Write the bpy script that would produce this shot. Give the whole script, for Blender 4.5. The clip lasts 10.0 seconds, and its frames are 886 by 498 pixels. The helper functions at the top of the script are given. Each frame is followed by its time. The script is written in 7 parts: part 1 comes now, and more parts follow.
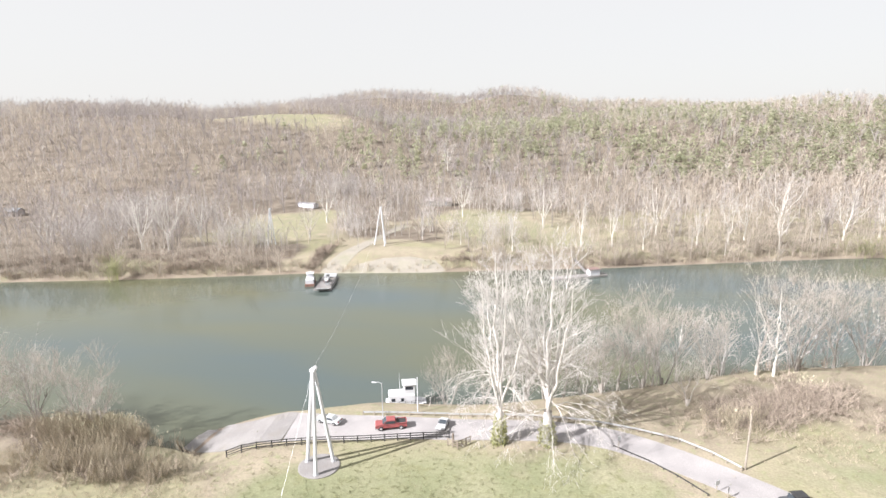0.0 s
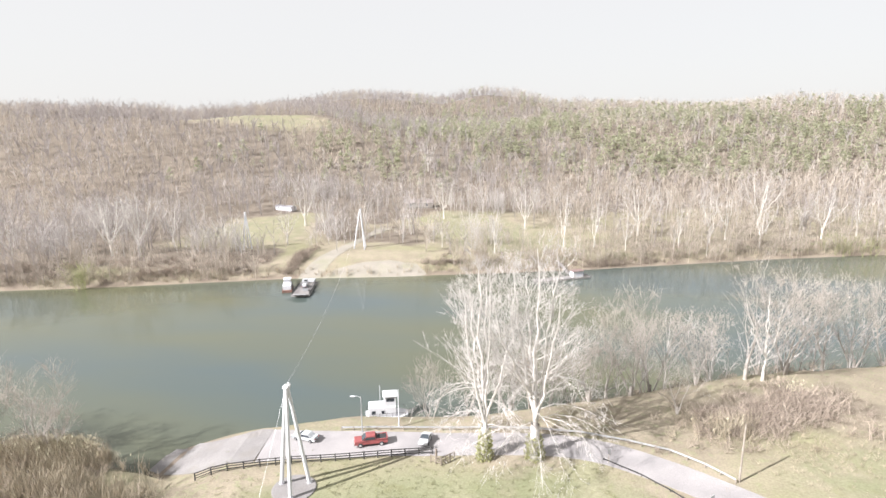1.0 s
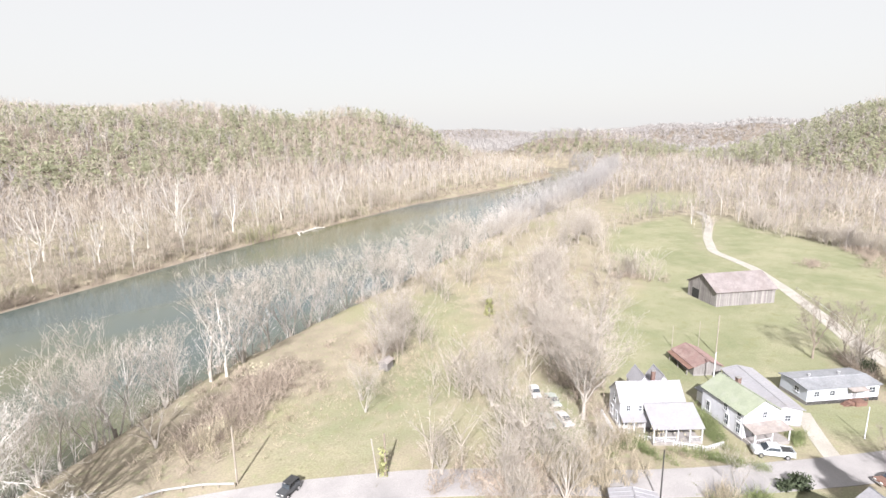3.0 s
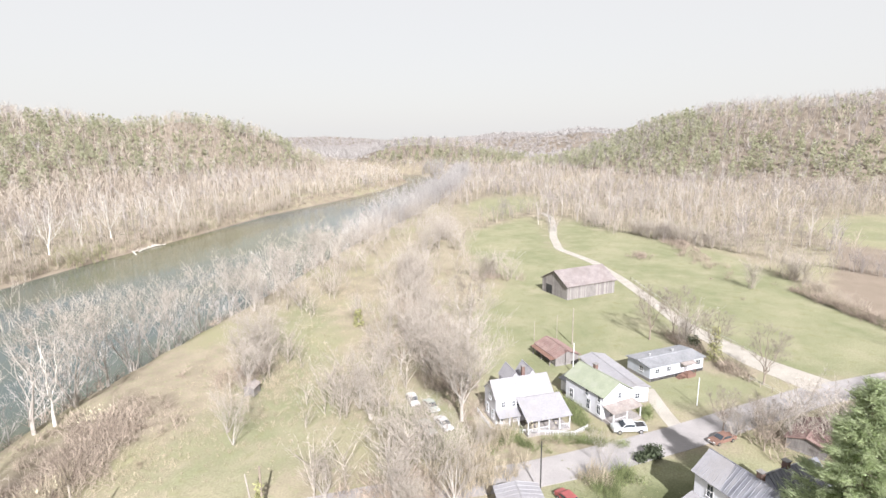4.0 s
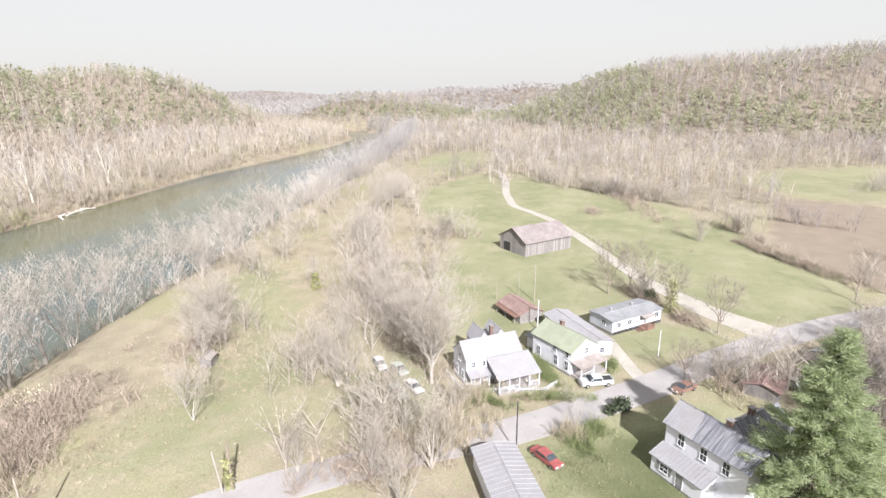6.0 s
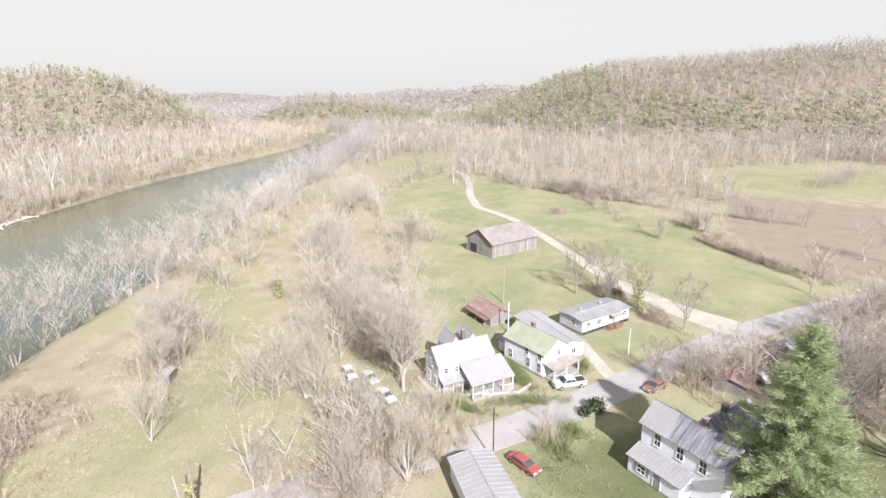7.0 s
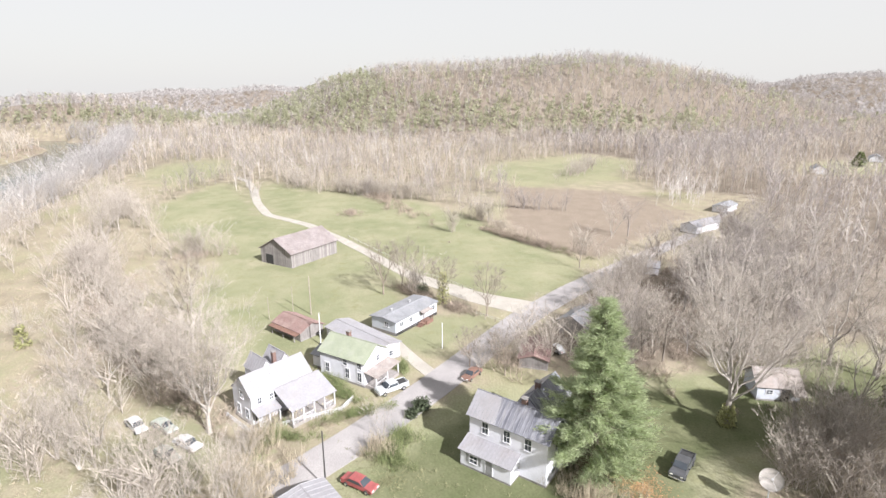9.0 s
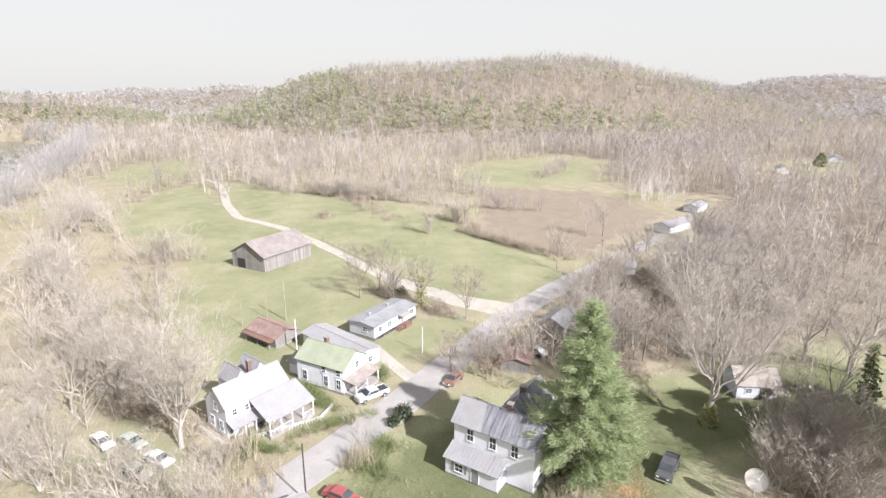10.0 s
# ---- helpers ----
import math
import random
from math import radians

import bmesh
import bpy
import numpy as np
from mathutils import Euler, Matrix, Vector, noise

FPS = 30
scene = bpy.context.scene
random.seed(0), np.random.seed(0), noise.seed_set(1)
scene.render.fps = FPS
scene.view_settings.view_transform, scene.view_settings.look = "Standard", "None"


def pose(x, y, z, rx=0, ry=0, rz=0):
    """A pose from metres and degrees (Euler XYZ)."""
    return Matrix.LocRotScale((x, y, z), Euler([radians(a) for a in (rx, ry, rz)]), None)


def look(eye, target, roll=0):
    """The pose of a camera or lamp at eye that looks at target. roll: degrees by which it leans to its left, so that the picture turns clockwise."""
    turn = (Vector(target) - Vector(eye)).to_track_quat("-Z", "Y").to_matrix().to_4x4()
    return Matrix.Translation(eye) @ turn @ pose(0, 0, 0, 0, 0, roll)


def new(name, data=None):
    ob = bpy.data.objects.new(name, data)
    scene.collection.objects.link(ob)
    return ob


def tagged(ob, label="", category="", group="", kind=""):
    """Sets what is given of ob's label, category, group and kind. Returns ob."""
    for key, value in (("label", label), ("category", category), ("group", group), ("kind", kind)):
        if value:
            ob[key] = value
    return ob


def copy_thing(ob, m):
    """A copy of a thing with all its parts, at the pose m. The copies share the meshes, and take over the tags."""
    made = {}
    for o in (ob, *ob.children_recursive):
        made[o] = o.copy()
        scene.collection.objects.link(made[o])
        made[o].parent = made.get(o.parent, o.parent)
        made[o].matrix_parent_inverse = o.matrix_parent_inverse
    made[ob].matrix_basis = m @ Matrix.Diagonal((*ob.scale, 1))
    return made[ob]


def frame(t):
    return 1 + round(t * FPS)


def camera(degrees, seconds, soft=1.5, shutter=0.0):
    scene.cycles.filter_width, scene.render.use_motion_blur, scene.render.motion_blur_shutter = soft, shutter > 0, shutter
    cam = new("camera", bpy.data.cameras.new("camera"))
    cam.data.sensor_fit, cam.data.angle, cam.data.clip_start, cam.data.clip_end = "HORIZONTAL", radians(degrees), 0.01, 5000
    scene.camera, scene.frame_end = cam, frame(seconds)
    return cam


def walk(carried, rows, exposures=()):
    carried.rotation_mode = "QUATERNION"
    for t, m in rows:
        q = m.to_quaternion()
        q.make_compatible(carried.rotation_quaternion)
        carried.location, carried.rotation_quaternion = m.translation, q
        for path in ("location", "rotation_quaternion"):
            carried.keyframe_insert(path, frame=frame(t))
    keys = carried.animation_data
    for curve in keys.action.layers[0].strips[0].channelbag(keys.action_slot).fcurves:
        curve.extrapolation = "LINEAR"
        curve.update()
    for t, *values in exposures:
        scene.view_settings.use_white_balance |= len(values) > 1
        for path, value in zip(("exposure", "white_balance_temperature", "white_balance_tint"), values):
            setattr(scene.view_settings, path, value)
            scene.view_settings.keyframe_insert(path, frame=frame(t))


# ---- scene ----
cam = camera(78.7, 10.0)
PATH = [
    (0, (-0.935, -11.564, 48.365), (-1.34, -9.652, 47.939), -0.4),
    (0.5, (-1.433, -9.304, 48.374), (-1.842, -7.393, 47.951), -0.5),
    (1, (-1.666, -7.216, 48.37), (-2.004, -5.291, 47.946), -0.6),
    (1.5, (-1.796, -5.309, 48.307), (-1.755, -3.354, 47.889), -0.7),
    (2, (-1.979, -3.736, 48.212), (-1.49, -1.842, 47.793), -0.7),
    (2.5, (-2.392, -2.454, 48.159), (-1.364, -0.791, 47.736), -0.8),
    (3, (-2.749, -0.961, 48.149), (-1.302, 0.352, 47.72), -0.8),
    (4.5, (-2.776, 3.052, 48.082), (-0.998, 3.855, 47.639), -0.7),
    (5, (-2.445, 4.287, 47.989), (-0.663, 5.03, 47.466), -0.7),
    (5.5, (-1.864, 5.322, 47.91), (-0.077, 6.026, 47.354), -0.5),
    (7, (0.312, 8.012, 47.609), (2.15, 8.57, 47.051), -0.5),
    (7.5, (1.216, 8.849, 47.544), (3.103, 9.208, 46.986), -0.4),
    (8, (2.123, 9.536, 47.429), (4.039, 9.67, 46.871), -0.2),
    (8.5, (3.066, 10.271, 47.275), (4.984, 10.177, 46.719), -0.1),
    (9, (3.942, 10.957, 47.135), (5.853, 10.764, 46.581), 0.0),
    (9.5, (4.861, 11.524, 47.019), (6.769, 11.289, 46.465), 0.2),
    (10, (5.874, 12.031, 46.944), (7.774, 11.737, 46.393), 0.3),
]
walk(cam, [(t, look(eye, target, roll)) for t, eye, target, roll in PATH], [(0, 1.42), (1.5, 1.42), (2.5, 1.46), (3.2, 1.40), (5, 1.34), (10, 1.36)])

# ---- world, sun, exposure ----
SUN_AZ, SUN_EL = 233.0, 36.0          # compass-like: degrees from +y towards +x, and height
world = bpy.data.worlds.new("sky")
world.use_nodes = True
scene.world = world
wn, wl = world.node_tree.nodes, world.node_tree.links
sky = wn.new("ShaderNodeTexSky")
sky.sky_type = "NISHITA"
sky.sun_disc = False
sky.sun_elevation, sky.sun_rotation = radians(SUN_EL), radians(SUN_AZ)
sky.air_density, sky.dust_density, sky.ozone_density = 1.0, 2.5, 1.0
soft = wn.new("ShaderNodeHueSaturation")
soft.inputs["Saturation"].default_value = 0.9
soft.inputs["Value"].default_value = 0.085
veil = wn.new("ShaderNodeMix")              # a thin bright veil of high cloud over the blue
veil.data_type = "RGBA"
veil.inputs["Factor"].default_value = 0.92
veil.inputs["B"].default_value = (0.340, 0.336, 0.336, 1)
wl.new(sky.outputs["Color"], soft.inputs["Color"])
wl.new(soft.outputs["Color"], veil.inputs["A"])
wl.new(veil.outputs["Result"], wn["Background"].inputs["Color"])
wn["Background"].inputs["Strength"].default_value = 1.0
sun = new("sun", bpy.data.lights.new("sun", "SUN"))
sun.data.energy, sun.data.angle, sun.data.color = 4.7, radians(0.6), (1.0, 0.975, 0.975)
_a, _e = radians(SUN_AZ), radians(SUN_EL)
sun.matrix_basis = look((math.sin(_a) * math.cos(_e) * 300, math.cos(_a) * math.cos(_e) * 300, math.sin(_e) * 300), (0, 0, 0))

# ---- small mesh kit ----
class Mesher:
    """Collects vertices and faces in local metres."""

    def __init__(self):
        self.v, self.f = [], []

    def add(self, verts, faces):
        n = len(self.v)
        self.v += [tuple(p) for p in verts]
        self.f += [tuple(i + n for i in face) for face in faces]
        return self

    def box(self, x0, y0, z0, x1, y1, z1):
        return self.add([(x0, y0, z0), (x1, y0, z0), (x1, y1, z0), (x0, y1, z0), (x0, y0, z1), (x1, y0, z1), (x1, y1, z1), (x0, y1, z1)],
                        [(0, 3, 2, 1), (4, 5, 6, 7), (0, 1, 5, 4), (1, 2, 6, 5), (2, 3, 7, 6), (3, 0, 4, 7)])

    def soft_box(self, x0, y0, z0, x1, y1, z1, b):
        """A box with chamfered edges."""
        c = [(x0, x1), (y0, y1), (z0, z1)]
        bm = bmesh.new()
        vs = [bm.verts.new((c[0][i], c[1][j], c[2][k])) for i in (0, 1) for j in (0, 1) for k in (0, 1)]
        for q in ((0, 1, 3, 2), (4, 6, 7, 5), (0, 4, 5, 1), (2, 3, 7, 6), (0, 2, 6, 4), (1, 5, 7, 3)):
            bm.faces.new([vs[i] for i in q])
        bmesh.ops.bevel(bm, geom=list(bm.edges), offset=b, segments=1, affect="EDGES")
        bm.verts.index_update()
        self.add([v.co for v in bm.verts], [[v.index for v in f.verts] for f in bm.faces])
        bm.free()
        return self

    def tube(self, pts, radii, n=6, cap=True):
        pts = [Vector(p) for p in pts]
        base = len(self.v)
        ref = Vector((0.31, 0.77, 0.55))
        for i, p in enumerate(pts):
            d = (pts[min(i + 1, len(pts) - 1)] - pts[max(i - 1, 0)]).normalized()
            a = d.cross(ref)
            a = a.normalized() if a.length > 1e-4 else Vector((1, 0, 0))
            b = d.cross(a)
            for k in range(n):
                t = 2 * math.pi * k / n
                self.v.append(tuple(p + (a * math.cos(t) + b * math.sin(t)) * radii[i]))
        for i in range(len(pts) - 1):
            for k in range(n):
                q = base + i * n
                self.f.append((q + k, q + (k + 1) % n, q + n + (k + 1) % n, q + n + k))
        if cap:
            self.f.append(tuple(base + k for k in range(n))[::-1])
            self.f.append(tuple(base + (len(pts) - 1) * n + k for k in range(n)))
        return self

    def lathe(self, rings, n=16):
        """Rings of (radius, z) round the z axis."""
        base = len(self.v)
        for r, z in rings:
            self.v += [(r * math.cos(2 * math.pi * k / n), r * math.sin(2 * math.pi * k / n), z) for k in range(n)]
        for i in range(len(rings) - 1):
            for k in range(n):
                q = base + i * n
                self.f.append((q + k, q + (k + 1) % n, q + n + (k + 1) % n, q + n + k))
        self.f.append(tuple(base + k for k in range(n))[::-1])
        self.f.append(tuple(base + (len(rings) - 1) * n + k for k in range(n)))
        return self

    def slab(self, quad, thick):
        """A quad of four points, given thickness downwards along its normal."""
        q = [Vector(p) for p in quad]
        nrm = (q[1] - q[0]).cross(q[3] - q[0]).normalized() * thick
        return self.add(q + [p - nrm for p in q], [(0, 1, 2, 3), (7, 6, 5, 4), (0, 4, 5, 1), (1, 5, 6, 2), (2, 6, 7, 3), (3, 7, 4, 0)])

    def prism(self, outline, z0, z1):
        """An upright prism on an outline of (x, y), counter-clockwise."""
        n = len(outline)
        return self.add([(x, y, z0) for x, y in outline] + [(x, y, z1) for x, y in outline],
                        [tuple(range(n))[::-1], tuple(range(n, 2 * n))] + [(i, (i + 1) % n, n + (i + 1) % n, n + i) for i in range(n)])

    def side_prism(self, outline, y0, y1):
        """A prism on an outline of (x, z), drawn along y."""
        n = len(outline)
        return self.add([(x, y0, z) for x, z in outline] + [(x, y1, z) for x, z in outline],
                        [tuple(range(n)), tuple(range(n, 2 * n))[::-1]] + [((i + 1) % n, i, n + i, n + (i + 1) % n) for i in range(n)])

    def mesh(self, name, smooth=False):
        me = bpy.data.meshes.new(name)
        me.from_pydata(self.v, [], self.f)
        if smooth:
            me.polygons.foreach_set("use_smooth", [True] * len(me.polygons))
        me.update()
        return me


def part(name, shape, material, parent, label="", smooth=False):
    me = shape.mesh(name, smooth) if isinstance(shape, Mesher) else shape
    if not me.materials:
        me.materials.append(material)
    ob = new(name, me)
    ob.parent = parent
    return tagged(ob, label)


def thing(name, at, turn=0.0, label="", category="", group="", scale=1.0):
    """An Empty at the base of a thing. turn: degrees about z; its parts are children."""
    ob = new(name)
    ob.empty_display_size = 0.3
    ob.matrix_basis = pose(at[0], at[1], at[2], 0, 0, turn) @ Matrix.Scale(scale, 4)
    return tagged(ob, label, category, group)


def triangles(name, corners, material, smooth=False):
    """A mesh of loose triangles from an array (n, 3, 3)."""
    n = len(corners)
    me = bpy.data.meshes.new(name)
    me.vertices.add(3 * n)
    me.vertices.foreach_set("co", np.ascontiguousarray(corners, dtype=np.float32).ravel())
    me.loops.add(3 * n)
    me.loops.foreach_set("vertex_index", np.arange(3 * n, dtype=np.int32))
    me.polygons.add(n)
    me.polygons.foreach_set("loop_start", np.arange(0, 3 * n, 3, dtype=np.int32))
    me.update()
    me.materials.append(material)
    return me


# ---- materials ----
def material(name, light, dark, size=1.0, rough=0.8, metal=0.0, bump=0.0, fine=0.1, island=0.0, objects=0.0, stain=None, stain_size=6.0, stain_amount=0.5,
             stretch=(1, 1, 1), spec=0.4, glow=0.0, grit=0.21):
    """A surface of two colours mixed by coarse and fine noise, in metres. island, objects: how much pieces differ."""
    m = bpy.data.materials.new(name)
    m.use_nodes = True
    n, l = m.node_tree.nodes, m.node_tree.links
    b = n["Principled BSDF"]
    geo = n.new("ShaderNodeNewGeometry")
    tex = n.new("ShaderNodeTexCoord")
    mapping = n.new("ShaderNodeMapping")
    mapping.inputs["Scale"].default_value = stretch
    l.new(geo.outputs["Position"] if objects == 0 else tex.outputs["Object"], mapping.inputs["Vector"])

    def noise_of(metres, detail=4.0):
        t = n.new("ShaderNodeTexNoise")
        t.inputs["Scale"].default_value, t.inputs["Detail"].default_value = 1.0 / metres, detail
        l.new(mapping.outputs["Vector"], t.inputs["Vector"])
        return t.outputs["Fac"]

    def ramp_of(fac, lo, hi):
        r = n.new("ShaderNodeMapRange")
        r.inputs["From Min"].default_value, r.inputs["From Max"].default_value = lo, hi
        l.new(fac, r.inputs["Value"])
        return r.outputs["Result"]

    def blend(fac, a, c):
        x = n.new("ShaderNodeMix")
        x.data_type = "RGBA"
        for socket, v in ((x.inputs["Factor"], fac), (x.inputs["A"], a), (x.inputs["B"], c)):
            if isinstance(v, (tuple, float, int)):
                socket.default_value = (*v, 1) if isinstance(v, tuple) else v
            else:
                l.new(v, socket)
        return x.outputs["Result"]

    coarse, grain = ramp_of(noise_of(size), 0.3, 0.7), noise_of(fine, 3.0)
    colour = blend(coarse, tuple(light), tuple(dark))
    g = n.new("ShaderNodeMapRange")
    g.inputs["From Min"].default_value, g.inputs["From Max"].default_value = 0.25, 0.75
    g.inputs["To Min"].default_value, g.inputs["To Max"].default_value = 1 - grit, 1 + grit
    l.new(grain, g.inputs["Value"])
    mul = n.new("ShaderNodeVectorMath")
    mul.operation = "SCALE"
    l.new(colour, mul.inputs[0])
    l.new(g.outputs["Result"], mul.inputs["Scale"])
    colour = mul.outputs["Vector"]
    if stain:
        s = ramp_of(noise_of(stain_size, 6.0), 0.5, 0.68)
        k = n.new("ShaderNodeMath")
        k.operation = "MULTIPLY"
        k.inputs[1].default_value = stain_amount
        l.new(s, k.inputs[0])
        colour = blend(k.outputs["Value"], colour, tuple(stain))
    for amount, source in ((island, geo.outputs["Random Per Island"]), (objects, n.new("ShaderNodeObjectInfo").outputs["Random"])):
        if amount:
            v = n.new("ShaderNodeMapRange")
            v.inputs["To Min"].default_value, v.inputs["To Max"].default_value = 1 - amount, 1 + amount
            l.new(source, v.inputs["Value"])
            s2 = n.new("ShaderNodeVectorMath")
            s2.operation = "SCALE"
            l.new(colour, s2.inputs[0])
            l.new(v.outputs["Result"], s2.inputs["Scale"])
            colour = s2.outputs["Vector"]
    l.new(colour, b.inputs["Base Color"])
    b.inputs["Roughness"].default_value, b.inputs["Metallic"].default_value = rough, metal
    b.inputs["Specular IOR Level"].default_value = spec
    if bump:
        h = n.new("ShaderNodeBump")
        h.inputs["Strength"].default_value, h.inputs["Distance"].default_value = 1.0, bump
        l.new(grain, h.inputs["Height"])
        l.new(h.outputs["Normal"], b.inputs["Normal"])
    if glow:
        # thin leaves let some light through
        thin, both = n.new("ShaderNodeBsdfTranslucent"), n.new("ShaderNodeMixShader")
        l.new(colour, thin.inputs["Color"])
        both.inputs["Fac"].default_value = glow
        l.new(b.outputs["BSDF"], both.inputs[1])
        l.new(thin.outputs["BSDF"], both.inputs[2])
        l.new(both.outputs["Shader"], n["Material Output"].inputs["Surface"])
    return m


M_TWIG = material("bare_twigs", (0.418, 0.385, 0.374), (0.276, 0.249, 0.242), 46, 0.9, island=0.2, spec=0.1, glow=0.35)
M_TWIG_TAN = material("tan_twigs", (0.514, 0.461, 0.402), (0.370, 0.325, 0.281), 46, 0.9, island=0.2, spec=0.1, glow=0.35)
# far twigs: aerial haze is mixed into this paler grey
M_TWIG_HAZE = material("haze_paled_twigs", (0.44, 0.42, 0.42), (0.37, 0.352, 0.35), 60, 0.9, island=0.12, spec=0.1, glow=0.4)
M_TWIG_PALE = material("pale_twigs", (0.497, 0.465, 0.439), (0.389, 0.359, 0.337), 7, 0.85, island=0.2, spec=0.15, glow=0.3)
M_TWIG_CREAM = material("cream_twigs", (0.460, 0.419, 0.378), (0.361, 0.324, 0.292), 7, 0.85, island=0.25, spec=0.15, glow=0.3)
M_TWIG_WHITE = material("white_twigs", (0.575, 0.547, 0.528), (0.445, 0.417, 0.404), 3, 0.8, island=0.2, spec=0.15, glow=0.25)
M_TWIG_BROWN = material("brown_twigs", (0.246, 0.215, 0.187), (0.173, 0.150, 0.132), 4, 0.9, island=0.2, spec=0.1)
M_BARK_FAR = material("pale_sycamore_bark", (0.623, 0.6, 0.562), (0.517, 0.49, 0.448), 4, 0.8, fine=0.5)
M_WILLOW = material("willow_buds", (0.357, 0.365, 0.205), (0.281, 0.289, 0.152), 4, 0.85, island=0.2, glow=0.4)
M_PLUME = material("reed_plumes", (0.486, 0.454, 0.339), (0.383, 0.346, 0.253), 2, 0.9, island=0.2)
M_TWIG_BANK = material("bank_twigs", (0.520, 0.489, 0.472), (0.399, 0.373, 0.359), 7, 0.85, island=0.25, spec=0.15)
M_BARK_PALE = material("pale_grey_bark", (0.372, 0.346, 0.319), (0.274, 0.247, 0.224), 1.4, 0.85, bump=0.01, fine=0.2)
M_BARK = material("grey_bark", (0.258, 0.22, 0.182), (0.167, 0.137, 0.114), 1.2, 0.9, bump=0.02, fine=0.15)
M_BARK_WHITE = material("sycamore_bark", (0.614, 0.587, 0.572), (0.522, 0.492, 0.470), 1.6, 0.75, bump=0.01, fine=0.3, stain=(0.353, 0.303, 0.250), stain_size=1.1, stain_amount=0.3)
# cedar green lightened and dulled, so the haze sits in the colour
M_CEDAR_HAZE = material("haze_paled_cedar", (0.44, 0.445, 0.325), (0.335, 0.345, 0.24), 22, 0.85, island=0.2, spec=0.2, glow=0.62)
M_PINE = material("pine_needles", (0.51, 0.57, 0.37), (0.35, 0.405, 0.25), 2.2, 0.75, island=0.28, spec=0.25, glow=0.7)
M_IVY = material("ivy_leaves", (0.476, 0.478, 0.257), (0.321, 0.328, 0.168), 1.0, 0.6, island=0.4, glow=0.55)
M_BRUSH = material("dry_brush", (0.349, 0.293, 0.246), (0.243, 0.200, 0.166), 5, 0.9, island=0.35, spec=0.1)
M_REED = material("pale_reeds", (0.405, 0.355, 0.275), (0.29, 0.247, 0.186), 3, 0.9, island=0.3, spec=0.1)
# evergreen leaves with the shade they stand in put into the colour
M_LEAF_SHADED = material("shade_darkened_leaves", (0.060, 0.074, 0.042), (0.036, 0.046, 0.028), 1.0, 0.7, island=0.35, spec=0.25)
M_GREENBRUSH = material("green_brush", (0.182, 0.213, 0.099), (0.122, 0.137, 0.068), 3, 0.85, island=0.4, spec=0.15)
M_GRASS = material("grass_blades", (0.260, 0.258, 0.158), (0.210, 0.210, 0.122), 3, 0.9, island=0.25, spec=0.1)
M_CONCRETE = material("pale_concrete", (0.225, 0.214, 0.211), (0.181, 0.170, 0.169), 3.5, 0.85, bump=0.01, fine=0.2, stain=(0.178, 0.160, 0.142), stain_size=4.0, stain_amount=0.45)
M_ROAD = material("worn_asphalt", (0.312, 0.295, 0.296), (0.247, 0.233, 0.236), 5.0, 0.85, bump=0.01, fine=0.12, stain=(0.182, 0.175, 0.179), stain_size=7.0, stain_amount=0.6)
M_GRAVEL = material("gravel_track", (0.352, 0.330, 0.300), (0.280, 0.260, 0.232), 3.0, 0.9, bump=0.02, fine=0.15)
M_SAND = material("sand_bank", (0.272, 0.247, 0.213), (0.231, 0.212, 0.179), 6.0, 0.9, bump=0.02, fine=0.3, stain=(0.210, 0.219, 0.114), stain_size=9, stain_amount=0.3)
M_WHITE = material("white_paint", (0.592, 0.598, 0.629), (0.528, 0.532, 0.560), 1.5, 0.6, fine=0.3, grit=0.06)
M_CLAP = material("white_clapboard", (0.620, 0.626, 0.680), (0.556, 0.559, 0.611), 1.2, 0.65, fine=0.25, stain=(0.481, 0.472, 0.481), stain_size=2.0, stain_amount=0.12, grit=0.06)
M_ROOF_WHITE = material("pale_metal_roof", (0.277, 0.272, 0.290), (0.242, 0.237, 0.257), 2.2, 0.5, metal=0.1, fine=0.3, stain=(0.224, 0.207, 0.205), stain_size=2.5, stain_amount=0.4, grit=0.1)
M_ROOF_TIN = material("weathered_tin_roof", (0.234, 0.238, 0.269), (0.082, 0.084, 0.105), 1.5, 0.5, metal=0.15, fine=0.4, stain=(0.312, 0.304, 0.312), stain_size=1.2, stain_amount=0.5, objects=0.01, stretch=(2.2, 0.4, 0.4))
M_ROOF_BARN = material("bleached_tin_roof", (0.252, 0.223, 0.223), (0.198, 0.172, 0.173), 2.0, 0.6, metal=0.1, fine=0.4, stain=(0.169, 0.136, 0.128), stain_size=2.2, stain_amount=0.4)
M_ROOF_GREEN = material("green_shingles", (0.247, 0.27, 0.205), (0.205, 0.226, 0.171), 1.5, 0.85, bump=0.01, fine=0.25, stain=(0.274, 0.281, 0.251), stain_size=1.8, stain_amount=0.35, grit=0.1)
M_ROOF_RED = material("rusty_red_roof", (0.213, 0.144, 0.133), (0.16, 0.106, 0.099), 1.4, 0.7, fine=0.3, stain=(0.274, 0.22, 0.198), stain_size=1.6, stain_amount=0.4)
M_ROOF_BROWN = material("brown_shingles", (0.266, 0.232, 0.217), (0.201, 0.175, 0.167), 1.2, 0.85, fine=0.25, stain=(0.319, 0.304, 0.3), stain_size=1.5, stain_amount=0.5)
M_LEAF_LITTER = material("orange_leaves", (0.319, 0.205, 0.106), (0.228, 0.144, 0.076), 1.5, 0.9, island=0.35)
M_ROOF_GREY = material("grey_roof", (0.228, 0.232, 0.251), (0.175, 0.179, 0.194), 2.0, 0.7, fine=0.3, stain=(0.304, 0.304, 0.312), stain_size=2.5, stain_amount=0.3)
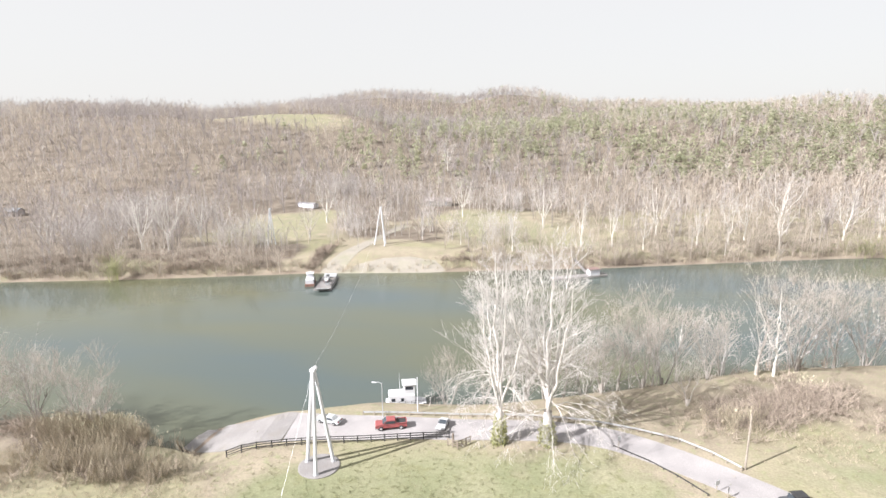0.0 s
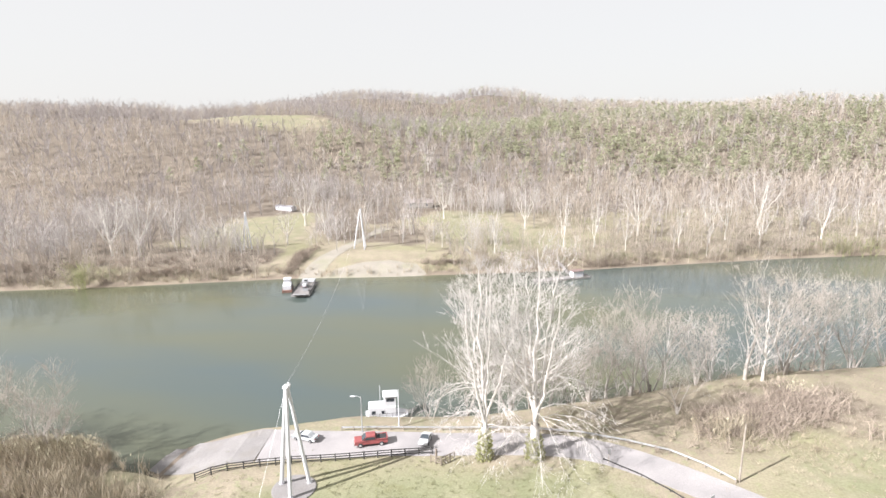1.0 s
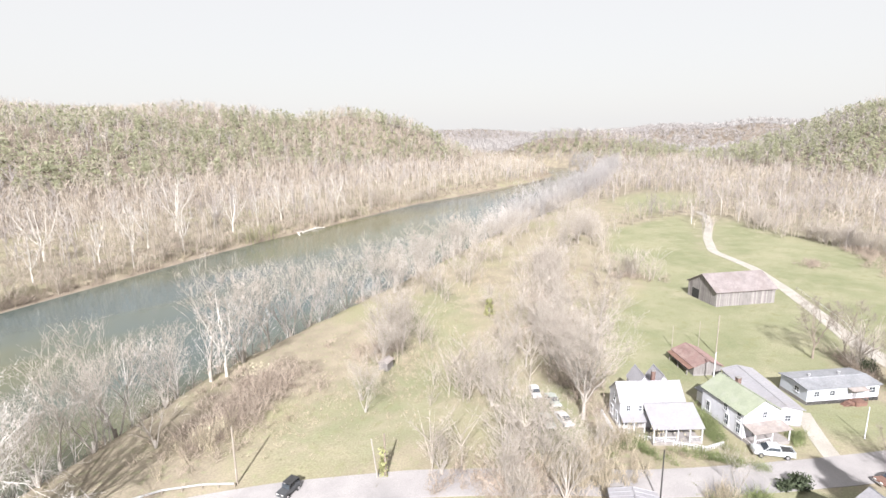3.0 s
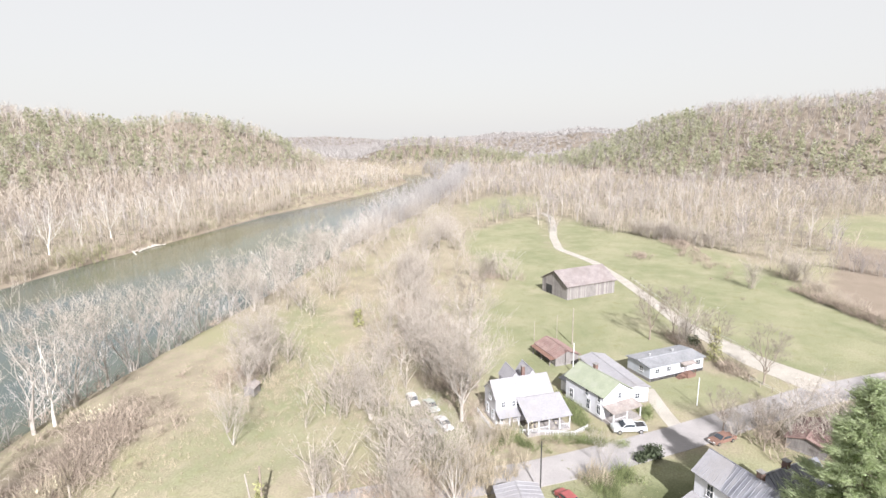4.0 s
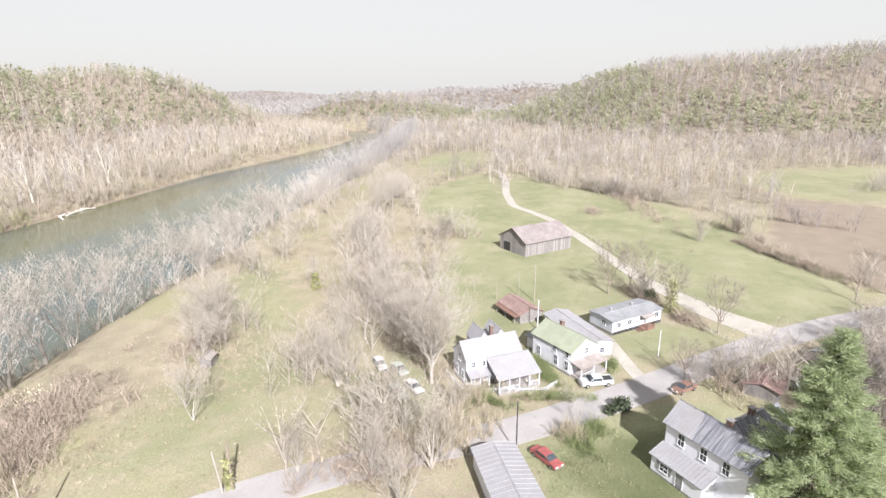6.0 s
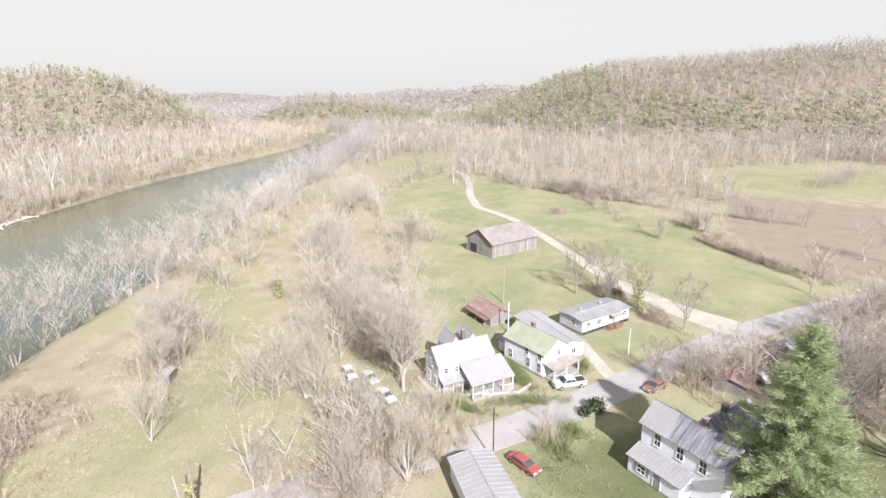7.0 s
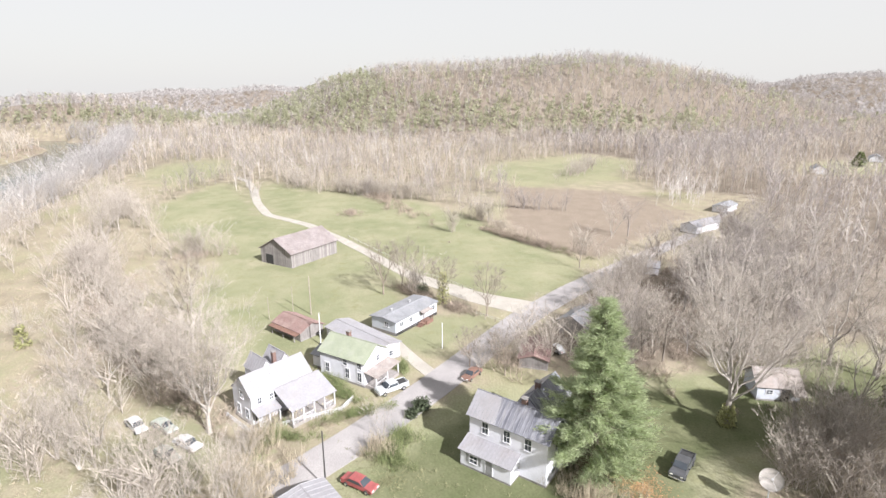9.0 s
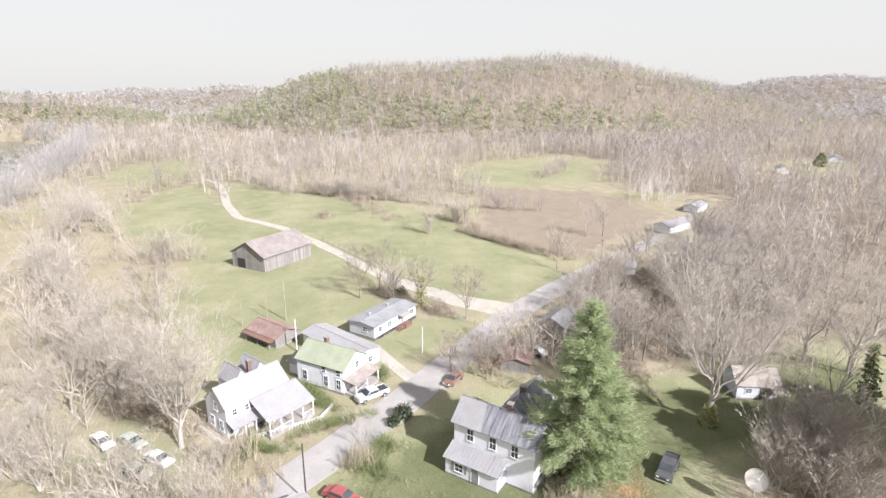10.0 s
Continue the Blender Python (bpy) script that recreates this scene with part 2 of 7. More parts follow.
M_BOARDS = material("weathered_boards", (0.261, 0.243, 0.240), (0.172, 0.158, 0.155), 1.0, 0.9, objects=0.25, fine=0.15, stretch=(4, 4, 0.6))
M_DARKWOOD = material("dark_fence_paint", (0.055, 0.052, 0.052), (0.03, 0.03, 0.03), 0.6, 0.8, fine=0.1, objects=0.2)
M_POLE = material("weathered_pole", (0.319, 0.281, 0.243), (0.22, 0.19, 0.16), 0.7, 0.9, fine=0.1)
M_GLASS = material("window_glass", (0.05, 0.06, 0.07), (0.03, 0.035, 0.045), 2.0, 0.1, spec=0.6)
M_STEEL = material("galvanised_steel", (0.527, 0.535, 0.552), (0.442, 0.451, 0.468), 0.8, 0.45, metal=0.5, fine=0.2)
M_DARK = material("dark_rubber", (0.04, 0.04, 0.042), (0.025, 0.025, 0.026), 0.4, 0.8)
M_CHROME = material("bright_metal", (0.7, 0.7, 0.7), (0.6, 0.6, 0.6), 0.5, 0.25, metal=0.9)
M_BRICK = material("red_brick", (0.170, 0.109, 0.095), (0.123, 0.082, 0.071), 0.4, 0.9, fine=0.08)


def paint(name, c, rough=0.28):
    return material(name, c, tuple(v * 0.88 for v in c), 0.8, rough, spec=0.6, fine=0.5)


M_CAR_RED = paint("red_car_paint", (0.257, 0.067, 0.067), 0.45)
M_CAR_WHITE = paint("white_car_paint", (0.429, 0.429, 0.442))
M_CAR_SILVER = paint("silver_car_paint", (0.398, 0.413, 0.428))
M_CAR_GREEN = paint("grey_green_car_paint", (0.289, 0.323, 0.297))
M_CAR_DARK = paint("dark_car_paint", (0.06, 0.062, 0.068), 0.45)
M_LAMP_RED = paint("tail_light_red", (0.4, 0.02, 0.02))
M_LAMP_CLEAR = paint("head_light_clear", (0.75, 0.75, 0.72), 0.15)
M_RUST = material("rusty_metal", (0.19, 0.11, 0.087), (0.129, 0.076, 0.061), 0.6, 0.85, fine=0.15)

# ---- lie of the land ----
NEAR_BANK = ((-4500, -1150), (-500, -38), (-200, 44), (-93, 76), (-72, 74), (-58, 80), (-35, 88), (-15, 94), (14, 104), (43, 112), (72, 121), (107, 131),
             (195, 160), (298, 185), (430, 224), (560, 270), (650, 320), (715, 400), (770, 530), (850, 740), (1050, 1120), (4500, 6600))
FAR_BANK = ((-4500, -1000), (-500, 78), (-216, 154), (-165, 168), (-98, 190), (-56, 199), (22, 221), (103, 250), (149, 264), (186, 272), (297, 301),
            (400, 312), (500, 326), (590, 350), (645, 405), (690, 500), (750, 720), (840, 960), (1050, 1380), (4500, 7200))
WATER = -9.0


def bank_y(bank, x):
    return np.interp(x, [p[0] for p in bank], [p[1] for p in bank])


def ease(v, a, b):
    t = np.clip((v - a) / (b - a), 0, 1)
    return t * t * (3 - 2 * t)


def swell(x, y, size, seed=0.0):
    """Soft random relief between -1 and 1."""
    a = np.sin(x / size + 1.3 * seed) * np.cos(y / size * 1.13 + seed) + 0.6 * np.sin(x / size * 2.3 + y / size * 1.7 + seed * 2.1)
    return (a + 0.35 * np.sin(x / size * 4.7 - y / size * 3.9 + seed)) / 1.95


def hill(x, y, cx, cy, rx, ry, turn, top, flat=0.15):
    c, s = math.cos(radians(turn)), math.sin(radians(turn))
    u, v = ((x - cx) * c + (y - cy) * s) / rx, (-(x - cx) * s + (y - cy) * c) / ry
    r = np.sqrt(u * u + v * v)
    return top * (1 - ease(r, flat, 1.0))


def height(x, y):
    """The ground's height; arrays or numbers."""
    x, y = np.asarray(x, float), np.asarray(y, float)
    yn, yf = bank_y(NEAR_BANK, x), bank_y(FAR_BANK, x)
    # home side of the river
    flat = np.interp(x, [-400, -90, -62, -50, -16, 8, 28, 45], [-2, -3, -3.2, -3, -3, -1.6, -0.7, 0])
    flat = flat * ease(y, 5, 55) + 0.12 * swell(x, y, 9) * ease(np.hypot(x - 20, y - 45), 15, 60)
    wide = np.interp(x, [-95, -70, -62, -50, -35, -10, 15, 40, 80, 200, 500], [16, 14, 12, 11, 9, 14, 14, 9, 10, 14, 18])
    k = ease(y, yn - wide, yn + 2.5)
    home = flat * (1 - k) + (WATER - 2.2) * k
    # slipway down to the ferry landing
    home = np.where((x < -40) & (x > -80) & (np.abs(y - (66.5 - (x + 58) * 0.28)) < 9), np.minimum(home, np.interp(x, [-72, -64, -50, -44], [-9.8, -8.6, -3.4, -3.0])), home)
    # far side
    n = (y - yf) * 0.95
    rise = np.interp(n, [-6, 0, 9, 16, 60, 120, 4000], [-2.2, 0.0, 3.6, 5.2, 7.0, 9.5, 12])
    slope = ease(n, 105, 400) * (52 + 5 * swell(x, y, 130, 2) + 3 * swell(x, y, 47, 5))
    slope = slope * (0.93 + 0.17 * ease(x, -60, 120) * ease(x, 620, 380) + 0.36 * ease(x, -120, -330))
    far = WATER + rise + slope + hill(x, y, -190, 960, 400, 300, 8, 44) + hill(x, y, 250, 900, 420, 300, 0, 12) + hill(x, y, -60, 1000, 130, 220, 0, 17) + hill(x, y, 120, 900, 120, 200, 0, 7) + hill(x, y, -700, 560, 160, 260, 0, 10) + hill(x, y, 555, 615, 150, 190, 0, 32, 0.15) + hill(x, y, 390, 790, 130, 160, 0, 8)
    land = np.where(y > (yn + yf) / 2, far, home)
    # hills that shut the valley on the home side, and the ranges beyond
    for args in ((850, -250, 345, 570, 0, 85, 0.14), (1040, 60, 260, 240, 20, 46, 0.1), (640, -980, 420, 330, -20, 62, 0.1), (1650, -150, 620, 520, 10, 62, 0.1),
                 (860, 470, 250, 230, 0, 34, 0.1), (1500, 520, 420, 300, 30, 44, 0.1), (1480, 270, 260, 190, 0, 40, 0.1), (2500, 900, 1200, 700, 20, 38, 0.1), (1350, -1250, 700, 600, 0, 85, 0.1), (200, -1500, 800, 500, 0, 70, 0.1),
                 (-900, -900, 700, 500, 0, 60, 0.1), (2300, 1900, 900, 700, 30, 50, 0.1)):
        bump = hill(x, y, *args)
        land = land + bump * (1 + 0.08 * swell(x, y, 70, args[0])) * ease(np.minimum(np.abs(y - yn), np.abs(y - yf)), 20, 160)
    return land


def z_at(x, y):
    return float(height(x, y))


def spread(lo, hi, mid0, mid1, fine, grow):
    out, v, step = list(np.arange(mid0, mid1 + 0.01, fine)), mid1, fine
    while v < hi:
        step *= grow
        v += step
        out.append(min(v, hi))
    v, step = mid0, fine
    while v > lo:
        step *= grow
        v -= step
        out.insert(0, max(v, lo))
    return np.array(out)


GX, GY = spread(-4400, 4400, -110, 190, 3.2, 1.06), spread(-4400, 4400, -60, 290, 3.2, 1.06)
gx, gy = np.meshgrid(GX, GY)
gz = height(gx, gy)
nx, ny = len(GX), len(GY)
me = bpy.data.meshes.new("ground")
cells = np.arange(nx * ny).reshape(ny, nx)
quads = np.stack([cells[:-1, :-1], cells[:-1, 1:], cells[1:, 1:], cells[1:, :-1]], -1).reshape(-1, 4)
me.from_pydata(np.stack([gx, gy, gz], -1).reshape(-1, 3).tolist(), [], quads.tolist())
me.polygons.foreach_set("use_smooth", [True] * len(me.polygons))


def ground_material():
    """Meadow, rough grass, leaf litter and mud, laid out by place."""
    m = bpy.data.materials.new("meadow_and_litter")
    m.use_nodes = True
    n, l = m.node_tree.nodes, m.node_tree.links
    b = n["Principled BSDF"]
    att = n.new("ShaderNodeAttribute")
    att.attribute_name = "cover"
    geo = n.new("ShaderNodeNewGeometry")

    def noise_of(metres, detail=5.0):
        t = n.new("ShaderNodeTexNoise")
        t.inputs["Scale"].default_value, t.inputs["Detail"].default_value = 1.0 / metres, detail
        l.new(geo.outputs["Position"], t.inputs["Vector"])
        return t.outputs["Fac"]

    def blend(fac, a, c):
        x = n.new("ShaderNodeMix")
        x.data_type = "RGBA"
        for socket, v in ((x.inputs["Factor"], fac), (x.inputs["A"], a), (x.inputs["B"], c)):
            if isinstance(v, tuple):
                socket.default_value = (*v, 1)
            else:
                l.new(v, socket)
        return x.outputs["Result"]

    def ramp_of(fac, lo, hi):
        r = n.new("ShaderNodeMapRange")
        r.inputs["From Min"].default_value, r.inputs["From Max"].default_value = lo, hi
        l.new(fac, r.inputs["Value"])
        return r.outputs["Result"]

    broad, mid, small, tiny = (noise_of(d) for d in (26.0, 6.0, 1.3, 0.3))
    lawn = blend(ramp_of(mid, 0.35, 0.68), (0.158, 0.170, 0.098), (0.206, 0.208, 0.132))
    lawn = blend(ramp_of(broad, 0.45, 0.7), lawn, (0.236, 0.230, 0.152))
    lawn = blend(ramp_of(noise_of(11.0), 0.5, 0.72), lawn, (0.248, 0.236, 0.162))
    lawn = blend(ramp_of(noise_of(2.6), 0.55, 0.75), lawn, (0.178, 0.178, 0.100))
    rough = blend(ramp_of(mid, 0.35, 0.65), (0.276, 0.240, 0.184), (0.218, 0.188, 0.144))
    rough = blend(ramp_of(small, 0.52, 0.72), rough, (0.225, 0.222, 0.142))
    rough = blend(ramp_of(broad, 0.48, 0.66), rough, (0.232, 0.222, 0.140))
    litter = blend(ramp_of(mid, 0.35, 0.65), (0.198, 0.168, 0.138), (0.142, 0.119, 0.097))
    mud = blend(ramp_of(mid, 0.3, 0.7), (0.222, 0.184, 0.150), (0.190, 0.157, 0.126))
    sep = n.new("ShaderNodeSeparateColor")
    l.new(att.outputs["Color"], sep.inputs["Color"])
    wob = n.new("ShaderNodeMath")
    wob.operation = "MULTIPLY_ADD"
    wob.inputs[1].default_value, wob.inputs[2].default_value = 0.9, -0.45
    l.new(mid, wob.inputs[0])

    def mask(name):
        a = n.new("ShaderNodeMath")
        a.operation = "ADD"
        l.new(sep.outputs[name], a.inputs[0])
        l.new(wob.outputs["Value"], a.inputs[1])
        return ramp_of(a.outputs["Value"], 0.3, 0.7)

    # greener lawn by the farmhouse, its colour also darkened to stand for shade
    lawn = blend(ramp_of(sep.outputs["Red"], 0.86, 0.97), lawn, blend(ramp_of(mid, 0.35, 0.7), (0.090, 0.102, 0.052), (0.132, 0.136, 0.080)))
    c = blend(mask("Red"), rough, lawn)
    c = blend(mask("Green"), c, litter)
    c = blend(mask("Blue"), c, mud)
    g = n.new("ShaderNodeMapRange")
    g.inputs["From Min"].default_value, g.inputs["From Max"].default_value = 0.25, 0.75
    g.inputs["To Min"].default_value, g.inputs["To Max"].default_value = 0.8, 1.18
    l.new(tiny, g.inputs["Value"])
    s = n.new("ShaderNodeVectorMath")
    s.operation = "SCALE"
    l.new(c, s.inputs[0])
    l.new(g.outputs["Result"], s.inputs["Scale"])
    l.new(s.outputs["Vector"], b.inputs["Base Color"])
    b.inputs["Roughness"].default_value, b.inputs["Specular IOR Level"].default_value = 0.95, 0.1
    h = n.new("ShaderNodeBump")
    h.inputs["Strength"].default_value, h.inputs["Distance"].default_value = 1.0, 0.12
    l.new(small, h.inputs["Height"])
    l.new(h.outputs["Normal"], b.inputs["Normal"])
    return m


def inside(x, y, outline):
    """Which points lie inside an outline of (x, y)."""
    x, y = np.asarray(x, float), np.asarray(y, float)
    hit = np.zeros(x.shape, bool)
    for (x0, y0), (x1, y1) in zip(outline, outline[1:] + outline[:1]):
        with np.errstate(divide="ignore", invalid="ignore"):
            hit ^= ((y0 > y) != (y1 > y)) & (x < (x1 - x0) * (y - y0) / (y1 - y0 + 1e-12) + x0)
    return hit


LAWNS = [
    [(-48, 20), (-48, 54), (-38, 62), (-15, 66), (4, 70), (14, 64), (24, 52), (36, 40), (52, 28), (40, 10), (0, 0)],          # in front of the ferry road
    [(-56, 70), (-40, 78), (-14, 82), (-12, 78), (-40, 73)],                                                                # by the landing
    [(30, 70), (52, 80), (66, 84), (80, 96), (110, 112), (130, 118), (112, 90), (80, 66), (62, 50), (44, 54), (36, 62)],     # strip behind the road
    [(80, 52), (96, 44), (120, 58), (165, 62), (190, 88), (235, 112), (310, 100), (222, 62), (180, 28), (140, 8), (118, 6), (100, 12), (98, 26), (84, 38)],
    [(116, -14), (124, -5), (144, 9), (182, 30), (225, 60), (314, 86), (262, 30), (240, -6), (206, -24), (156, -45), (126, -40)],   # pasture past the track
    [(300, 120), (345, 160), (395, 165), (420, 130), (350, 108)],
    [(270, -60), (300, -118), (372, -178), (430, -160), (376, -66), (330, -40)],
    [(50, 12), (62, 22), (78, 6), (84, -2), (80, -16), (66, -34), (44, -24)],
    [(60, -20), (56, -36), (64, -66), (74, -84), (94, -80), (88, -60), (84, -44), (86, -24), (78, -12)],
    [(-178, 214), (-176, 262), (-150, 310), (-128, 306), (-112, 232), (-124, 212)],
    [(-70, 300), (-60, 330), (-20, 300), (16, 250), (30, 236), (-20, 224), (-40, 240)],
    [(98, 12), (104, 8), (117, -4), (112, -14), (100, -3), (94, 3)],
    [(60, 36), (66, 52), (80, 58), (85, 44), (79, 37), (72, 29)],
    [(284, -236), (296, -292), (352, -356), (394, -346), (352, -270), (318, -230)],
]


def woodland(x, y):
    """Where trees stand close, 0 or 1."""
    yn, yf = bank_y(NEAR_BANK, x), bank_y(FAR_BANK, x)
    n = (y - yf) * 0.95
    wood = (n > 112 + 14 * swell(x, y, 33, 7)) & (y > yf)
    wood |= (n > 4) & ((x > 36 + 0.25 * n) | (x < -186 + 0.1 * n))
    clear = inside(x, y, LAWNS[9]) | inside(x, y, LAWNS[10]) | inside(x, y, [(-112, 186), (-112, 236), (-70, 236), (-40, 214), (-40, 196)])
    wood |= (n > 12) & (y > yf) & ~clear & (swell(x, y, 14, 3) > -0.25)
    wood |= (y < yf) & (height(x, y) > 7)
    wood |= (y < yn - 3) & ((x > 330) | ((x > 250) & (y < yn - 60)))  & ~inside(x, y, LAWNS[5]) & ~inside(x, y, LAWNS[6]) & ~inside(x, y, LAWNS[4]) & ~inside(x, y, LAWNS[3]) & (y > -1500)
    wood |= (y < -82 - 0.55 * np.abs(x - 100)) & (x > 40)
    wood &= ~((np.hypot((x - 262) / 60, (y + 90) / 35) < 1) | (np.hypot((x - 190) / 62, (y + 62) / 22) < 1))
    wood &= ~(np.hypot((x + 292) / 84, (y - 524) / 46) < 1)
    wood &= ~inside(x, y, LAWNS[13])
    return wood & (y > -2500)


px, py = gx.ravel(), gy.ravel()
cover = np.zeros((nx * ny, 4))
cover[:, 3] = 1
# lawns given 1 take the green that has shade in its colour
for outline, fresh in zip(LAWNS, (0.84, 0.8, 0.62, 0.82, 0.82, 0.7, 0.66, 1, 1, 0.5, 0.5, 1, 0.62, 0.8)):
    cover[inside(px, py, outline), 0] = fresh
cover[np.hypot((px + 292) / 84, (py - 524) / 46) < 1, 0] = 0.55
cover[woodland(px, py), 1] = 1
for outline, amount in (([(88, -44), (88, -26), (92, -12), (130, -40), (150, -80), (120, -110), (98, -84), (91, -62)], 0.9), ([(150, -50), (178, -30), (205, -34), (284, -48), (262, -104), (206, -112)], 0.0), ([(28, 74), (60, 88), (58, 104), (22, 94)], 0.7),
                        ([(40, -30), (54, -38), (60, -80), (30, -60)], 0.8), ([(-120, 46), (-80, 50), (-66, 55), (-66, 68), (-80, 76), (-120, 80)], 0.8), ([(-120, 20), (-46, 34), (-46, 48), (-62, 46), (-120, 42)], 0.25), ([(-200, 180), (-112, 186), (-112, 210), (-180, 214)], 0.7)):
    spot = inside(px, py, outline)
    cover[spot, 1] = np.maximum(cover[spot, 1], amount)
    if outline[0][0] in (88, 150):
        cover[spot, 2] = 0.0 if outline[0][0] == 88 else 0.95
cover[(gz.ravel() < WATER + 1.2), 2] = 1
# the open valley floor and the far flats are grassy between the trees
sparse = ((py < bank_y(NEAR_BANK, px)) & (gz.ravel() < 8) & (px > 240) & (py > -140)) | ((py > bank_y(FAR_BANK, px)) & (py < bank_y(FAR_BANK, px) + 112) & (px > -60))
cover[sparse, 1] *= np.where(py[sparse] < bank_y(NEAR_BANK, px[sparse]), 0.5, 0.45)
cover[sparse, 0] = np.maximum(cover[sparse, 0], 0.3)
soft_ = cover.reshape(ny, nx, 4)
for _ in range(5):
    soft_[1:-1, 1:-1] = 0.4 * soft_[1:-1, 1:-1] + 0.15 * (soft_[:-2, 1:-1] + soft_[2:, 1:-1] + soft_[1:-1, :-2] + soft_[1:-1, 2:])
cover = soft_.reshape(-1, 4)
att = me.color_attributes.new("cover", "FLOAT_COLOR", "POINT")
att.data.foreach_set("color", cover.ravel())
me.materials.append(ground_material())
tagged(new("ground", me), "pale winter meadow, green lawns darkened for shade, brown rough grass and leaf litter", "ground", kind="structure")


def water_material():
    m = bpy.data.materials.new("river_water")
    m.use_nodes = True
    n, l = m.node_tree.nodes, m.node_tree.links
    b = n["Principled BSDF"]
    geo = n.new("ShaderNodeNewGeometry")
    def noise_of(metres, detail, along=1.0):
        turn = n.new("ShaderNodeMapping")
        turn.inputs["Rotation"].default_value, turn.inputs["Scale"].default_value = (0, 0, radians(-17)), (along, 1, 1)
        t = n.new("ShaderNodeTexNoise")
        t.inputs["Scale"].default_value, t.inputs["Detail"].default_value = 1.0 / metres, detail
        l.new(geo.outputs["Position"], turn.inputs["Vector"])
        l.new(turn.outputs["Vector"], t.inputs["Vector"])
        return t.outputs["Fac"]

    def ramp_of(fac, lo, hi, a=0.0, c=1.0):
        r = n.new("ShaderNodeMapRange")
        r.inputs["From Min"].default_value, r.inputs["From Max"].default_value = lo, hi
        r.inputs["To Min"].default_value, r.inputs["To Max"].default_value = a, c
        l.new(fac, r.inputs["Value"])
        return r.outputs["Result"]

    # silt in long drifts, and breaths of wind that roughen the surface
    x = n.new("ShaderNodeMix")
    x.data_type = "RGBA"
    x.inputs["A"].default_value, x.inputs["B"].default_value = (0.094, 0.096, 0.058, 1), (0.066, 0.085, 0.084, 1)
    l.new(ramp_of(noise_of(60.0, 3, 0.4), 0.38, 0.62), x.inputs["Factor"])
    l.new(x.outputs["Result"], b.inputs["Base Color"])
    b.inputs["IOR"].default_value = 1.333
    l.new(ramp_of(noise_of(34.0, 4, 0.35), 0.4, 0.65, 0.03, 0.13), b.inputs["Roughness"])
    w = n.new("ShaderNodeTexNoise")
    w.inputs["Scale"].default_value, w.inputs["Detail"].default_value = 0.7, 4
    l.new(geo.outputs["Position"], w.inputs["Vector"])
    h = n.new("ShaderNodeBump")
    h.inputs["Strength"].default_value, h.inputs["Distance"].default_value = 0.35, 0.03
    l.new(w.outputs["Fac"], h.inputs["Height"])
    l.new(h.outputs["Normal"], b.inputs["Normal"])
    return m


def ribbon(centre, width, name, mat, label, category, lift=0.06, step=1.5, depth=0.25):
    """A road that follows the ground along a line of (x, y), with thickness."""
    pts = []
    for (x0, y0), (x1, y1) in zip(centre, centre[1:]):
        k = max(1, int(math.hypot(x1 - x0, y1 - y0) / step))
        pts += [(x0 + (x1 - x0) * i / k, y0 + (y1 - y0) * i / k) for i in range(k)]
    pts.append(centre[-1])
    p = np.array(pts)
    for _ in range(6):
        p[1:-1] = 0.5 * p[1:-1] + 0.25 * (p[:-2] + p[2:])
    d = np.gradient(p, axis=0)
    d /= np.linalg.norm(d, axis=1)[:, None]
    side = np.stack([-d[:, 1], d[:, 0]], -1)
    along = np.linspace(0, 1, len(p))
    w = np.interp(along, np.linspace(0, 1, len(width)), width) if isinstance(width, (list, tuple)) else np.full(len(p), width)
    cols = [-0.5, -0.25, 0, 0.25, 0.5]
    s = Mesher()
    top = [[(p[i] + side[i] * w[i] * c) for c in cols] for i in range(len(p))]
    for row in top:
        s.v += [(q[0], q[1], z_at(q[0], q[1]) + lift) for q in row]
    m = len(cols)
    for i in range(len(p) - 1):
        for k in range(m - 1):
            s.f.append((i * m + k + 1, i * m + k, (i + 1) * m + k, (i + 1) * m + k + 1))
    low = len(s.v)
    for row in top:
        s.v += [(row[k][0], row[k][1], z_at(row[k][0], row[k][1]) + lift - depth) for k in (0, -1)]
    for i in range(len(p) - 1):
        s.f.append((i * m, low + 2 * i, low + 2 * i + 2, (i + 1) * m))
        s.f.append((i * m + m - 1, (i + 1) * m + m - 1, low + 2 * i + 3, low + 2 * i + 1))
    mesh = s.mesh(name)
    mesh.materials.append(mat)
    return tagged(new(name, mesh), label, category, kind="structure")


w = Mesher().add([(-4400, -4400, WATER), (4400, -4400, WATER), (4400, 4400, WATER), (-4400, 4400, WATER)], [(0, 1, 2, 3)])
w = w.mesh("water")
w.materials.append(water_material())
tagged(new("water", w), "calm grey-green river water", "river", kind="structure")

ROAD = [(-46, 68.5), (-28, 71.8), (-12, 73.8), (2, 74.5), (10, 73), (19, 68), (30, 60), (44, 47), (56, 34), (65, 22.5), (74, 13.5), (84, 4.5), (97, -6), (112, -18.5), (126, -33), (150, -62), (178, -96), (214, -132)]
ribbon(ROAD, [9.5, 7.2, 6.5, 6.2, 6, 6, 6, 6.5, 6.5, 6.5, 6.5, 6.5, 6.2, 5.2, 4, 3.6, 3.4, 3.2], "road", M_ROAD, "worn pale asphalt lane down to the ferry", "road")
SLIP = [(-46, 68.5), (-54, 67.5), (-61, 69.0), (-70, 72.5)]
ribbon(SLIP, [9.5, 10.5, 9.0, 8.0], "slipway", M_CONCRETE, "pale concrete ferry slipway running into the water", "slipway", lift=0.1, step=1.0)
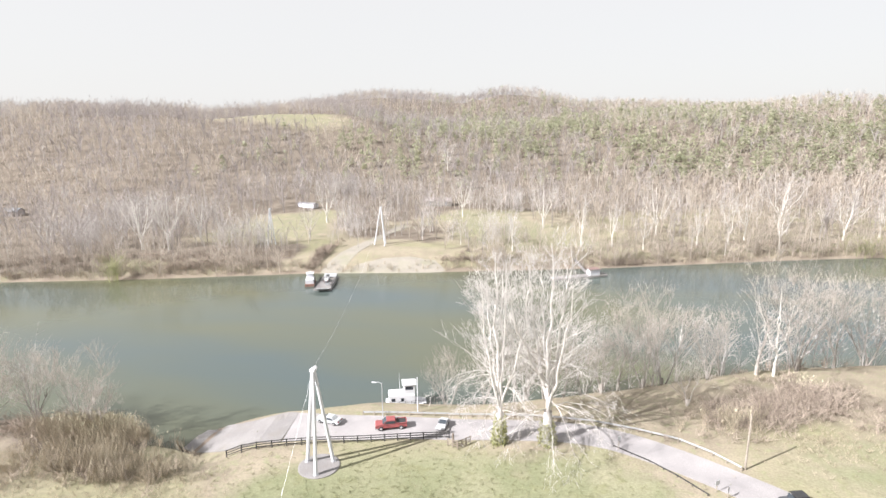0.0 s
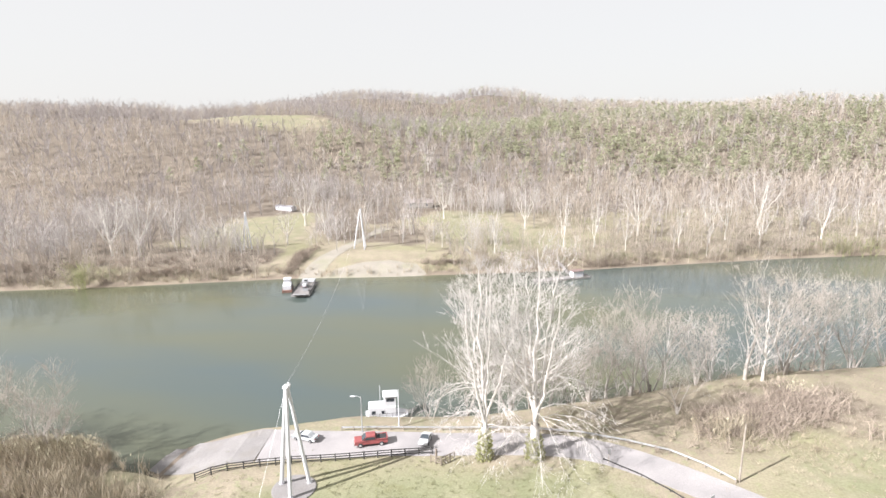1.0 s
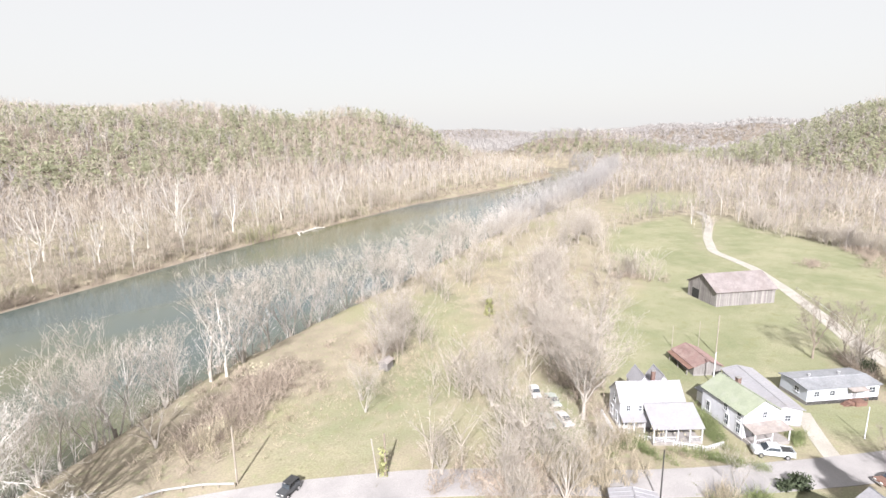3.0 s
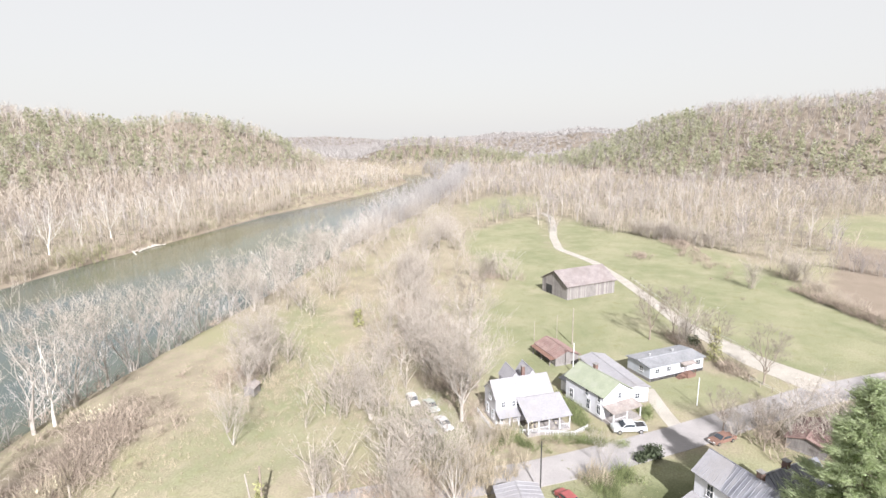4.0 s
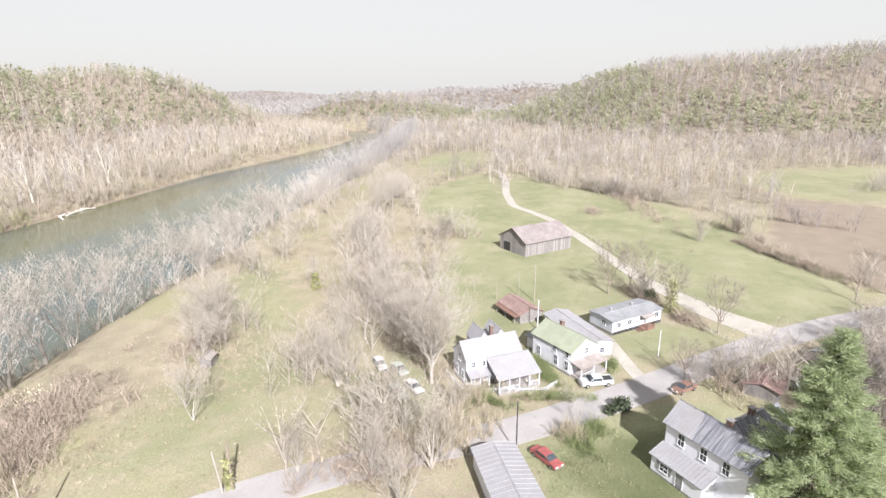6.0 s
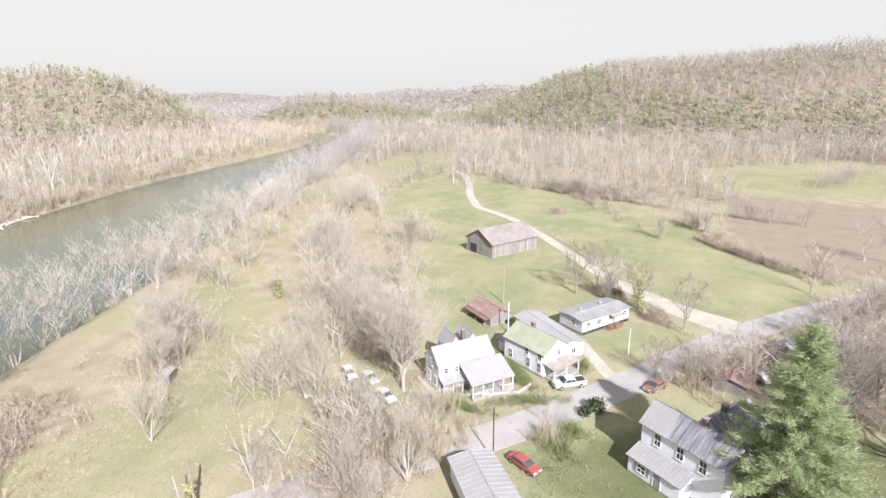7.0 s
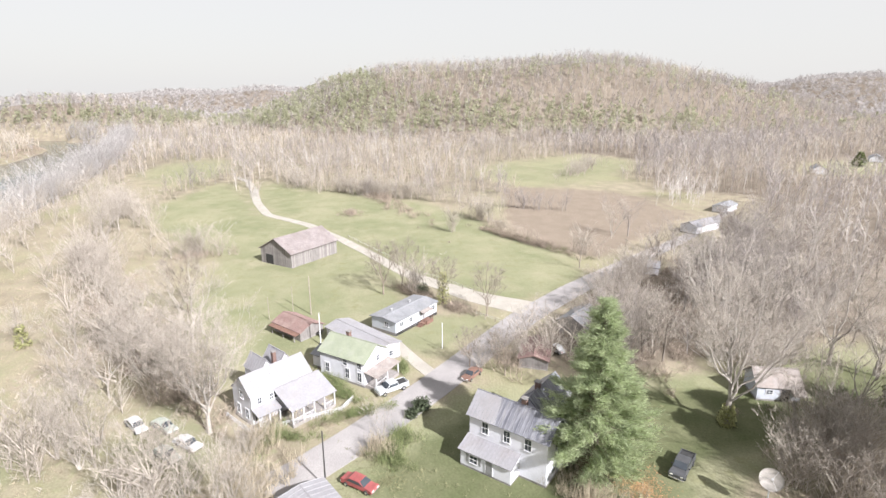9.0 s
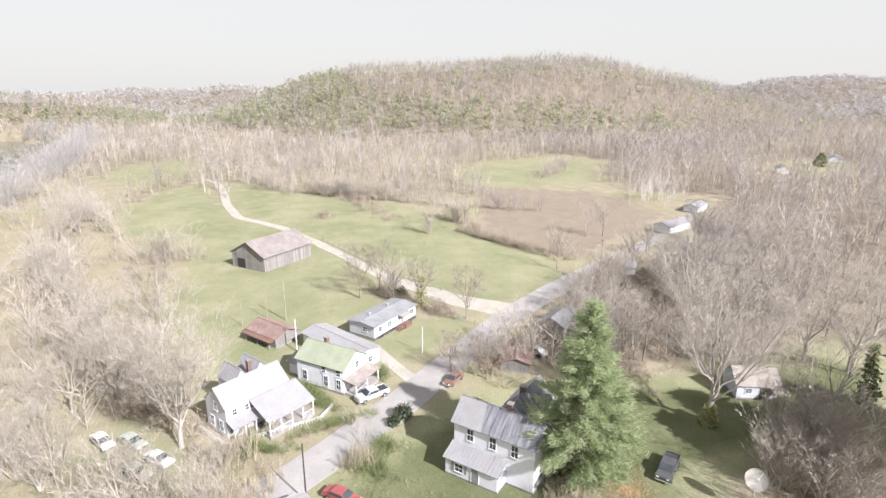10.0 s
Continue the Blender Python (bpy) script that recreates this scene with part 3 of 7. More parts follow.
TRACK = [(116, -20), (124.4, -8.6), (143.2, 6.6), (162, 16.5), (182, 27.5), (205, 42), (223, 60), (250, 70), (280, 78), (311, 88), (330, 100)]
ribbon(TRACK, [8.5, 5.2, 3.8, 3.6, 3.6, 3.6, 3.6, 3.6, 3.6, 3.6, 3.6], "gravel_road", M_GRAVEL, "pale gravel farm track past the barn", "track")
ribbon([(86, 3), (93, 7), (101, 10.5)], 2.6, "driveway", M_GRAVEL, "short gravel drive between houses", "driveway", lift=0.05)
ribbon([(-91, 183), (-92, 192), (-90.5, 202), (-88.5, 221), (-85, 245), (-81, 268)], [9, 8, 6.5, 4.5, 4, 8], "far_road", M_SAND, "pale ferry lane climbing the far bank", "road", lift=0.08)

# ---- trees ----
def sliver(p, q, width, rng):
    """A thin twig as one tapering triangle."""
    a = (q - p).cross(Vector((rng.gauss(0, 1), rng.gauss(0, 1), rng.gauss(0, 1)))).normalized() * width
    return (p - a, p + a, q)


def limb(wood, tips, rng, p, d, length, r, depth, last, lift, bend, forks, wide=0.72):
    """A crooked limb that forks; the tips of its last twigs are kept."""
    steps = (6, 5, 3, 2, 2)[depth]
    pts, radii = [Vector(p)], [r]
    d = Vector(d).normalized()
    for i in range(steps):
        d = (d + Vector((rng.uniform(-1, 1), rng.uniform(-1, 1), rng.uniform(-0.5, 1) * lift * 2)) * bend).normalized()
        pts.append(pts[-1] + d * length / steps)
        radii.append(r * (1 - (0.62 if depth < last else 0.85) * (i + 1) / steps))
    if depth >= last:
        for i in range(steps):
            wood.twigs.append(sliver(pts[i], pts[i + 1] + (pts[i + 1] - pts[i]) * 0.3, max(radii[i], 0.014), rng))
        tips.append((pts, length))
        return
    wood.tube(pts, radii, 6 if depth == 0 else (5 if depth == 1 and r > 0.12 else 3), cap=False)
    for k in range(forks[min(depth, len(forks) - 1)]):
        t = rng.uniform(0.25, 1.0) if k else 1.0
        i = min(int(t * steps), steps - 1)
        q = pts[i].lerp(pts[i + 1], t * steps - i) if k else pts[-1]
        out = Vector((rng.gauss(0, 1), rng.gauss(0, 1), 0)).normalized()
        nd = (d * rng.uniform(0.5, 1.0) + out * rng.uniform(0.55, 1.25) * wide + Vector((0, 0, lift * rng.uniform(0.2, 1)))).normalized()
        limb(wood, tips, rng, q, nd, length * rng.uniform(0.5, 0.78), max(radii[i] * rng.uniform(0.45, 0.68), 0.012), depth + 1, last, lift, bend, forks, wide)


def timber():
    w_ = Mesher()
    w_.twigs = []
    return w_


def twigs(tips, rng, per_tip, size, width, extra=()):
    out = []
    for pts, length in tips:
        for _ in range(per_tip):
            t = rng.uniform(0.2, 1.0) * (len(pts) - 1)
            i = min(int(t), len(pts) - 2)
            p = pts[i].lerp(pts[i + 1], t - i)
            d = ((pts[i + 1] - pts[i]).normalized() + Vector((rng.gauss(0, 0.6), rng.gauss(0, 0.6), rng.gauss(0.15, 0.5)))).normalized()
            a = d.cross(Vector((rng.gauss(0, 1), rng.gauss(0, 1), rng.gauss(0, 1)))).normalized() * width
            out.append((p - a, p + a, p + d * size * rng.uniform(0.5, 1.3)))
    return np.array([[tuple(v) for v in t] for t in out + list(extra)])


def bare_tree(name, seed, tall, trunk_r, at, label, stems=1, last=3, forks=(5, 4, 4), lift=0.35, bend=0.18, first=0.42, per_tip=5, twig=1.0, width=0.022,
              bark=None, twig_mat=None, lean=0.12, ivy=0.0, group="", turn=0.0, droop=0, wide=0.72):
    rng = random.Random(seed)
    root = thing(name, at, turn, label, "tree", group)
    wood, tips = timber(), []
    for s in range(stems):
        a = 2 * math.pi * s / stems + rng.uniform(-0.4, 0.4)
        ln = lean if stems == 1 else 0.22
        limb(wood, tips, rng, (0.4 * trunk_r * math.cos(a) * (stems > 1), 0.4 * trunk_r * math.sin(a) * (stems > 1), -0.3), (math.cos(a) * ln, math.sin(a) * ln, 1),
             tall * first * rng.uniform(0.9, 1.15), trunk_r * (1 if stems == 1 else 0.75), 0, last, lift, bend, forks, wide)
    for _ in range(droop):
        a, z = rng.uniform(0, 6.3), tall * rng.uniform(0.2, 0.42)
        limb(wood, tips, rng, (0, 0, z), (math.cos(a), math.sin(a), 0.12), tall * rng.uniform(0.24, 0.36), trunk_r * 0.32, 1, last, -0.1, 0.22, forks)
    wood.tube([(0, 0, -0.4), (0, 0, 0.5), (0, 0, 1.3)], [trunk_r * 1.6, trunk_r * 1.2, trunk_r], 7, cap=False)
    top = max(p[2] for p in wood.v)
    k = tall / top
    wood.v = [(x * k, y * k, z * k) for x, y, z in wood.v]
    tw = twigs(tips, rng, per_tip, twig, width, wood.twigs) * k
    part("trunk", wood, bark or M_BARK, root, smooth=True)
    crown_part(tw, twig_mat or M_TWIG, root)
    if ivy:
        lv, r2 = [], np.random.RandomState(seed)
        for _ in range(900):
            a, z = r2.uniform(0, 6.283), r2.uniform(0, 1) ** 1.3 * ivy
            rad = trunk_r * 1.1 + r2.uniform(0.1, 0.75) * (1 - 0.6 * z / ivy)
            c = np.array([math.cos(a) * rad, math.sin(a) * rad, z])
            lv.append(c + r2.normal(0, 0.17, (3, 3)))
        me_ = triangles("ivy", np.array(lv), M_IVY)
        ob = new("ivy", me_)
        ob.parent = root
        tagged(ob, "evergreen ivy climbing the trunk")
    return root


def crown_part(tris, mat, root):
    ob = new("crown", triangles("crown", tris, mat))
    ob.parent = root
    return ob


def on(x, y, dz=0.0):
    return (x, y, z_at(x, y) + dz)


def place(root, x, y, turn, scale, dz=0.0):
    return copy_thing(root, pose(x, y, z_at(x, y) + dz, 0, 0, turn) @ Matrix.Scale(scale, 4))


# the two great sycamores by the landing
def sycamore(seed, tall, r, leaders, half, at, label, ivy, name="sycamore_tree", group="sycamores by the landing", bark=None, twig_mat=None, sides=9, forks=(0, 3, 3), droop=8, per=4, spread_=(0.12, 0.62), w=0.017, rise=1.0, stout=1.0):
    """A tall tree of a few upright leaders with side limbs, and arching boughs low down."""
    rng = random.Random(seed)
    root = thing(name, at, rng.uniform(0, 360), label, "tree", group)
    wood, tips = timber(), []
    fork = tall * 0.17
    wood.tube([(0, 0, -0.5), (0, 0, 0.6), (0.05, 0, fork * 0.6), (0, 0, fork)], [r * 1.5, r * 1.12, r, r * 0.95], 10, cap=False)
    for k in range(leaders):
        a = 2.4 * k + rng.uniform(-0.3, 0.3)
        share = k / max(leaders - 1, 1)
        top = tall * (1.0 - 0.24 * share * rng.uniform(0.6, 1.1))
        out = half * (spread_[0] + (spread_[1] - spread_[0]) * share) * rng.uniform(0.85, 1.15)
        z0 = fork * (0.9 + 0.9 * rng.random() * (k > 1))
        pts, radii = [], []
        for i in range(10):
            t = i / 9
            w_ = out * (0.55 * t + 0.45 * (1 - (1 - t) ** 2.4))
            pts.append(Vector((math.cos(a) * w_ + rng.gauss(0, 0.2) * (t > 0), math.sin(a) * w_ + rng.gauss(0, 0.2) * (t > 0), z0 + (top - z0) * t)))
            radii.append(r * stout * (0.62 if k == 0 else 0.4) * (1 - t) ** 0.8 + 0.03)
        wood.tube(pts, radii, 6, cap=False)
        tips.append((pts[-2:], 2.0))
        for q in range(sides):
            t = 0.16 + 0.8 * (q + rng.uniform(0, 0.8)) / sides
            i = min(int(t * 9), 8)
            p = pts[i].lerp(pts[i + 1], t * 9 - i)
            b = a + rng.uniform(-1.7, 1.7)
            ln = half * (0.72 - 0.42 * t) * rng.uniform(0.5, 1.1)
            up_ = rise * (0.75 + 0.9 * t) + rng.uniform(-0.25, 0.3)
            limb(wood, tips, rng, p, (math.cos(b), math.sin(b), up_), ln, radii[i] * rng.uniform(0.3, 0.46), 1, 3, 0.3, 0.13, forks, 0.6)
    for q in range(droop):
        b, z = 2.4 * q + rng.uniform(-0.5, 0.5), tall * rng.uniform(0.13, 0.44)
        reach = half * rng.uniform(0.75, 1.2)
        pts = []
        for i in range(8):
            t = i / 7
            h_ = z + reach * (0.5 * t - 0.72 * t * t)
            pts.append(Vector((math.cos(b) * reach * t + rng.gauss(0, 0.12) * (i > 0), math.sin(b) * reach * t + rng.gauss(0, 0.12) * (i > 0), max(h_, 1.2))))
        radii = [r * 0.105 * (1 - 0.8 * i / 7) for i in range(8)]
        wood.tube(pts, radii, 4, cap=False)
        for i in range(2, 8):
            for _ in range(2):
                d_ = (pts[i] - pts[i - 1]).normalized() + Vector((rng.gauss(0, 0.5), rng.gauss(0, 0.5), -0.25))
                limb(wood, tips, rng, pts[i], d_, reach * rng.uniform(0.18, 0.4), radii[i] * 0.5, 2, 3, -0.25, 0.2, (0, 0, 3), 0.5)
    part("trunk", wood, bark or M_BARK_WHITE, root, smooth=True)
    crown_part(twigs(tips, rng, per, 1.3, w, wood.twigs), twig_mat or M_TWIG_WHITE, root)
    if not ivy:
        return root
    r2, lv = np.random.RandomState(seed), []
    for _ in range(1100):
        a, z = r2.uniform(0, 6.283), r2.uniform(0, 1) ** 1.3 * ivy
        rad = r * 1.05 + r2.uniform(0.1, 0.9) * (1 - 0.6 * z / ivy)
        lv.append(np.array([math.cos(a) * rad, math.sin(a) * rad, z]) + r2.normal(0, 0.17, (3, 3)))
    ob = new("ivy", triangles("ivy", np.array(lv), M_IVY))
    ob.parent = root
    tagged(ob, "evergreen ivy climbing the trunk")
    return root


sycamore(11, 32.5, 0.6, 6, 8.3, on(-8.8, 70.0), "tall white-barked bare sycamore with ivy on its trunk", 5.0, sides=14, droop=13, spread_=(0.12, 0.72), per=5, forks=(0, 4, 3), rise=0.8, stout=0.8, w=0.02)
sycamore(24, 34.0, 0.75, 6, 10.8, on(-1.0, 70.6), "broad white-barked bare sycamore with drooping lower limbs", 3.8, sides=15, droop=16, spread_=(0.1, 0.85), per=5, forks=(0, 4, 3), rise=0.75, stout=0.72, w=0.02)

# bare trees of the village and the banks: a few kinds, then repeats
KINDS = [
    sycamore(31, 17.5, 0.28, 7, 7.0, on(101.2, 48.5), "bare spreading tree in the hedgerow", 0, "bare_tree", "bare trees", M_BARK_PALE, M_TWIG_CREAM, 7, (0, 4, 3), 0, 5, (0.3, 1.0), 0.016, 0.7, 0.85),
    bare_tree("bare_tree", 37, 11, 0.15, on(61, 43.8), "pale bare tree with many fine twigs", stems=3, last=3, forks=(5, 4, 4), per_tip=5, twig=1.1, width=0.012, bark=M_BARK_PALE, twig_mat=M_TWIG_CREAM, group="bare trees", wide=0.6, first=0.5),
    bare_tree("bare_tree", 41, 12, 0.15, on(54.5, 29.5), "bushy bare tree at the lane's edge", stems=5, last=3, forks=(4, 4, 4), per_tip=4, twig=1.2, width=0.012, bark=M_BARK_PALE, twig_mat=M_TWIG_CREAM, group="bare trees", first=0.38, wide=0.6),
    sycamore(43, 22, 0.36, 7, 10.5, on(96, -52), "large spreading bare tree in the wood", 0, "bare_tree", "bare trees", M_BARK_PALE, M_TWIG_CREAM, 8, (0, 4, 3), 0, 4, (0.35, 1.1), 0.018, 0.55, 0.85),
    bare_tree("bare_tree", 47, 13, 0.16, on(23.7, 85.7), "leaning bare tree on the river bank", stems=2, last=3, forks=(6, 4, 4), per_tip=5, twig=1.1, width=0.012, bark=M_BARK_PALE, twig_mat=M_TWIG_CREAM, group="bare trees", wide=0.65, first=0.5, lean=0.25),
    sycamore(53, 14, 0.22, 6, 5.6, on(120.5, 56), "dark brown bare tree at the pasture's edge", 0, "bare_tree", "bare trees", M_BARK, M_TWIG_BROWN, 6, (0, 4, 3), 0, 5, (0.25, 0.9), 0.015, 0.7, 0.75),
]
sycamore(33, 17.5, 0.3, 10, 8.2, on(74.5, 37.6), "wide bare tree of many upright limbs beside the white house", 0, "bare_tree", "bare trees", M_BARK_PALE, M_TWIG_CREAM, 11, (0, 4, 4), 0, 5, (0.15, 1.0), 0.016, 0.8, 0.75)
sycamore(45, 23, 0.42, 10, 10.5, on(69.2, -37.8), "large vase-shaped bare tree on the lawn with ivy at its foot", 3.2, "bare_tree", "bare trees", M_BARK_PALE, M_TWIG_CREAM, 12, (0, 4, 4), 0, 5, (0.15, 1.0), 0.016, 0.75, 0.75)
rng = random.Random(5)
# (x, y, height in metres, kind)
SPOTS = [(86.7, 62.5, 10, 0), (73.3, 52.1, 9, 1), (66.4, 41.3, 7, 2), (66.8, 30.8, 7, 2), (70.6, 56.1, 9, 2), (85.8, 56.6, 11, 0), (92.3, 54.7, 12, 1), (75.5, 57, 9, 1), (52, 67.5, 9, 1),
         (74.2, 88.1, 11, 0), (113.4, 108, 10, 1), (203, 107.8, 14, 0), (47.7, 45.7, 8, 2), (177, -64.8, 9, 1), (115.5, -73.2, 12, 0), 
         (40, -46, 9, 1), (36, -28, 8, 2), (60, -40, 6, 2), (66, -46, 7, 2), (72, -62, 10, 1), (64, -74, 11, 4), (58, -68, 10, 1), (50, -62, 9, 4),
         (40, 101, 15, 4), (48.5, 104, 13, 1), (12.7, 95, 13, 4), (65, 112, 12, 1), (9, 90, 9, 2), (17, 93, 11, 1), (30, 98, 11, 4), (57, 108, 12, 4), (72, 114, 11, 1), (80, 118, 11, 4),
         (66.2, 79.5, 10, 1), (76, 87, 10, 2), (54.3, 71.4, 8, 1), (91, 122, 12, 1), (101, 122, 12, 4), (110, 128, 11, 1), (83, 90, 10, 2), (87, 97, 10, 1), (92, 100, 9, 4), (70, 83, 9, 2),
         (100, 69, 10, 1), (107.9, 82.8, 8, 2), (96, 55, 12, 1), (92, 50, 10, 2), (103, 58, 12, 1), (110, 62, 11, 4), (117, 66, 11, 1), (124, 72, 10, 2), (87, 45, 10, 1), (131, 76, 10, 1),
         (99, 50, 9, 2), (191, 107, 15, 1), (196, 112, 14, 4), (186, 104, 13, 1), (140, 84, 9, 2), (150, 88, 9, 1), (84, 60, 8, 2), (76, 60, 8, 1), (68, 52, 8, 2), (60, 36, 9, 2),
         (50, 36, 9, 2), (57, 41.3, 8, 0), (88.5, 51, 9, 5), (46, 30, 10, 2), (70.5, 12.9, 6, 4), (112.6, -9.7, 11, 5), (121.5, -0.9, 11, 5), (128.5, 13.0, 13, 5), (134, 8.2, 11, 5),   (90.5, -2.6, 7, 5),
         (84.6, -67.2, 15, 3), (88, -30, 9, 2), (82, -26, 8, 2), (94, -36, 11, 1), (110, -60, 13, 3), 
         (90, -12, 7, 2), (93, -8, 6, 2), (88, -4, 6, 2), (98, -14, 7, 1), (80, -72, 13, 3), (100, -78, 13, 3), (92, -90, 13, 3), (120, -90, 13, 3), (136, -84, 12, 3), (140, -104, 13, 3),
         (56, -46, 7, 2), (62, -54, 7, 1), (50, -44, 6, 2), (66, -66, 10, 4), 
         (112, -34, 8, 2),  (38, -50, 17, 3),  (44, -62, 16, 3),  (40, -42, 13, 0), (26, -32, 15, 0),   (58, -46, 7, 2), (64, -50, 7, 2), (46, -72, 17, 3), (86.6, -8.2, 8, 5), (106, -28, 8, 1), (-84, 62, 9, 1), (-90, 60, 10, 4), (-96, 64, 9, 1), (-100, 58, 10, 2), (-78, 60, 7, 2), (-106, 64, 11, 4), (-114, 58, 10, 1), (-22, 92, 9, 1),
         (-14, 90, 10, 4), (-6, 92, 11, 1), (2, 96, 11, 4), (6, 98, 10, 1), (-2, 88, 8, 2), (22, 100, 12, 1), (34, 104, 11, 4), (120, 132, 12, 1), (132, 134, 12, 4), (146, 140, 12, 1),
         (160, 144, 13, 4), (176, 150, 12, 1), (192, 156, 13, 4), (210, 160, 12, 1), (230, 164, 13, 4), (250, 170, 12, 1), (272, 176, 13, 4), (126, 126, 10, 2), (104, 116, 9, 2), (152, 134, 10, 2)]
KIND_TALL = (17.5, 11, 12, 22, 13, 14)
for x, y, tall, kind in SPOTS:
    # the bank and the wood behind the houses carry taller trees
    tall *= 1.55 if y > bank_y(NEAR_BANK, x) - 22 else (1.25 if y < -28 else 1.02)
    place(KINDS[kind], x, y, rng.uniform(0, 360), tall / KIND_TALL[kind] * rng.uniform(0.92, 1.08), -0.05)

# white sycamores on the far bank
FAR_WHITE = [sycamore(71, 24, 0.42, 6, 9.0, on(-54.4, 297), "white-stemmed bare sycamore on the far bank", 0, "sycamore_tree", "sycamores across the river", M_BARK_FAR, M_TWIG_PALE, 6, (0, 3, 3), 0, 4, (0.3, 1.05), 0.05, 0.65, 0.8),
             sycamore(72, 23, 0.36, 4, 5.6, on(10.7, 237.5), "slender white-stemmed sycamore on the far bank", 0, "sycamore_tree", "sycamores across the river", M_BARK_FAR, M_TWIG_PALE, 5, (0, 3, 3), 0, 4, (0.2, 0.8), 0.05, 0.7, 0.8)]
for x, y, tall, k in ((-19.4, 225, 20, 1), (-7.5, 276, 24, 0), (24.5, 241, 24, 1), (48, 269, 26, 0), (78, 257, 26, 1), (87.5, 266, 25, 1), (113, 297, 30, 0), (-184, 195, 27, 0), (-172, 197, 28, 0), (-215, 177, 20, 1),
                      (-173, 221, 20, 0), (-160, 219, 17, 0), (-139, 211, 18, 0), (-126, 267, 24, 0), (-108, 250, 19, 0), (100, 258, 22, 1), (134, 276, 24, 0), (152, 282, 22, 1), (172, 290, 24, 0), (63, 251, 20, 1),
                      (38, 240, 18, 1), (43, 100.5, 19, 1), (-196, 208, 22, 0), (-120, 232, 15, 0), (-92, 262, 17, 0), (-88, 420, 24, 0), (200, 300, 24, 1), (226, 306, 24, 0), (-44, 232, 12, 1), (-34, 262, 15, 0), (-64, 255, 14, 1)):
    place(FAR_WHITE[k], x, y, rng.uniform(0, 360), tall / 24.0, -0.2)


# ---- woods: uncounted trees, joined ----
def wood_kind(seed, twig_n, tall, wide, w):
    """Loose triangles of one distant bare tree of unit scale: stem and fanned twigs."""
    r = np.random.RandomState(seed)
    out = []
    for k in range(3):
        a, b = 2.09 * k, 2.09 * (k + 1)
        out.append([[0.16 * math.cos(a), 0.16 * math.sin(a), 0], [0.16 * math.cos(b), 0.16 * math.sin(b), 0], [r.normal(0, 0.4), r.normal(0, 0.4), tall * 0.9]])
    for _ in range(twig_n):
        z = tall * (0.25 + 0.5 * r.rand())
        a, reach = r.uniform(0, 6.283), wide * (0.45 + 0.65 * r.rand()) * (1.15 - abs(z / tall - 0.45))
        p = np.array([math.cos(a) * reach * 0.12, math.sin(a) * reach * 0.12, z])
        q = np.array([math.cos(a) * reach, math.sin(a) * reach, min(z + tall * r.uniform(0.08, 0.34), tall * 1.02)])
        m = p + (q - p) * r.uniform(0, 0.45)
        side = np.cross(q - p, r.normal(0, 1, 3))
        side = side / np.linalg.norm(side) * w * r.uniform(0.5, 1.2)
        out.append([m - side, m + side, q])
    return np.array(out)


def fine_kind(seed, limbs, per, tall, wide, w, stem=0.13, low=0.12):
    """One bare tree as loose triangles: stem, upswept limbs, and short twigs along them."""
    r = np.random.RandomState(seed)
    out = []

    def sliver(p, q, width):
        side = np.cross(q - p, r.normal(0, 1, 3))
        side = side / (np.linalg.norm(side) + 1e-9) * width
        out.append([p - side, p + side, q])

    for k in range(3):
        a, b = 2.09 * k, 2.09 * (k + 1)
        out.append([[stem * math.cos(a), stem * math.sin(a), 0], [stem * math.cos(b), stem * math.sin(b), 0], [r.normal(0, 0.6), r.normal(0, 0.6), tall * 0.8]])
    for _ in range(limbs):
        z = tall * r.uniform(low, 0.66)
        a = r.uniform(0, 6.283)
        reach = wide * r.uniform(0.5, 1.05) * (1.1 - 0.75 * abs(z / tall - 0.4))
        p = np.array([0, 0, z])
        q = np.array([math.cos(a) * reach, math.sin(a) * reach, min(z + reach * r.uniform(0.9, 2.2), tall)])
        sliver(p, q, w * 1.7)
        for _ in range(per):
            m = p + (q - p) * r.uniform(0.3, 1.0)
            d = (q - p) / np.linalg.norm(q - p) + r.normal(0, 0.75, 3) + np.array([0, 0, 0.25])
            sliver(m, m + d / np.linalg.norm(d) * tall * r.uniform(0.05, 0.13), w)
    return np.array(out)


def cedar_kind(seed, n, tall, wide):
    """An evergreen as loose tufts: a ragged cone with rounded shoulders."""
    r = np.random.RandomState(seed)
    out = []
    lean = r.normal(0, 0.05, 2)
    for _ in range(n):
        f = r.uniform(0.06, 1.0)
        rad = wide * min(1.0, 1.5 * (1 - f) ** 0.75) * (0.62 + 0.38 * min(1, f / 0.25)) * r.uniform(0.35, 1.08)
        a = r.uniform(0, 6.283)
        c = np.array([math.cos(a) * rad + lean[0] * f * tall, math.sin(a) * rad + lean[1] * f * tall, f * tall])
        w_ = wide * r.uniform(0.16, 0.34)
        out.append(c + r.normal(0, 1, (3, 3)) * np.array((w_, w_, w_ * 0.8)))
    return np.array(out)


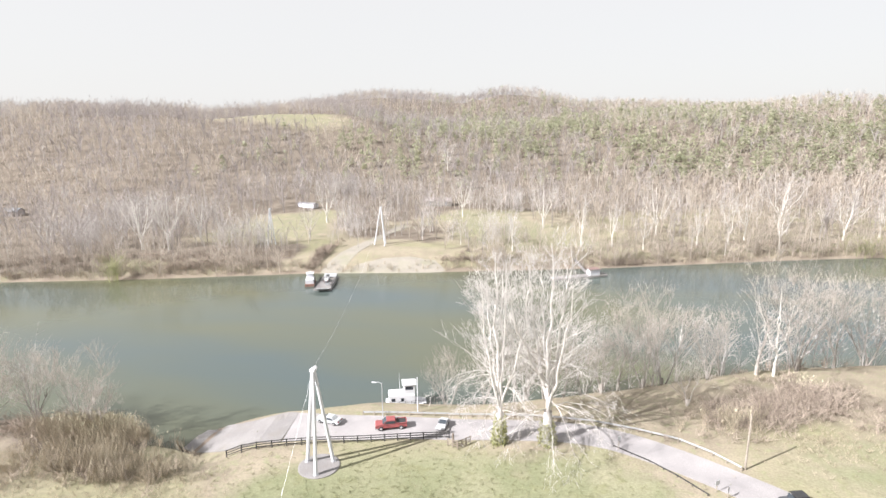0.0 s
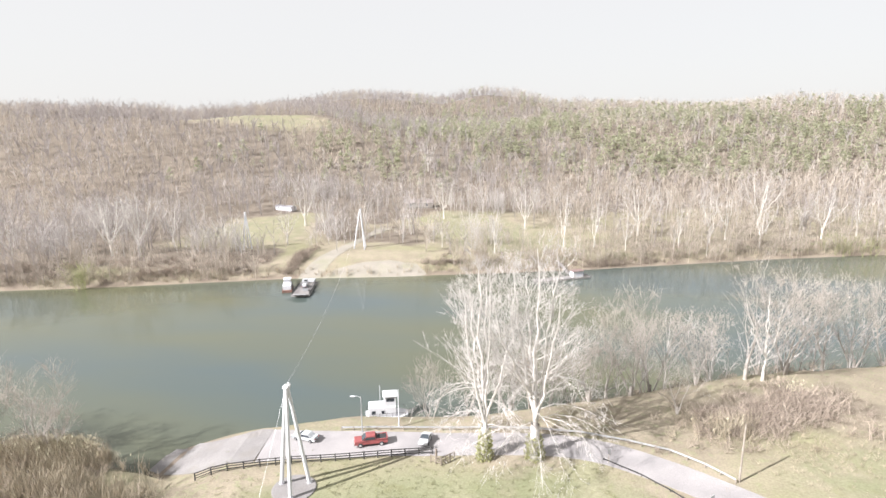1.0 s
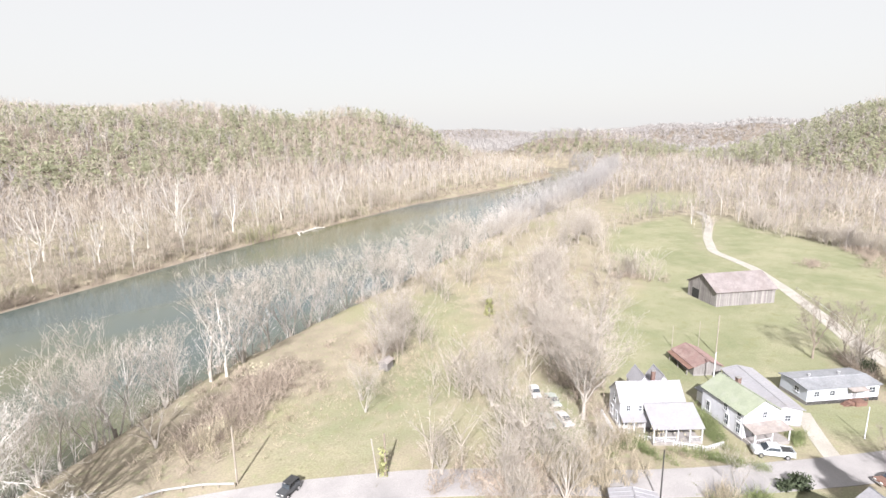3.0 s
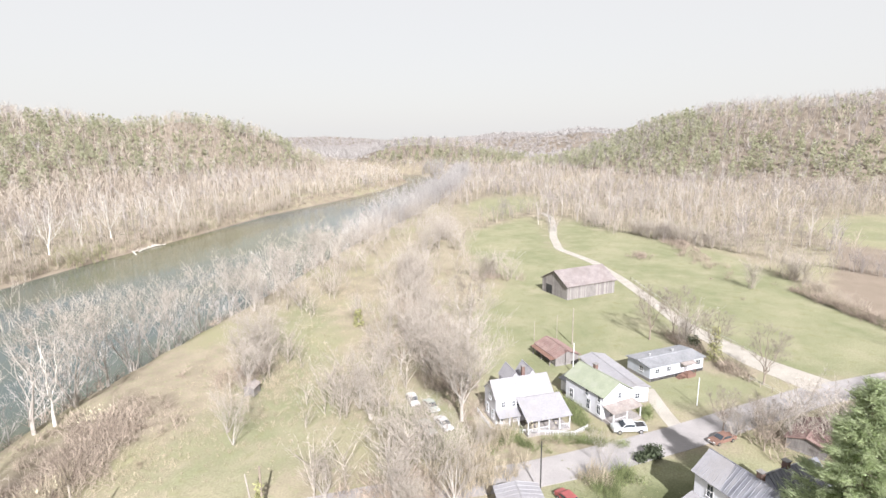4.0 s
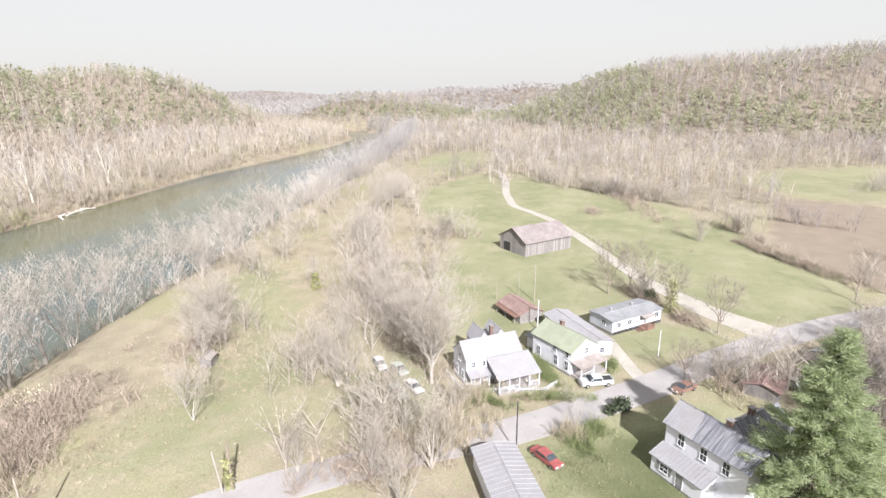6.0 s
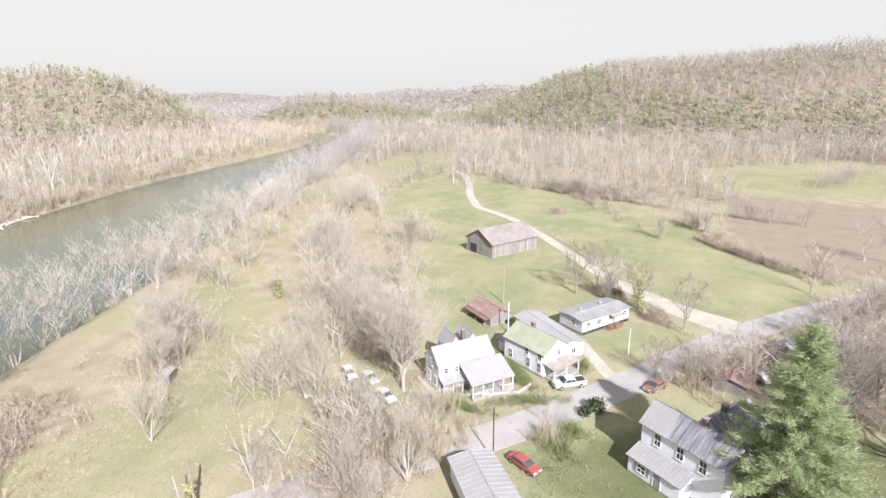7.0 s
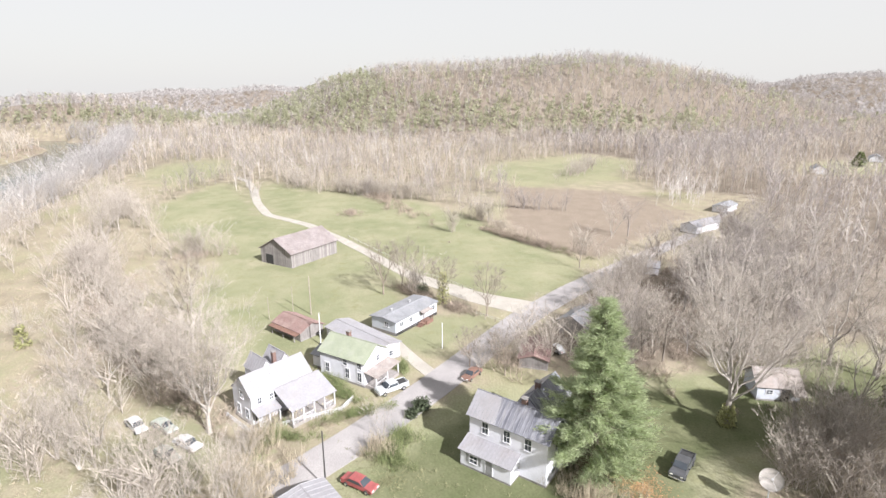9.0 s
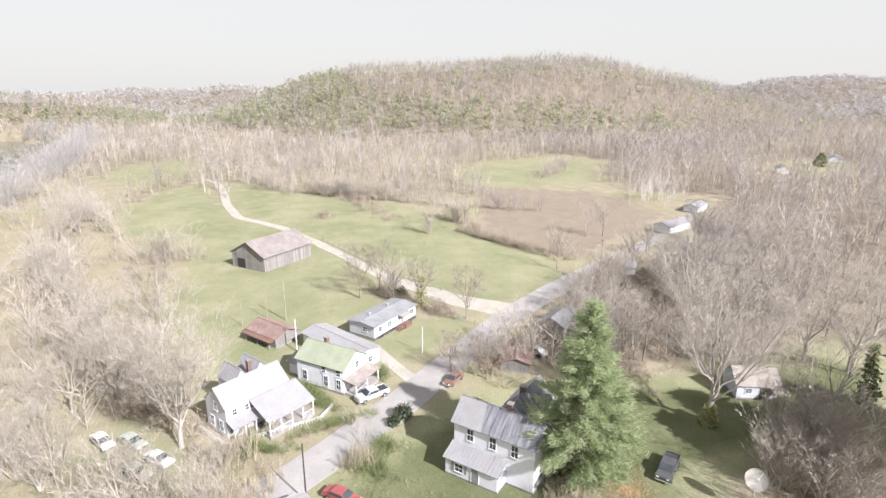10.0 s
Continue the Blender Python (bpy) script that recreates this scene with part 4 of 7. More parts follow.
def scatter(kinds, xy, scale, seed, sink=0.3):
    r = np.random.RandomState(seed)
    out = []
    z = height(xy[:, 0], xy[:, 1])
    which = r.randint(0, len(kinds), len(xy))
    for k, tri in enumerate(kinds):
        idx = np.where(which == k)[0]
        if not len(idx):
            continue
        a = r.uniform(0, 6.283, len(idx))
        c, s, sc = np.cos(a)[:, None, None], np.sin(a)[:, None, None], scale[idx][:, None, None]
        X = (tri[None, :, :, 0] * c - tri[None, :, :, 1] * s) * sc + xy[idx, 0][:, None, None]
        Y = (tri[None, :, :, 0] * s + tri[None, :, :, 1] * c) * sc + xy[idx, 1][:, None, None]
        Z = tri[None, :, :, 2] * sc + (z[idx] - sink)[:, None, None]
        out.append(np.stack([X, Y, Z], -1).reshape(-1, 3, 3))
    return np.concatenate(out)


def stuff(name, tris, mat, label, category):
    ob = new(name, triangles(name, tris, mat))
    return tagged(ob, label, category, kind="stuff")


def along_bank(bank, x0, x1, n, lo, hi, seed):
    r = np.random.RandomState(seed)
    x = r.uniform(x0, x1, n)
    return np.stack([x, bank_y(bank, x) + r.uniform(lo, hi, n)], -1)


def blob(cx, cy, rx, ry, n, seed, turn=0):
    r = np.random.RandomState(seed)
    a, d = r.uniform(0, 6.283, n), np.abs(r.normal(0, 0.55, n)) ** 0.8
    u, v, t = np.cos(a) * d * rx, np.sin(a) * d * ry, radians(turn)
    return np.stack([cx + u * math.cos(t) - v * math.sin(t), cy + u * math.sin(t) + v * math.cos(t)], -1)


def in_sight(x, y):
    """The wedge of country that the place opens on."""
    a = np.degrees(np.arctan2(x - 0, y + 0))
    return (a > -62) & (a < 150)


r0 = np.random.RandomState(3)


def jitter_grid(x0, x1, y0, y1, step):
    a, b = np.meshgrid(np.arange(x0, x1, step), np.arange(y0, y1, step))
    p = np.stack([a.ravel(), b.ravel()], -1)
    return p + r0.uniform(-0.7, 0.7, p.shape) * step


def dist(p):
    return np.hypot(p[:, 0], p[:, 1])


def faces_valley(p, over=16.0):
    """Which places on the hills are open to the middle of the valley, and not behind a nearer crest."""
    top = height(p[:, 0], p[:, 1]) + over - 52.0
    clear = np.ones(len(p), bool)
    for f in np.linspace(0.25, 0.97, 30):
        clear &= height(p[:, 0] * f, p[:, 1] * f) - 52.0 < top * f
    return clear


# the nearer wooded slopes
near = jitter_grid(-700, 1100, -800, 1000, 7.7)
near = near[in_sight(near[:, 0], near[:, 1]) & (dist(near) < 980) & woodland(near[:, 0], near[:, 1])]
near = near[(dist(near) < 350) | faces_valley(near)]
near = near[~((near[:, 1] < bank_y(NEAR_BANK, near[:, 0])) & (height(near[:, 0], near[:, 1]) < 8) & (near[:, 1] > -140) & (r0.rand(len(near)) < 0.15))]
mix = swell(near[:, 0], near[:, 1], 60, 1) + r0.normal(0, 0.55, len(near))
south = near[:, 1] < bank_y(NEAR_BANK, near[:, 0])
level = height(near[:, 0], near[:, 1])
bearing_ = np.degrees(np.arctan2(near[:, 0], near[:, 1]))
# evergreens: a thick spur at the north end of the home hill, thinning along its foot; mixed all over the slope across the river
spur = np.interp(bearing_, [68, 75, 85, 91, 106, 119, 125], [22, 60, 96, 42, 32, 19, 0]) + 9 * swell(near[:, 0], near[:, 1], 26, 4)
home_green = (level > 5 + 4 * swell(near[:, 0], near[:, 1], 19, 2)) * np.where(level < spur, 0.62, 0.12)
across_green = ease(level, 4, 14) * (0.25 + 0.75 * ease(level, 80, 58)) * ease(near[:, 0], -330, 40) * np.clip(0.44 + 0.42 * swell(near[:, 0], near[:, 1], 52, 9), 0.05, 0.8)
green = r0.rand(len(near)) < np.where(south, home_green, across_green)
valley = south & (level < 8) & (near[:, 1] > -140)
# extra tan and pale trees imitate sun and haze on the eastern far slope
sun_tint = ~south * ease(near[:, 0], -80, 120)
pale = ~green & (r0.rand(len(near)) < 0.07 + 0.05 * (level < 6) + 0.08 * sun_tint)
tan = ~green & ~pale & (mix > 0.25 - 0.9 * sun_tint)
grey = ~green & ~pale & ~tan
BARE = [fine_kind(s, 8, 8, 18.5, 5.6, 0.085, 0.18, 0.16) for s in (1, 2, 3, 4, 5, 6)]
THIN = [fine_kind(s, 6, 6, 18.0, 5.6, 0.15, 0.2, 0.16) for s in (1, 2, 3, 4, 5)]
PALE = [fine_kind(s, 7, 5, 20, 4.4, 0.1, 0.26, 0.25) for s in (6, 7, 8)]
CEDAR = [cedar_kind(s, 60, 12.0, 3.3) for s in (8, 9, 10, 11, 12)]


def by_distance(mask, lo, hi, seed):
    """Full trees within sight of detail, sparer ones beyond."""
    close = dist(near) < 400
    low = np.where(valley, 0.72, 1.0)
    return np.concatenate([scatter(kinds, near[m_], size(m_.sum(), lo, hi) * low[m_], seed + k) for k, (kinds, m_) in enumerate(((BARE, mask & close), (THIN, mask & ~close)))])


size = lambda n, a, b: r0.uniform(a, b, n)
stuff("woods_grey", by_distance(grey, 0.55, 1.2, 1), M_TWIG, "grey-brown leafless woods on the slopes", "woods")
stuff("woods_tan", by_distance(tan, 0.5, 1.15, 2), M_TWIG_TAN, "tan leafless woods on the slopes", "woods")
stuff("woods_pale", scatter(PALE, near[pale], size(pale.sum(), 0.7, 1.05), 3), M_TWIG_PALE, "pale-stemmed leafless trees among the woods", "woods")
stuff("woods_cedar", scatter(CEDAR, near[green], size(green.sum(), 0.6, 1.3), 4), M_CEDAR_HAZE, "green cedars and pines among bare woods, paled for haze", "woods")
# low thicket between the trees of the valley floor
low_ = jitter_grid(240, 560, -260, 330, 6.2)
low_ = low_[woodland(low_[:, 0], low_[:, 1]) & (low_[:, 1] < bank_y(NEAR_BANK, low_[:, 0]) - 6) & (height(low_[:, 0], low_[:, 1]) < 9) & (r0.rand(len(low_)) < 0.8)]
stuff("valley_thicket", scatter(THIN, low_, size(len(low_), 0.25, 0.55), 19), M_TWIG_TAN, "low grey-brown thicket on the valley floor", "scrub")
# trees close along the near bank and behind the houses
strip = np.concatenate([along_bank(NEAR_BANK, -10, 330, 165, -9, 1, 51), along_bank(NEAR_BANK, 200, 330, 90, -14, 1, 49), along_bank(NEAR_BANK, -230, -92, 130, -14, 2, 53), 
                        blob(236, -126, 24, 12, 26, 59, -40), blob(-24, 320, 60, 16, 70, 61), blob(-150, 345, 70, 18, 90, 62), blob(-230, 240, 40, 40, 90, 63), blob(-148, 206, 26, 12, 46, 66), blob(-100, 236, 14, 20, 22, 67), blob(-30, 240, 34, 14, 36, 68), blob(-205, 190, 24, 14, 50, 69)])
strip = strip[height(strip[:, 0], strip[:, 1]) > WATER + 0.2]
BANK = [fine_kind(s, 13, 12, 15, 5.4, 0.035, 0.1, 0.08) for s in (61, 62, 63, 64, 65)]
stuff("bank_woods", scatter(BANK, strip, size(len(strip), 0.6, 1.15), 9), M_TWIG_BANK, "fine grey leafless trees along the bank", "woods")
bend = np.concatenate([along_bank(NEAR_BANK, 330, 720, 240, -20, 2, 50), along_bank(NEAR_BANK, 230, 520, 200, -18, 1, 48)])
stuff("bend_woods", scatter(BANK, bend, size(len(bend), 0.9, 1.7), 15), M_TWIG_HAZE, "leafless trees along the river's bend, greyed and paled for haze", "woods")
flats = np.concatenate([along_bank(FAR_BANK, -36, 330, 260, 0.5, 7, 88), along_bank(FAR_BANK, -330, -112, 110, 0.5, 6, 89), along_bank(FAR_BANK, -38, 320, 230, 3, 34, 74), along_bank(FAR_BANK, -330, -116, 150, 4, 26, 75)])
stuff("far_bank_scrub", scatter(BANK, flats, size(len(flats), 0.45, 0.95), 16), M_TWIG_TAN, "tan leafless scrub along the far bank", "scrub")
# lower scrub trees in the hedgerows
scrub = np.concatenate([along_bank(NEAR_BANK, 105, 330, 190, -34, -8, 52), blob(104, 62, 30, 7, 44, 54, 40), blob(150, 92, 50, 9, 90, 55, 30), blob(78, 85, 7, 12, 26, 57), blob(230, 118, 60, 14, 110, 58, 30),
                        blob(92, -18, 8, 7, 14, 60), blob(188, -11, 2.5, 2, 6, 72, 15), blob(158, -47, 9, 2, 10, 73, 20), blob(262, 21, 62, 4, 130, 79, 59), blob(205, -24, 14, 2, 24, 80, 30), blob(129, 6.5, 8, 1.6, 9, 85, 38), blob(127, -49, 20, 2.0, 40, 86, -49), blob(166, 69, 10, 2.5, 26, 81, -82), blob(372, 40, 80, 5, 70, 76, 70), blob(330, -110, 60, 5, 60, 77, -35), blob(300, 60, 40, 4, 30, 78, 25), blob(98, -38, 16, 9, 46, 70, -30), blob(84, -56, 14, 12, 40, 71), blob(56, -38, 5, 4, 16, 82), blob(62, -49, 7, 6, 34, 83, -50), blob(52, -44, 6, 6, 18, 84), blob(70, 58, 12, 10, 16, 64), blob(56, 38, 10, 6, 16, 65, -50)])
SCRUB = [fine_kind(s, 16, 11, 9, 4.6, 0.03, 0.07, 0.02) for s in (66, 67, 68, 69)]
stuff("scrub_trees", scatter(SCRUB, scrub, size(len(scrub), 0.6, 1.25), 10), M_TWIG_CREAM, "bushy pale leafless scrub trees", "scrub")
# a hedge and a row of trees round the weed field, saplings beside the lane
side_, hedge_, row_ = blob(132.5, -51.5, 21, 0.8, 40, 94, -50), blob(190, -29, 23, 2.4, 60, 90, 27), blob(224, -47, 24, 3.0, 36, 92, 74)
r1 = np.random.RandomState(93)
stuff("field_hedge", scatter(SCRUB, hedge_, r1.uniform(0.28, 0.5, len(hedge_)), 20), M_TWIG_TAN, "low leafless hedge along the weed field", "hedge")
stuff("field_trees", scatter(BANK, row_, r1.uniform(0.45, 0.75, len(row_)), 21), M_TWIG, "grey leafless trees between two fields", "woods")
stuff("roadside_scrub", scatter(BANK, side_, r1.uniform(0.3, 0.5, len(side_)), 22), M_TWIG_BROWN, "brown leafless saplings along the lane", "scrub")
# full-crowned trees of the wood behind the cottage
CROWN = [fine_kind(s, 24, 14, 13, 6.4, 0.03, 0.2, 0.16) for s in (91, 92, 93, 94, 95)]
thick = np.concatenate([blob(116, -66, 46, 26, 150, 56, -20), blob(150, -96, 46, 22, 90, 57, -30), blob(92, -30, 10, 6, 12, 58, -30)])
thick = thick[(np.hypot(thick[:, 0] - 74, thick[:, 1] + 54) > 17) & (np.hypot(thick[:, 0] - 62, thick[:, 1] + 30) > 22)]
for sx, sy, deep in ((137.5, -58.6, 44), (181, -99, 55), (212, -128, 50)):
    # gaps before the sheds
    lx, ly = sx / math.hypot(sx, sy), sy / math.hypot(sx, sy)
    along, off = (thick[:, 0] - sx) * lx + (thick[:, 1] - sy) * ly, np.abs((thick[:, 0] - sx) * ly - (thick[:, 1] - sy) * lx)
    thick = thick[~((along > -deep) & (along < 6) & (off < 6))]
stuff("thick_woods", scatter(CROWN, thick[::2], size(len(thick[::2]), 0.65, 1.2), 17), M_TWIG, "pale grey leafless trees crowded behind the cottage", "woods")
stuff("thick_brown_woods", scatter(CROWN, thick[1::2], size(len(thick[1::2]), 0.6, 1.1), 18), M_TWIG_BROWN, "brown leafless trees crowded behind the cottage", "woods")
# the ranges far off
far = jitter_grid(-1800, 2900, -1900, 2200, 16)
far = far[in_sight(far[:, 0], far[:, 1]) & (dist(far) >= 980) & (dist(far) < 2700) & woodland(far[:, 0], far[:, 1])]
far = far[faces_valley(far)]
FAR = [wood_kind(s, 20, 15, 9, 0.75) for s in (11, 12, 13, 14)]
# distance haze comes from the pale twig colour
stuff("far_woods", scatter(FAR, far, size(len(far), 0.8, 1.25), 5, 1.0), M_TWIG_HAZE, "leafless woods on distant hills, greyed and paled for haze", "woods")


# brush, reeds and scrub
def tuft(seed, n, tall, wide, w):
    r = np.random.RandomState(seed)
    out = []
    for _ in range(n):
        a, b = r.uniform(0, 6.283), r.uniform(0, wide * 0.6)
        p = np.array([math.cos(a) * b, math.sin(a) * b, r.uniform(0, tall * 0.4)])
        q = p + np.array([r.normal(0, wide * 0.45), r.normal(0, wide * 0.45), tall * r.uniform(0.3, 0.9)])
        side = np.cross(q - p, r.normal(0, 1, 3))
        out.append([p - side / np.linalg.norm(side) * w, p + side / np.linalg.norm(side) * w, q])
    return np.array(out)


TUFT = [tuft(s, 36, 2.2, 2.2, 0.03) for s in (21, 22, 23)]
REED = [tuft(s, 30, 2.9, 1.1, 0.024) for s in (24, 25)]


brush = np.concatenate([along_bank(FAR_BANK, -330, -112, 900, 2, 20, 1), along_bank(FAR_BANK, -44, 620, 2200, 1, 17, 2), along_bank(NEAR_BANK, 4, 330, 600, -9, 0, 3),
                        blob(36, 84, 17, 9, 300, 4, 20), blob(-88, 58, 18, 6, 130, 5), blob(-70, 50, 16, 5, 70, 28, 10), blob(46, 92, 12, 8, 150, 6), blob(90, 48, 18, 5, 220, 7, 40), blob(58, -45, 11, 8, 90, 8), blob(98, -52, 16, 14, 260, 26),
                        blob(120, 72, 40, 8, 320, 9, 30), blob(176, -31, 27, 2.2, 260, 10, 31), blob(94, -32, 18, 12, 160, 11), blob(120, -66, 40, 22, 380, 12), blob(-24, 92, 12, 4, 120, 13),
                        blob(92, -10, 9, 6, 60, 14), blob(128, 6, 9, 1.6, 90, 30, 38), blob(117, -3.5, 6, 1.2, 40, 31, 45), blob(72, 85, 8, 6, 90, 15), blob(255, 15, 60, 7, 380, 16, 17), blob(53, 37, 12, 6, 160, 17, -50), blob(166, 69, 10, 3, 60, 18, -82), blob(220, 27, 5, 3.5, 50, 29, 20)])
brush = np.concatenate([brush, blob(-43, 190, 6, 4, 90, 19), blob(-101, 204, 3.2, 20, 330, 20), blob(-150, 180, 26, 5, 260, 22, 20), blob(-38, 212, 14, 3, 120, 23, 15), blob(30, 226, 30, 4, 240, 24, 18), blob(-200, 172, 24, 6, 220, 25, 15)])
brush = brush[np.random.RandomState(2).rand(len(brush)) < 0.6]
brush = brush[(height(brush[:, 0], brush[:, 1]) > WATER + 0.6)]
stuff("dry_brush", scatter(TUFT, brush, size(len(brush), 0.6, 1.5), 6, 0.1), M_BRUSH, "brown leafless brush and brambles", "brush")
reeds = np.concatenate([blob(-77, 59.5, 11, 3.4, 1150, 31, 8), blob(-70, 52, 15, 5, 300, 39), blob(60, -52, 10, 5, 260, 32), blob(30, 80, 8, 4, 60, 33), blob(67, 13.5, 2, 3, 24, 34), along_bank(FAR_BANK, -330, 300, 500, 0.5, 6, 35), blob(70, 30, 2, 8, 120, 36, 75),
                        blob(60, 30, 9, 4, 160, 37, -50), blob(56, -12, 10, 5, 120, 38)])
stuff("pale_reeds", scatter(REED, reeds, size(len(reeds), 0.6, 1.4), 7, 0.1), M_REED, "pale dry reeds and tall grass", "reeds")
leafy = np.concatenate([blob(66, 11.5, 2, 3.5, 40, 41, -40), blob(70, 10, 3, 2, 25, 42), along_bank(FAR_BANK, 60, 300, 90, 4, 12, 43), blob(172, -34, 24, 1.6, 70, 44, 31), blob(72, 29, 1.5, 7, 40, 45, 75)])
stuff("green_brush", scatter(TUFT, leafy, size(len(leafy), 0.5, 1.1), 8, 0.1), M_GREENBRUSH, "low green evergreen shrubs", "shrubs")

stuff("willow_scrub", scatter(SCRUB, np.concatenate([blob(-172, 165, 3, 2, 7, 46), blob(140, 262, 20, 4, 8, 47)]), size(15, 1.0, 1.4), 14), M_WILLOW, "yellow-green budding willows on the far bank", "willows")

# grass tufts on the nearest meadows, and dead stalks in the rough
fallen = blob(57.5, -19.5, 4.5, 3.5, 1800, 91)
fz = height(fallen[:, 0], fallen[:, 1]) + 0.04
flat_ = np.random.RandomState(8).normal(0, 1, (len(fallen), 3, 3)) * (0.12, 0.12, 0.02)
stuff("fallen_leaves", np.stack([fallen[:, 0], fallen[:, 1], fz], -1)[:, None, :] + flat_, M_LEAF_LITTER, "orange-brown fallen leaves under the pine", "leaves")
BLADES = [tuft(s, 8, 0.42, 0.5, 0.018) for s in (71, 72, 73)]
turf = np.concatenate([blob(-14, 48, 44, 26, 5200, 81), blob(62, 12, 16, 12, 600, 82), blob(62, -24, 18, 16, 600, 83)])
keep = np.array([min(math.hypot(x - a, y - b) for a, b in ROAD[:14]) > 5.5 for x, y in turf]) & (turf[:, 1] > 14 - 0.6 * turf[:, 0]) & (turf[:, 1] < 69)
turf = turf[keep & (np.hypot(turf[:, 0] + 35.9, turf[:, 1] - 58.4) > 3.8)]
stuff("grass_tufts", scatter(BLADES, turf, size(len(turf), 0.6, 1.4), 11, 0.03), M_GRASS, "short uneven tufts of meadow grass", "grass")
stalk = np.concatenate([blob(72, 78, 34, 22, 2600, 84, 35), blob(130, 104, 50, 16, 1500, 85, 30), blob(-62, 50, 16, 8, 900, 86), blob(-84, 48, 18, 8, 1500, 93), blob(42, 76, 14, 10, 500, 87), blob(76.0, 19.5, 6.5, 1.1, 300, 40, -62), blob(84.5, 19.6, 7, 1.0, 220, 50, 37)])
keep = np.array([min(math.hypot(x - a, y - b) for a, b in ROAD[:14]) > 5.5 for x, y in stalk]) & (height(stalk[:, 0], stalk[:, 1]) > -3.4)
stalk = stalk[keep]
stuff("dead_stalks", scatter([tuft(s, 9, 0.8, 0.6, 0.016) for s in (74, 75)], stalk, size(len(stalk), 0.5, 1.3), 12, 0.03), M_REED, "dry stalks in the rough grass", "grass")

# fluffy tops of the reeds by the slipway and on the bank
tops = np.concatenate([blob(-76, 60, 10.5, 3.2, 2400, 95, 8), blob(45, 93, 4.5, 3, 110, 96), blob(29, 79, 4, 2.5, 90, 97), blob(65, -55.5, 7, 2, 420, 98, -55), blob(74, 24, 2.5, 6, 90, 99, 20)])
tz = height(tops[:, 0], tops[:, 1]) + np.random.RandomState(4).uniform(1.8, 3.9, len(tops))
stuff("reed_plumes", np.stack([tops[:, 0], tops[:, 1], tz], -1)[:, None, :] + np.random.RandomState(5).normal(0, 1, (len(tops), 3, 3)) * (0.09, 0.09, 0.2), M_PLUME, "pale fluffy reed plumes", "reeds")
hedge = np.concatenate([blob(83.0, 19.4, 3.5, 1.0, 50, 101, 43), blob(86.6, 23.4, 3.5, 0.9, 60, 102, 43), blob(72.6, 27, 1.2, 6, 50, 103, -10), blob(85.7, 20.6, 8, 0.9, 90, 104, 37), blob(77.0, 17.0, 6.0, 0.8, 70, 105, -72), blob(91, 9.5, 2.6, 1.6, 40, 106, 30)])
stuff("garden_shrubs", scatter(TUFT, hedge, size(len(hedge), 0.35, 0.8), 13, 0.05), M_GREENBRUSH, "straggling garden shrubs by the houses", "shrubs")

# ---- buildings ----
M_DOOR = paint("grey_door_paint", (0.22, 0.22, 0.23), 0.5)
M_BLUEWHITE = material("pale_blue_siding", (0.464, 0.488, 0.550), (0.410, 0.433, 0.488), 1.2, 0.6, fine=0.3, grit=0.07)


def opening(parent, kind, m, L, W, side, u, sill, w, h):
    """A window with frame, sash bars, sill and pane, or a door with its leaf, in a wall of a block."""
    turn = {"front": 0, "right": 90, "back": 180, "left": 270}[side]
    depth = W if side in ("front", "back") else L
    f = Mesher()
    f.box(-w / 2 - 0.1, -0.07, -0.02, -w / 2, 0.02, h + 0.02).box(w / 2, -0.07, -0.02, w / 2 + 0.1, 0.02, h + 0.02).box(-w / 2 - 0.14, -0.08, h + 0.021, w / 2 + 0.14, 0.02, h + 0.15)
    if kind == "window":
        f.box(-w / 2, -0.06, h / 2 - 0.03, w / 2, 0.01, h / 2 + 0.03).box(-0.02, -0.055, 0, 0.02, 0.01, h / 2 - 0.031).box(-0.02, -0.055, h / 2 + 0.031, 0.02, 0.01, h)
    holder = part(kind, f, M_WHITE, parent)
    holder.matrix_basis = m @ pose(0, 0, 0, 0, 0, turn) @ Matrix.Translation((u, -depth, sill))
    if kind == "window":
        part("sill", Mesher().box(-w / 2 - 0.15, -0.12, -0.1, w / 2 + 0.15, 0.02, -0.021), M_WHITE, holder)
        part("pane", Mesher().box(-w / 2, -0.03, 0, w / 2, 0.012, h), M_GLASS, holder)
    else:
        part("leaf", Mesher().box(-w / 2, -0.04, 0, w / 2, 0.012, h), M_DOOR, holder)
        part("handle", Mesher().box(w / 2 - 0.14, -0.08, h * 0.46, w / 2 - 0.08, -0.041, h * 0.5), M_CHROME, holder)


def seams(roof, x0, x1, gap, foot, head, mat):
    """Standing seams of a metal roof, each a piece on one shared mesh."""
    me_ = Mesher().tube([(0, *foot), (0, *head)], [0.045, 0.045], 4).mesh("seam")
    k = int((x1 - x0) / gap)
    for i in range(k + 1):
        part("seam", me_, mat, roof).location.x = x0 + (x1 - x0) * i / k


